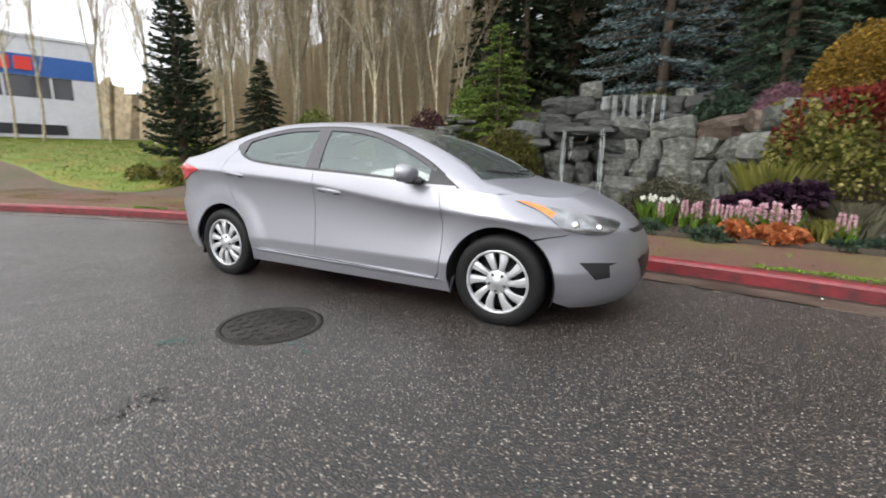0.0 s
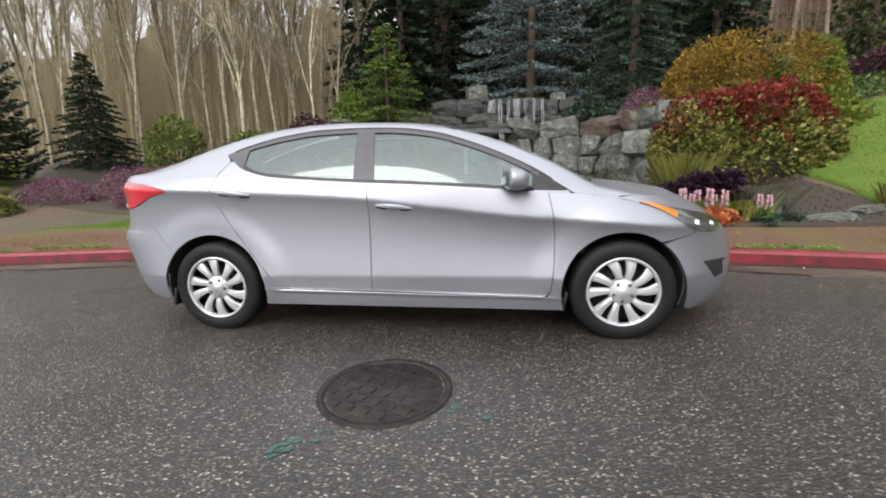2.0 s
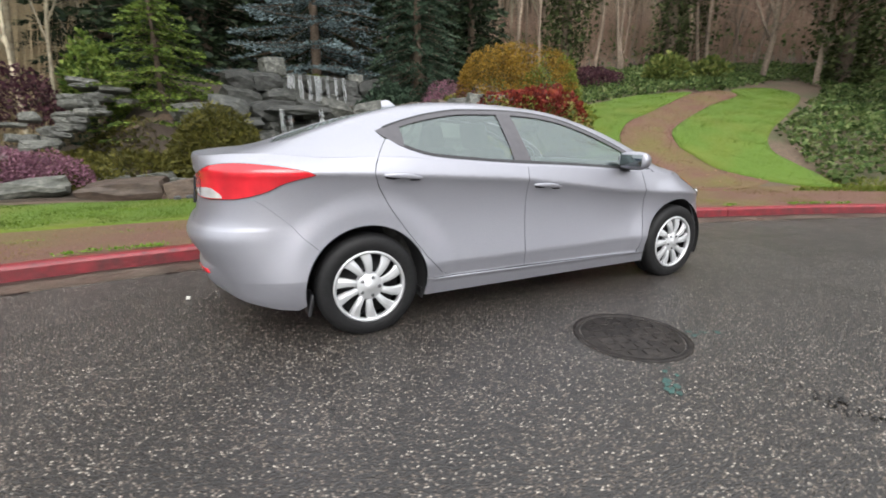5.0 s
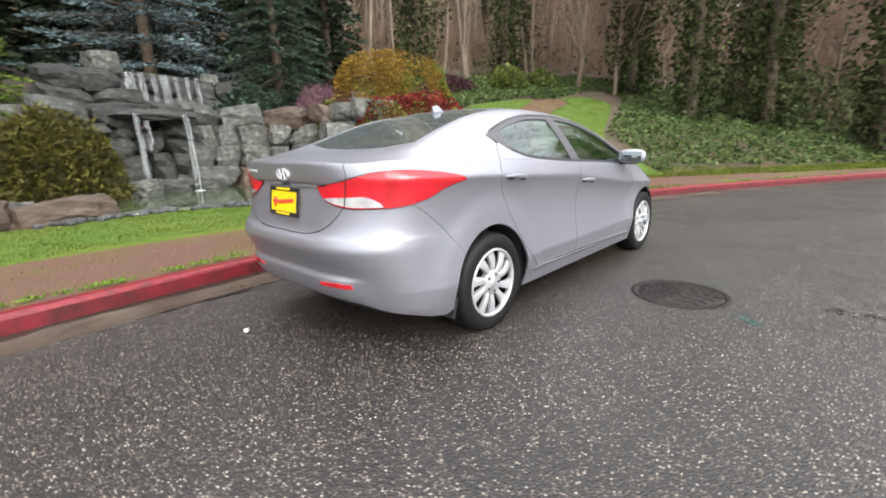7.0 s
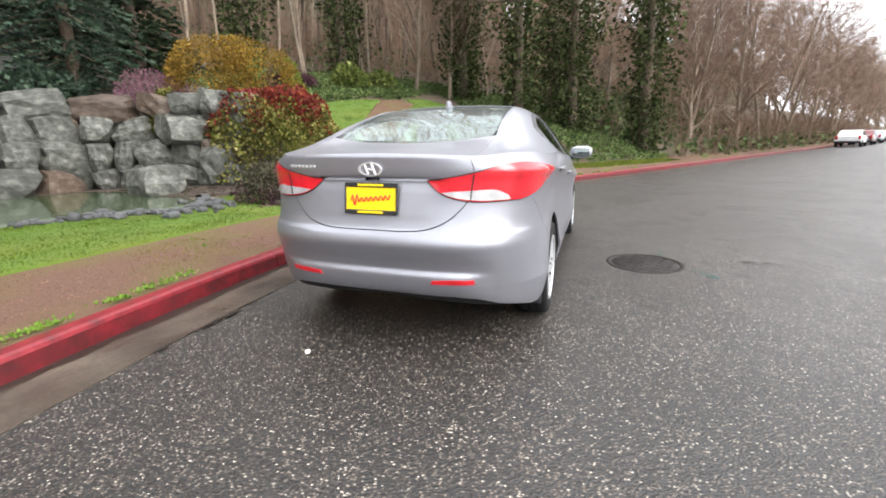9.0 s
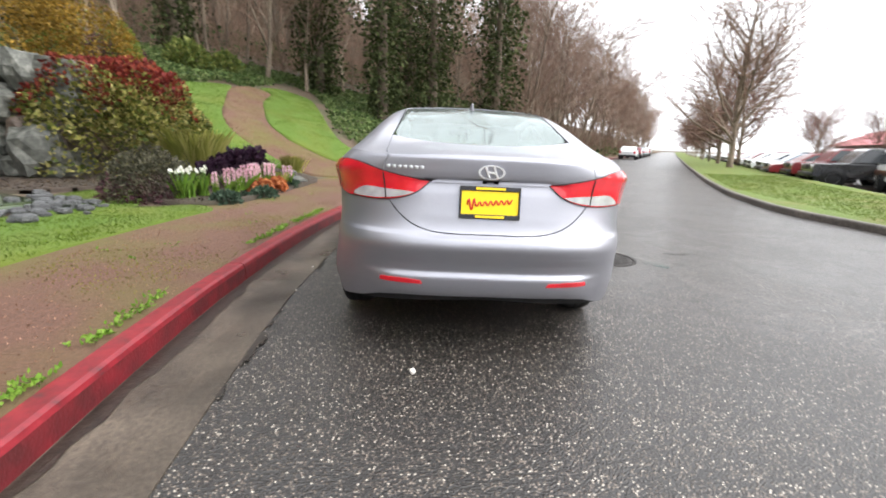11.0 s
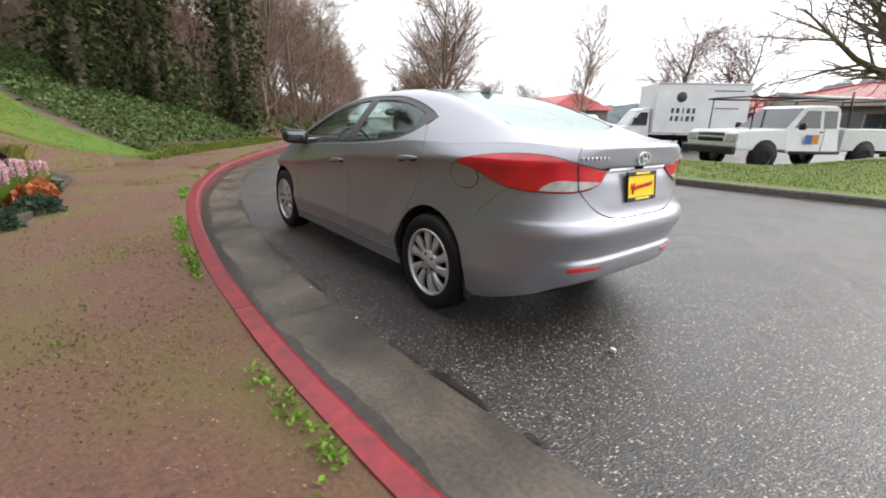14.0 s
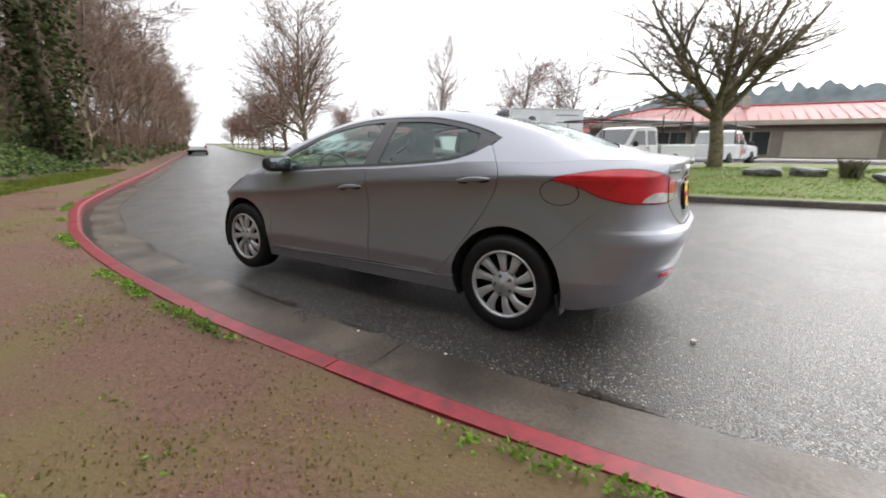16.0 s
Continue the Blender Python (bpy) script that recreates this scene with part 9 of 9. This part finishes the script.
# wooded ridge far behind, the haze of distance put into its colour
M_FARWOOD = mat("haze_tinted_far_wood", (0.16, 0.19, 0.20), 0.95, var=0.25, scale=0.15, big=0.2, bigscale=0.03)
ridge_v, ridge_f = [], []
rg = random.Random(3)
N = 260
for i in range(N + 1):
    a = radians(-168 + 110 * i / N)
    base = 330
    env = 0.35 + 0.65 * smooth01(0.92, 0.70, i / N)
    h = (18 + 10 * noise.noise(Vector((i * 0.035, 1, 0))) + 7 * abs(noise.noise(Vector((i * 0.35, 7, 0)))) + rg.uniform(0, 3.2)) * env * 1.7
    for z in (-5, h * 0.5, h):
        r = base + 0.6 * (z + 5)
        ridge_v.append((r * math.cos(a), r * math.sin(a), z))
for i in range(N):
    for j in range(2):
        q = 3 * i + j
        ridge_f.append((q, q + 3, q + 4, q + 1))
tagged(new("backdrop_ridge", mesh_from("backdrop_ridge", ridge_v, ridge_f, M_FARWOOD)), "wooded ridge in the distance, tinted blue-grey for haze", kind="structure")

# ---------------------------------------------------------------- blue-banded building beyond the bank
M_CLAD = mat("pale_grey_cladding", (0.55, 0.57, 0.60), 0.5, var=0.06, scale=2, big=0.05)
M_BLUEBAND = mat("blue_fascia", (0.025, 0.10, 0.34), 0.45, var=0.08, scale=4)
M_REDSIGN = mat("red_sign", (0.6, 0.04, 0.03), 0.45)
dealer = tagged(new("showroom_building"), "pale grey showroom building with a blue fascia band", "building")
for name, z0, z1, d, m in (("wall", 2.6, 4.5, 0.0, M_CLAD), ("window", 4.5, 4.5, 0.0, M_VGLASS), ("wall", 4.5, 6.1, 0.0, M_CLAD), ("wall", 7.95, 11.2, 0.0, M_CLAD)):
    if z1 > z0:
        part(name, box_bm(30, 14, z1 - z0, 0, 1, pose(0, 0, (z0 + z1) / 2)), m, dealer, smooth=False)
part("window_band", box_bm(29.6, 13.7, 1.9, 0, 1, pose(0, 0, 7.02)), M_VGLASS, dealer, "dark window band", smooth=False)
part("corner_pier", box_bm(1.9, 0.3, 1.9, 0, 1, pose(14.03, -6.86, 7.02)), M_CLAD, dealer, smooth=False)
part("window_band", box_bm(27, 0.1, 0.9, 0, 1, pose(-1.2, -7.02, 3.35)), M_VGLASS, dealer, "dark lower windows", smooth=False)
for k in range(9):
    part("mullion", box_bm(0.18, 0.1, 1.9, 0, 1, pose(-14 + 3.2 * k, -6.9, 7.02)), M_CLAD, dealer, smooth=False)
part("fascia", box_bm(30.1, 14.1, 1.75, 0, 1, pose(0, 0, 8.85)), M_BLUEBAND, dealer, "blue fascia band", smooth=False)
for k in range(3):
    part("sign_bar", box_bm(1.15, 0.12, 1.1, 0, 1, pose(7.0 + 1.45 * k, -7.1, 8.95)), M_REDSIGN, dealer, "red sign block", smooth=False)
part("coping", box_bm(30.2, 14.2, 0.25, 0, 1, pose(0, 0, 11.3)), M_CLAD, dealer, smooth=False)
ang = math.degrees(math.atan2(5.65, 2.6))
dealer.matrix_basis = pose(-48.5, 25.7, 0.0, 0, 0, ang) @ pose(-15, 7.0, 0.0)
# ---------------------------------------------------------------- on the road


def manhole():
    root = tagged(new("manhole_cover"), "round cast-iron manhole cover set in the wet asphalt", "manhole cover")
    rim = lathe_bm([(0.375, -0.03), (0.375, 0.006), (0.335, 0.006), (0.335, -0.02)], 48, "Z")
    part("rim", rim, M_IRON, root)
    part("lid", lathe_bm([(0.001, 0.002), (0.322, 0.002), (0.327, -0.004), (0.327, -0.03)], 48, "Z"), M_IRON, root)
    k = 0
    for i in range(-4, 5):
        for j in range(-4, 5):
            x, y = i * 0.068, j * 0.068
            if math.hypot(x, y) < 0.29:
                b = box_bm(0.058, 0.013, 0.008, 0.003, 1, pose(x, y, 0.004, 0, 0, 45 if (i + j) % 2 else -45))
                part("tread_bar", b, M_IRON, root, smooth=False)
    return root


mh = manhole()
mh.matrix_basis = pose(-2.045, 1.985, ROAD_Z + 0.001, 0, 0, 25) @ Matrix.Scale(0.895, 4)
# small things lying on the road
M_TEAL = mat("teal_survey_paint", (0.035, 0.082, 0.072), 0.45, var=0.4, scale=30)
M_OIL = mat("tar_patch", (0.008, 0.0075, 0.0075), 0.3, var=0.3, scale=12, bump=0.4, bscale=40)
M_CHIP = mat("pale_stone", (0.62, 0.60, 0.55), 0.7, var=0.15, scale=40)


def splat(name, label, x, y, rx, ry, turn, material, seed, cat, cells_n=1):
    """A thin uneven patch on the asphalt."""
    rg = random.Random(seed)
    bm = bmesh.new()
    for k in range(cells_n):
        cx, cy = (rg.gauss(0, rx * 0.5), rg.gauss(0, ry * 0.5)) if cells_n > 1 else (0, 0)
        sc = rg.uniform(0.03, 0.16) * (rx / max(rx, ry)) if cells_n > 1 else 1.0
        n = 18
        ring = []
        for i in range(n):
            t = 2 * math.pi * i / n
            r = sc * (1 + 0.35 * noise.noise(Vector((math.cos(t) * 1.7, math.sin(t) * 1.7, seed + k * 3.3))) + rg.gauss(0, 0.06))
            rad = r * (rx if cells_n == 1 else max(rx, ry))
            ring.append(bm.verts.new((cx + rad * math.cos(t), cy + rad * (ry / rx if cells_n == 1 else 0.7) * math.sin(t), 0.00012 * k)))
        bm.faces.new(ring)
    ex = bmesh.ops.extrude_face_region(bm, geom=bm.faces[:])
    bmesh.ops.translate(bm, verts=[v for v in ex["geom"] if isinstance(v, bmesh.types.BMVert)], vec=(0, 0, 0.0012))
    bmesh.ops.recalc_face_normals(bm, faces=bm.faces[:])
    ob = part(name, bm, material, None, smooth=False)
    tagged(ob, label, cat, kind="stuff" if cells_n > 1 else "")
    ob.matrix_basis = pose(x, y, ROAD_Z + 0.0015, 0, 0, turn)
    return ob


splat("paint_mark", "faded teal survey paint sprayed on the asphalt", -2.33, 1.53, 0.15, 0.04, 40, M_TEAL, 3, "paint mark", 20)
splat("paint_mark", "faded teal survey paint sprayed on the asphalt", -1.63, 1.81, 0.13, 0.035, -12, M_TEAL, 4, "paint mark", 14)
splat("paint_mark", "faded teal survey paint sprayed on the asphalt", -0.11, 1.29, 0.05, 0.03, 15, M_TEAL, 5, "paint mark", 6)
splat("tar_patch", "dark worn tar patch in the asphalt", -1.83, 1.03, 0.07, 0.20, 8, M_OIL, 6, "road patch", 70)
chip = new("pale_stone", rock_mesh(61, 0.12, 0.4, M_CHIP))
chip.matrix_basis = pose(-4.43, 4.02, 0.022, 0, 0, 20) @ Matrix.Diagonal((0.020, 0.016, 0.013, 1))
tagged(chip, "single pale stone lying on the asphalt", "stone")
for i, (x, y) in enumerate(((-3.2, 4.93), (-2.55, 4.95), (1.6, 4.6))):
    c = new("pale_stone", chip.data)
    c.matrix_basis = pose(x, y, 0.014, 0, 0, 70 * i) @ Matrix.Diagonal((0.010, 0.008, 0.006, 1))
    tagged(c, "small pale stone by the gutter", "stone")
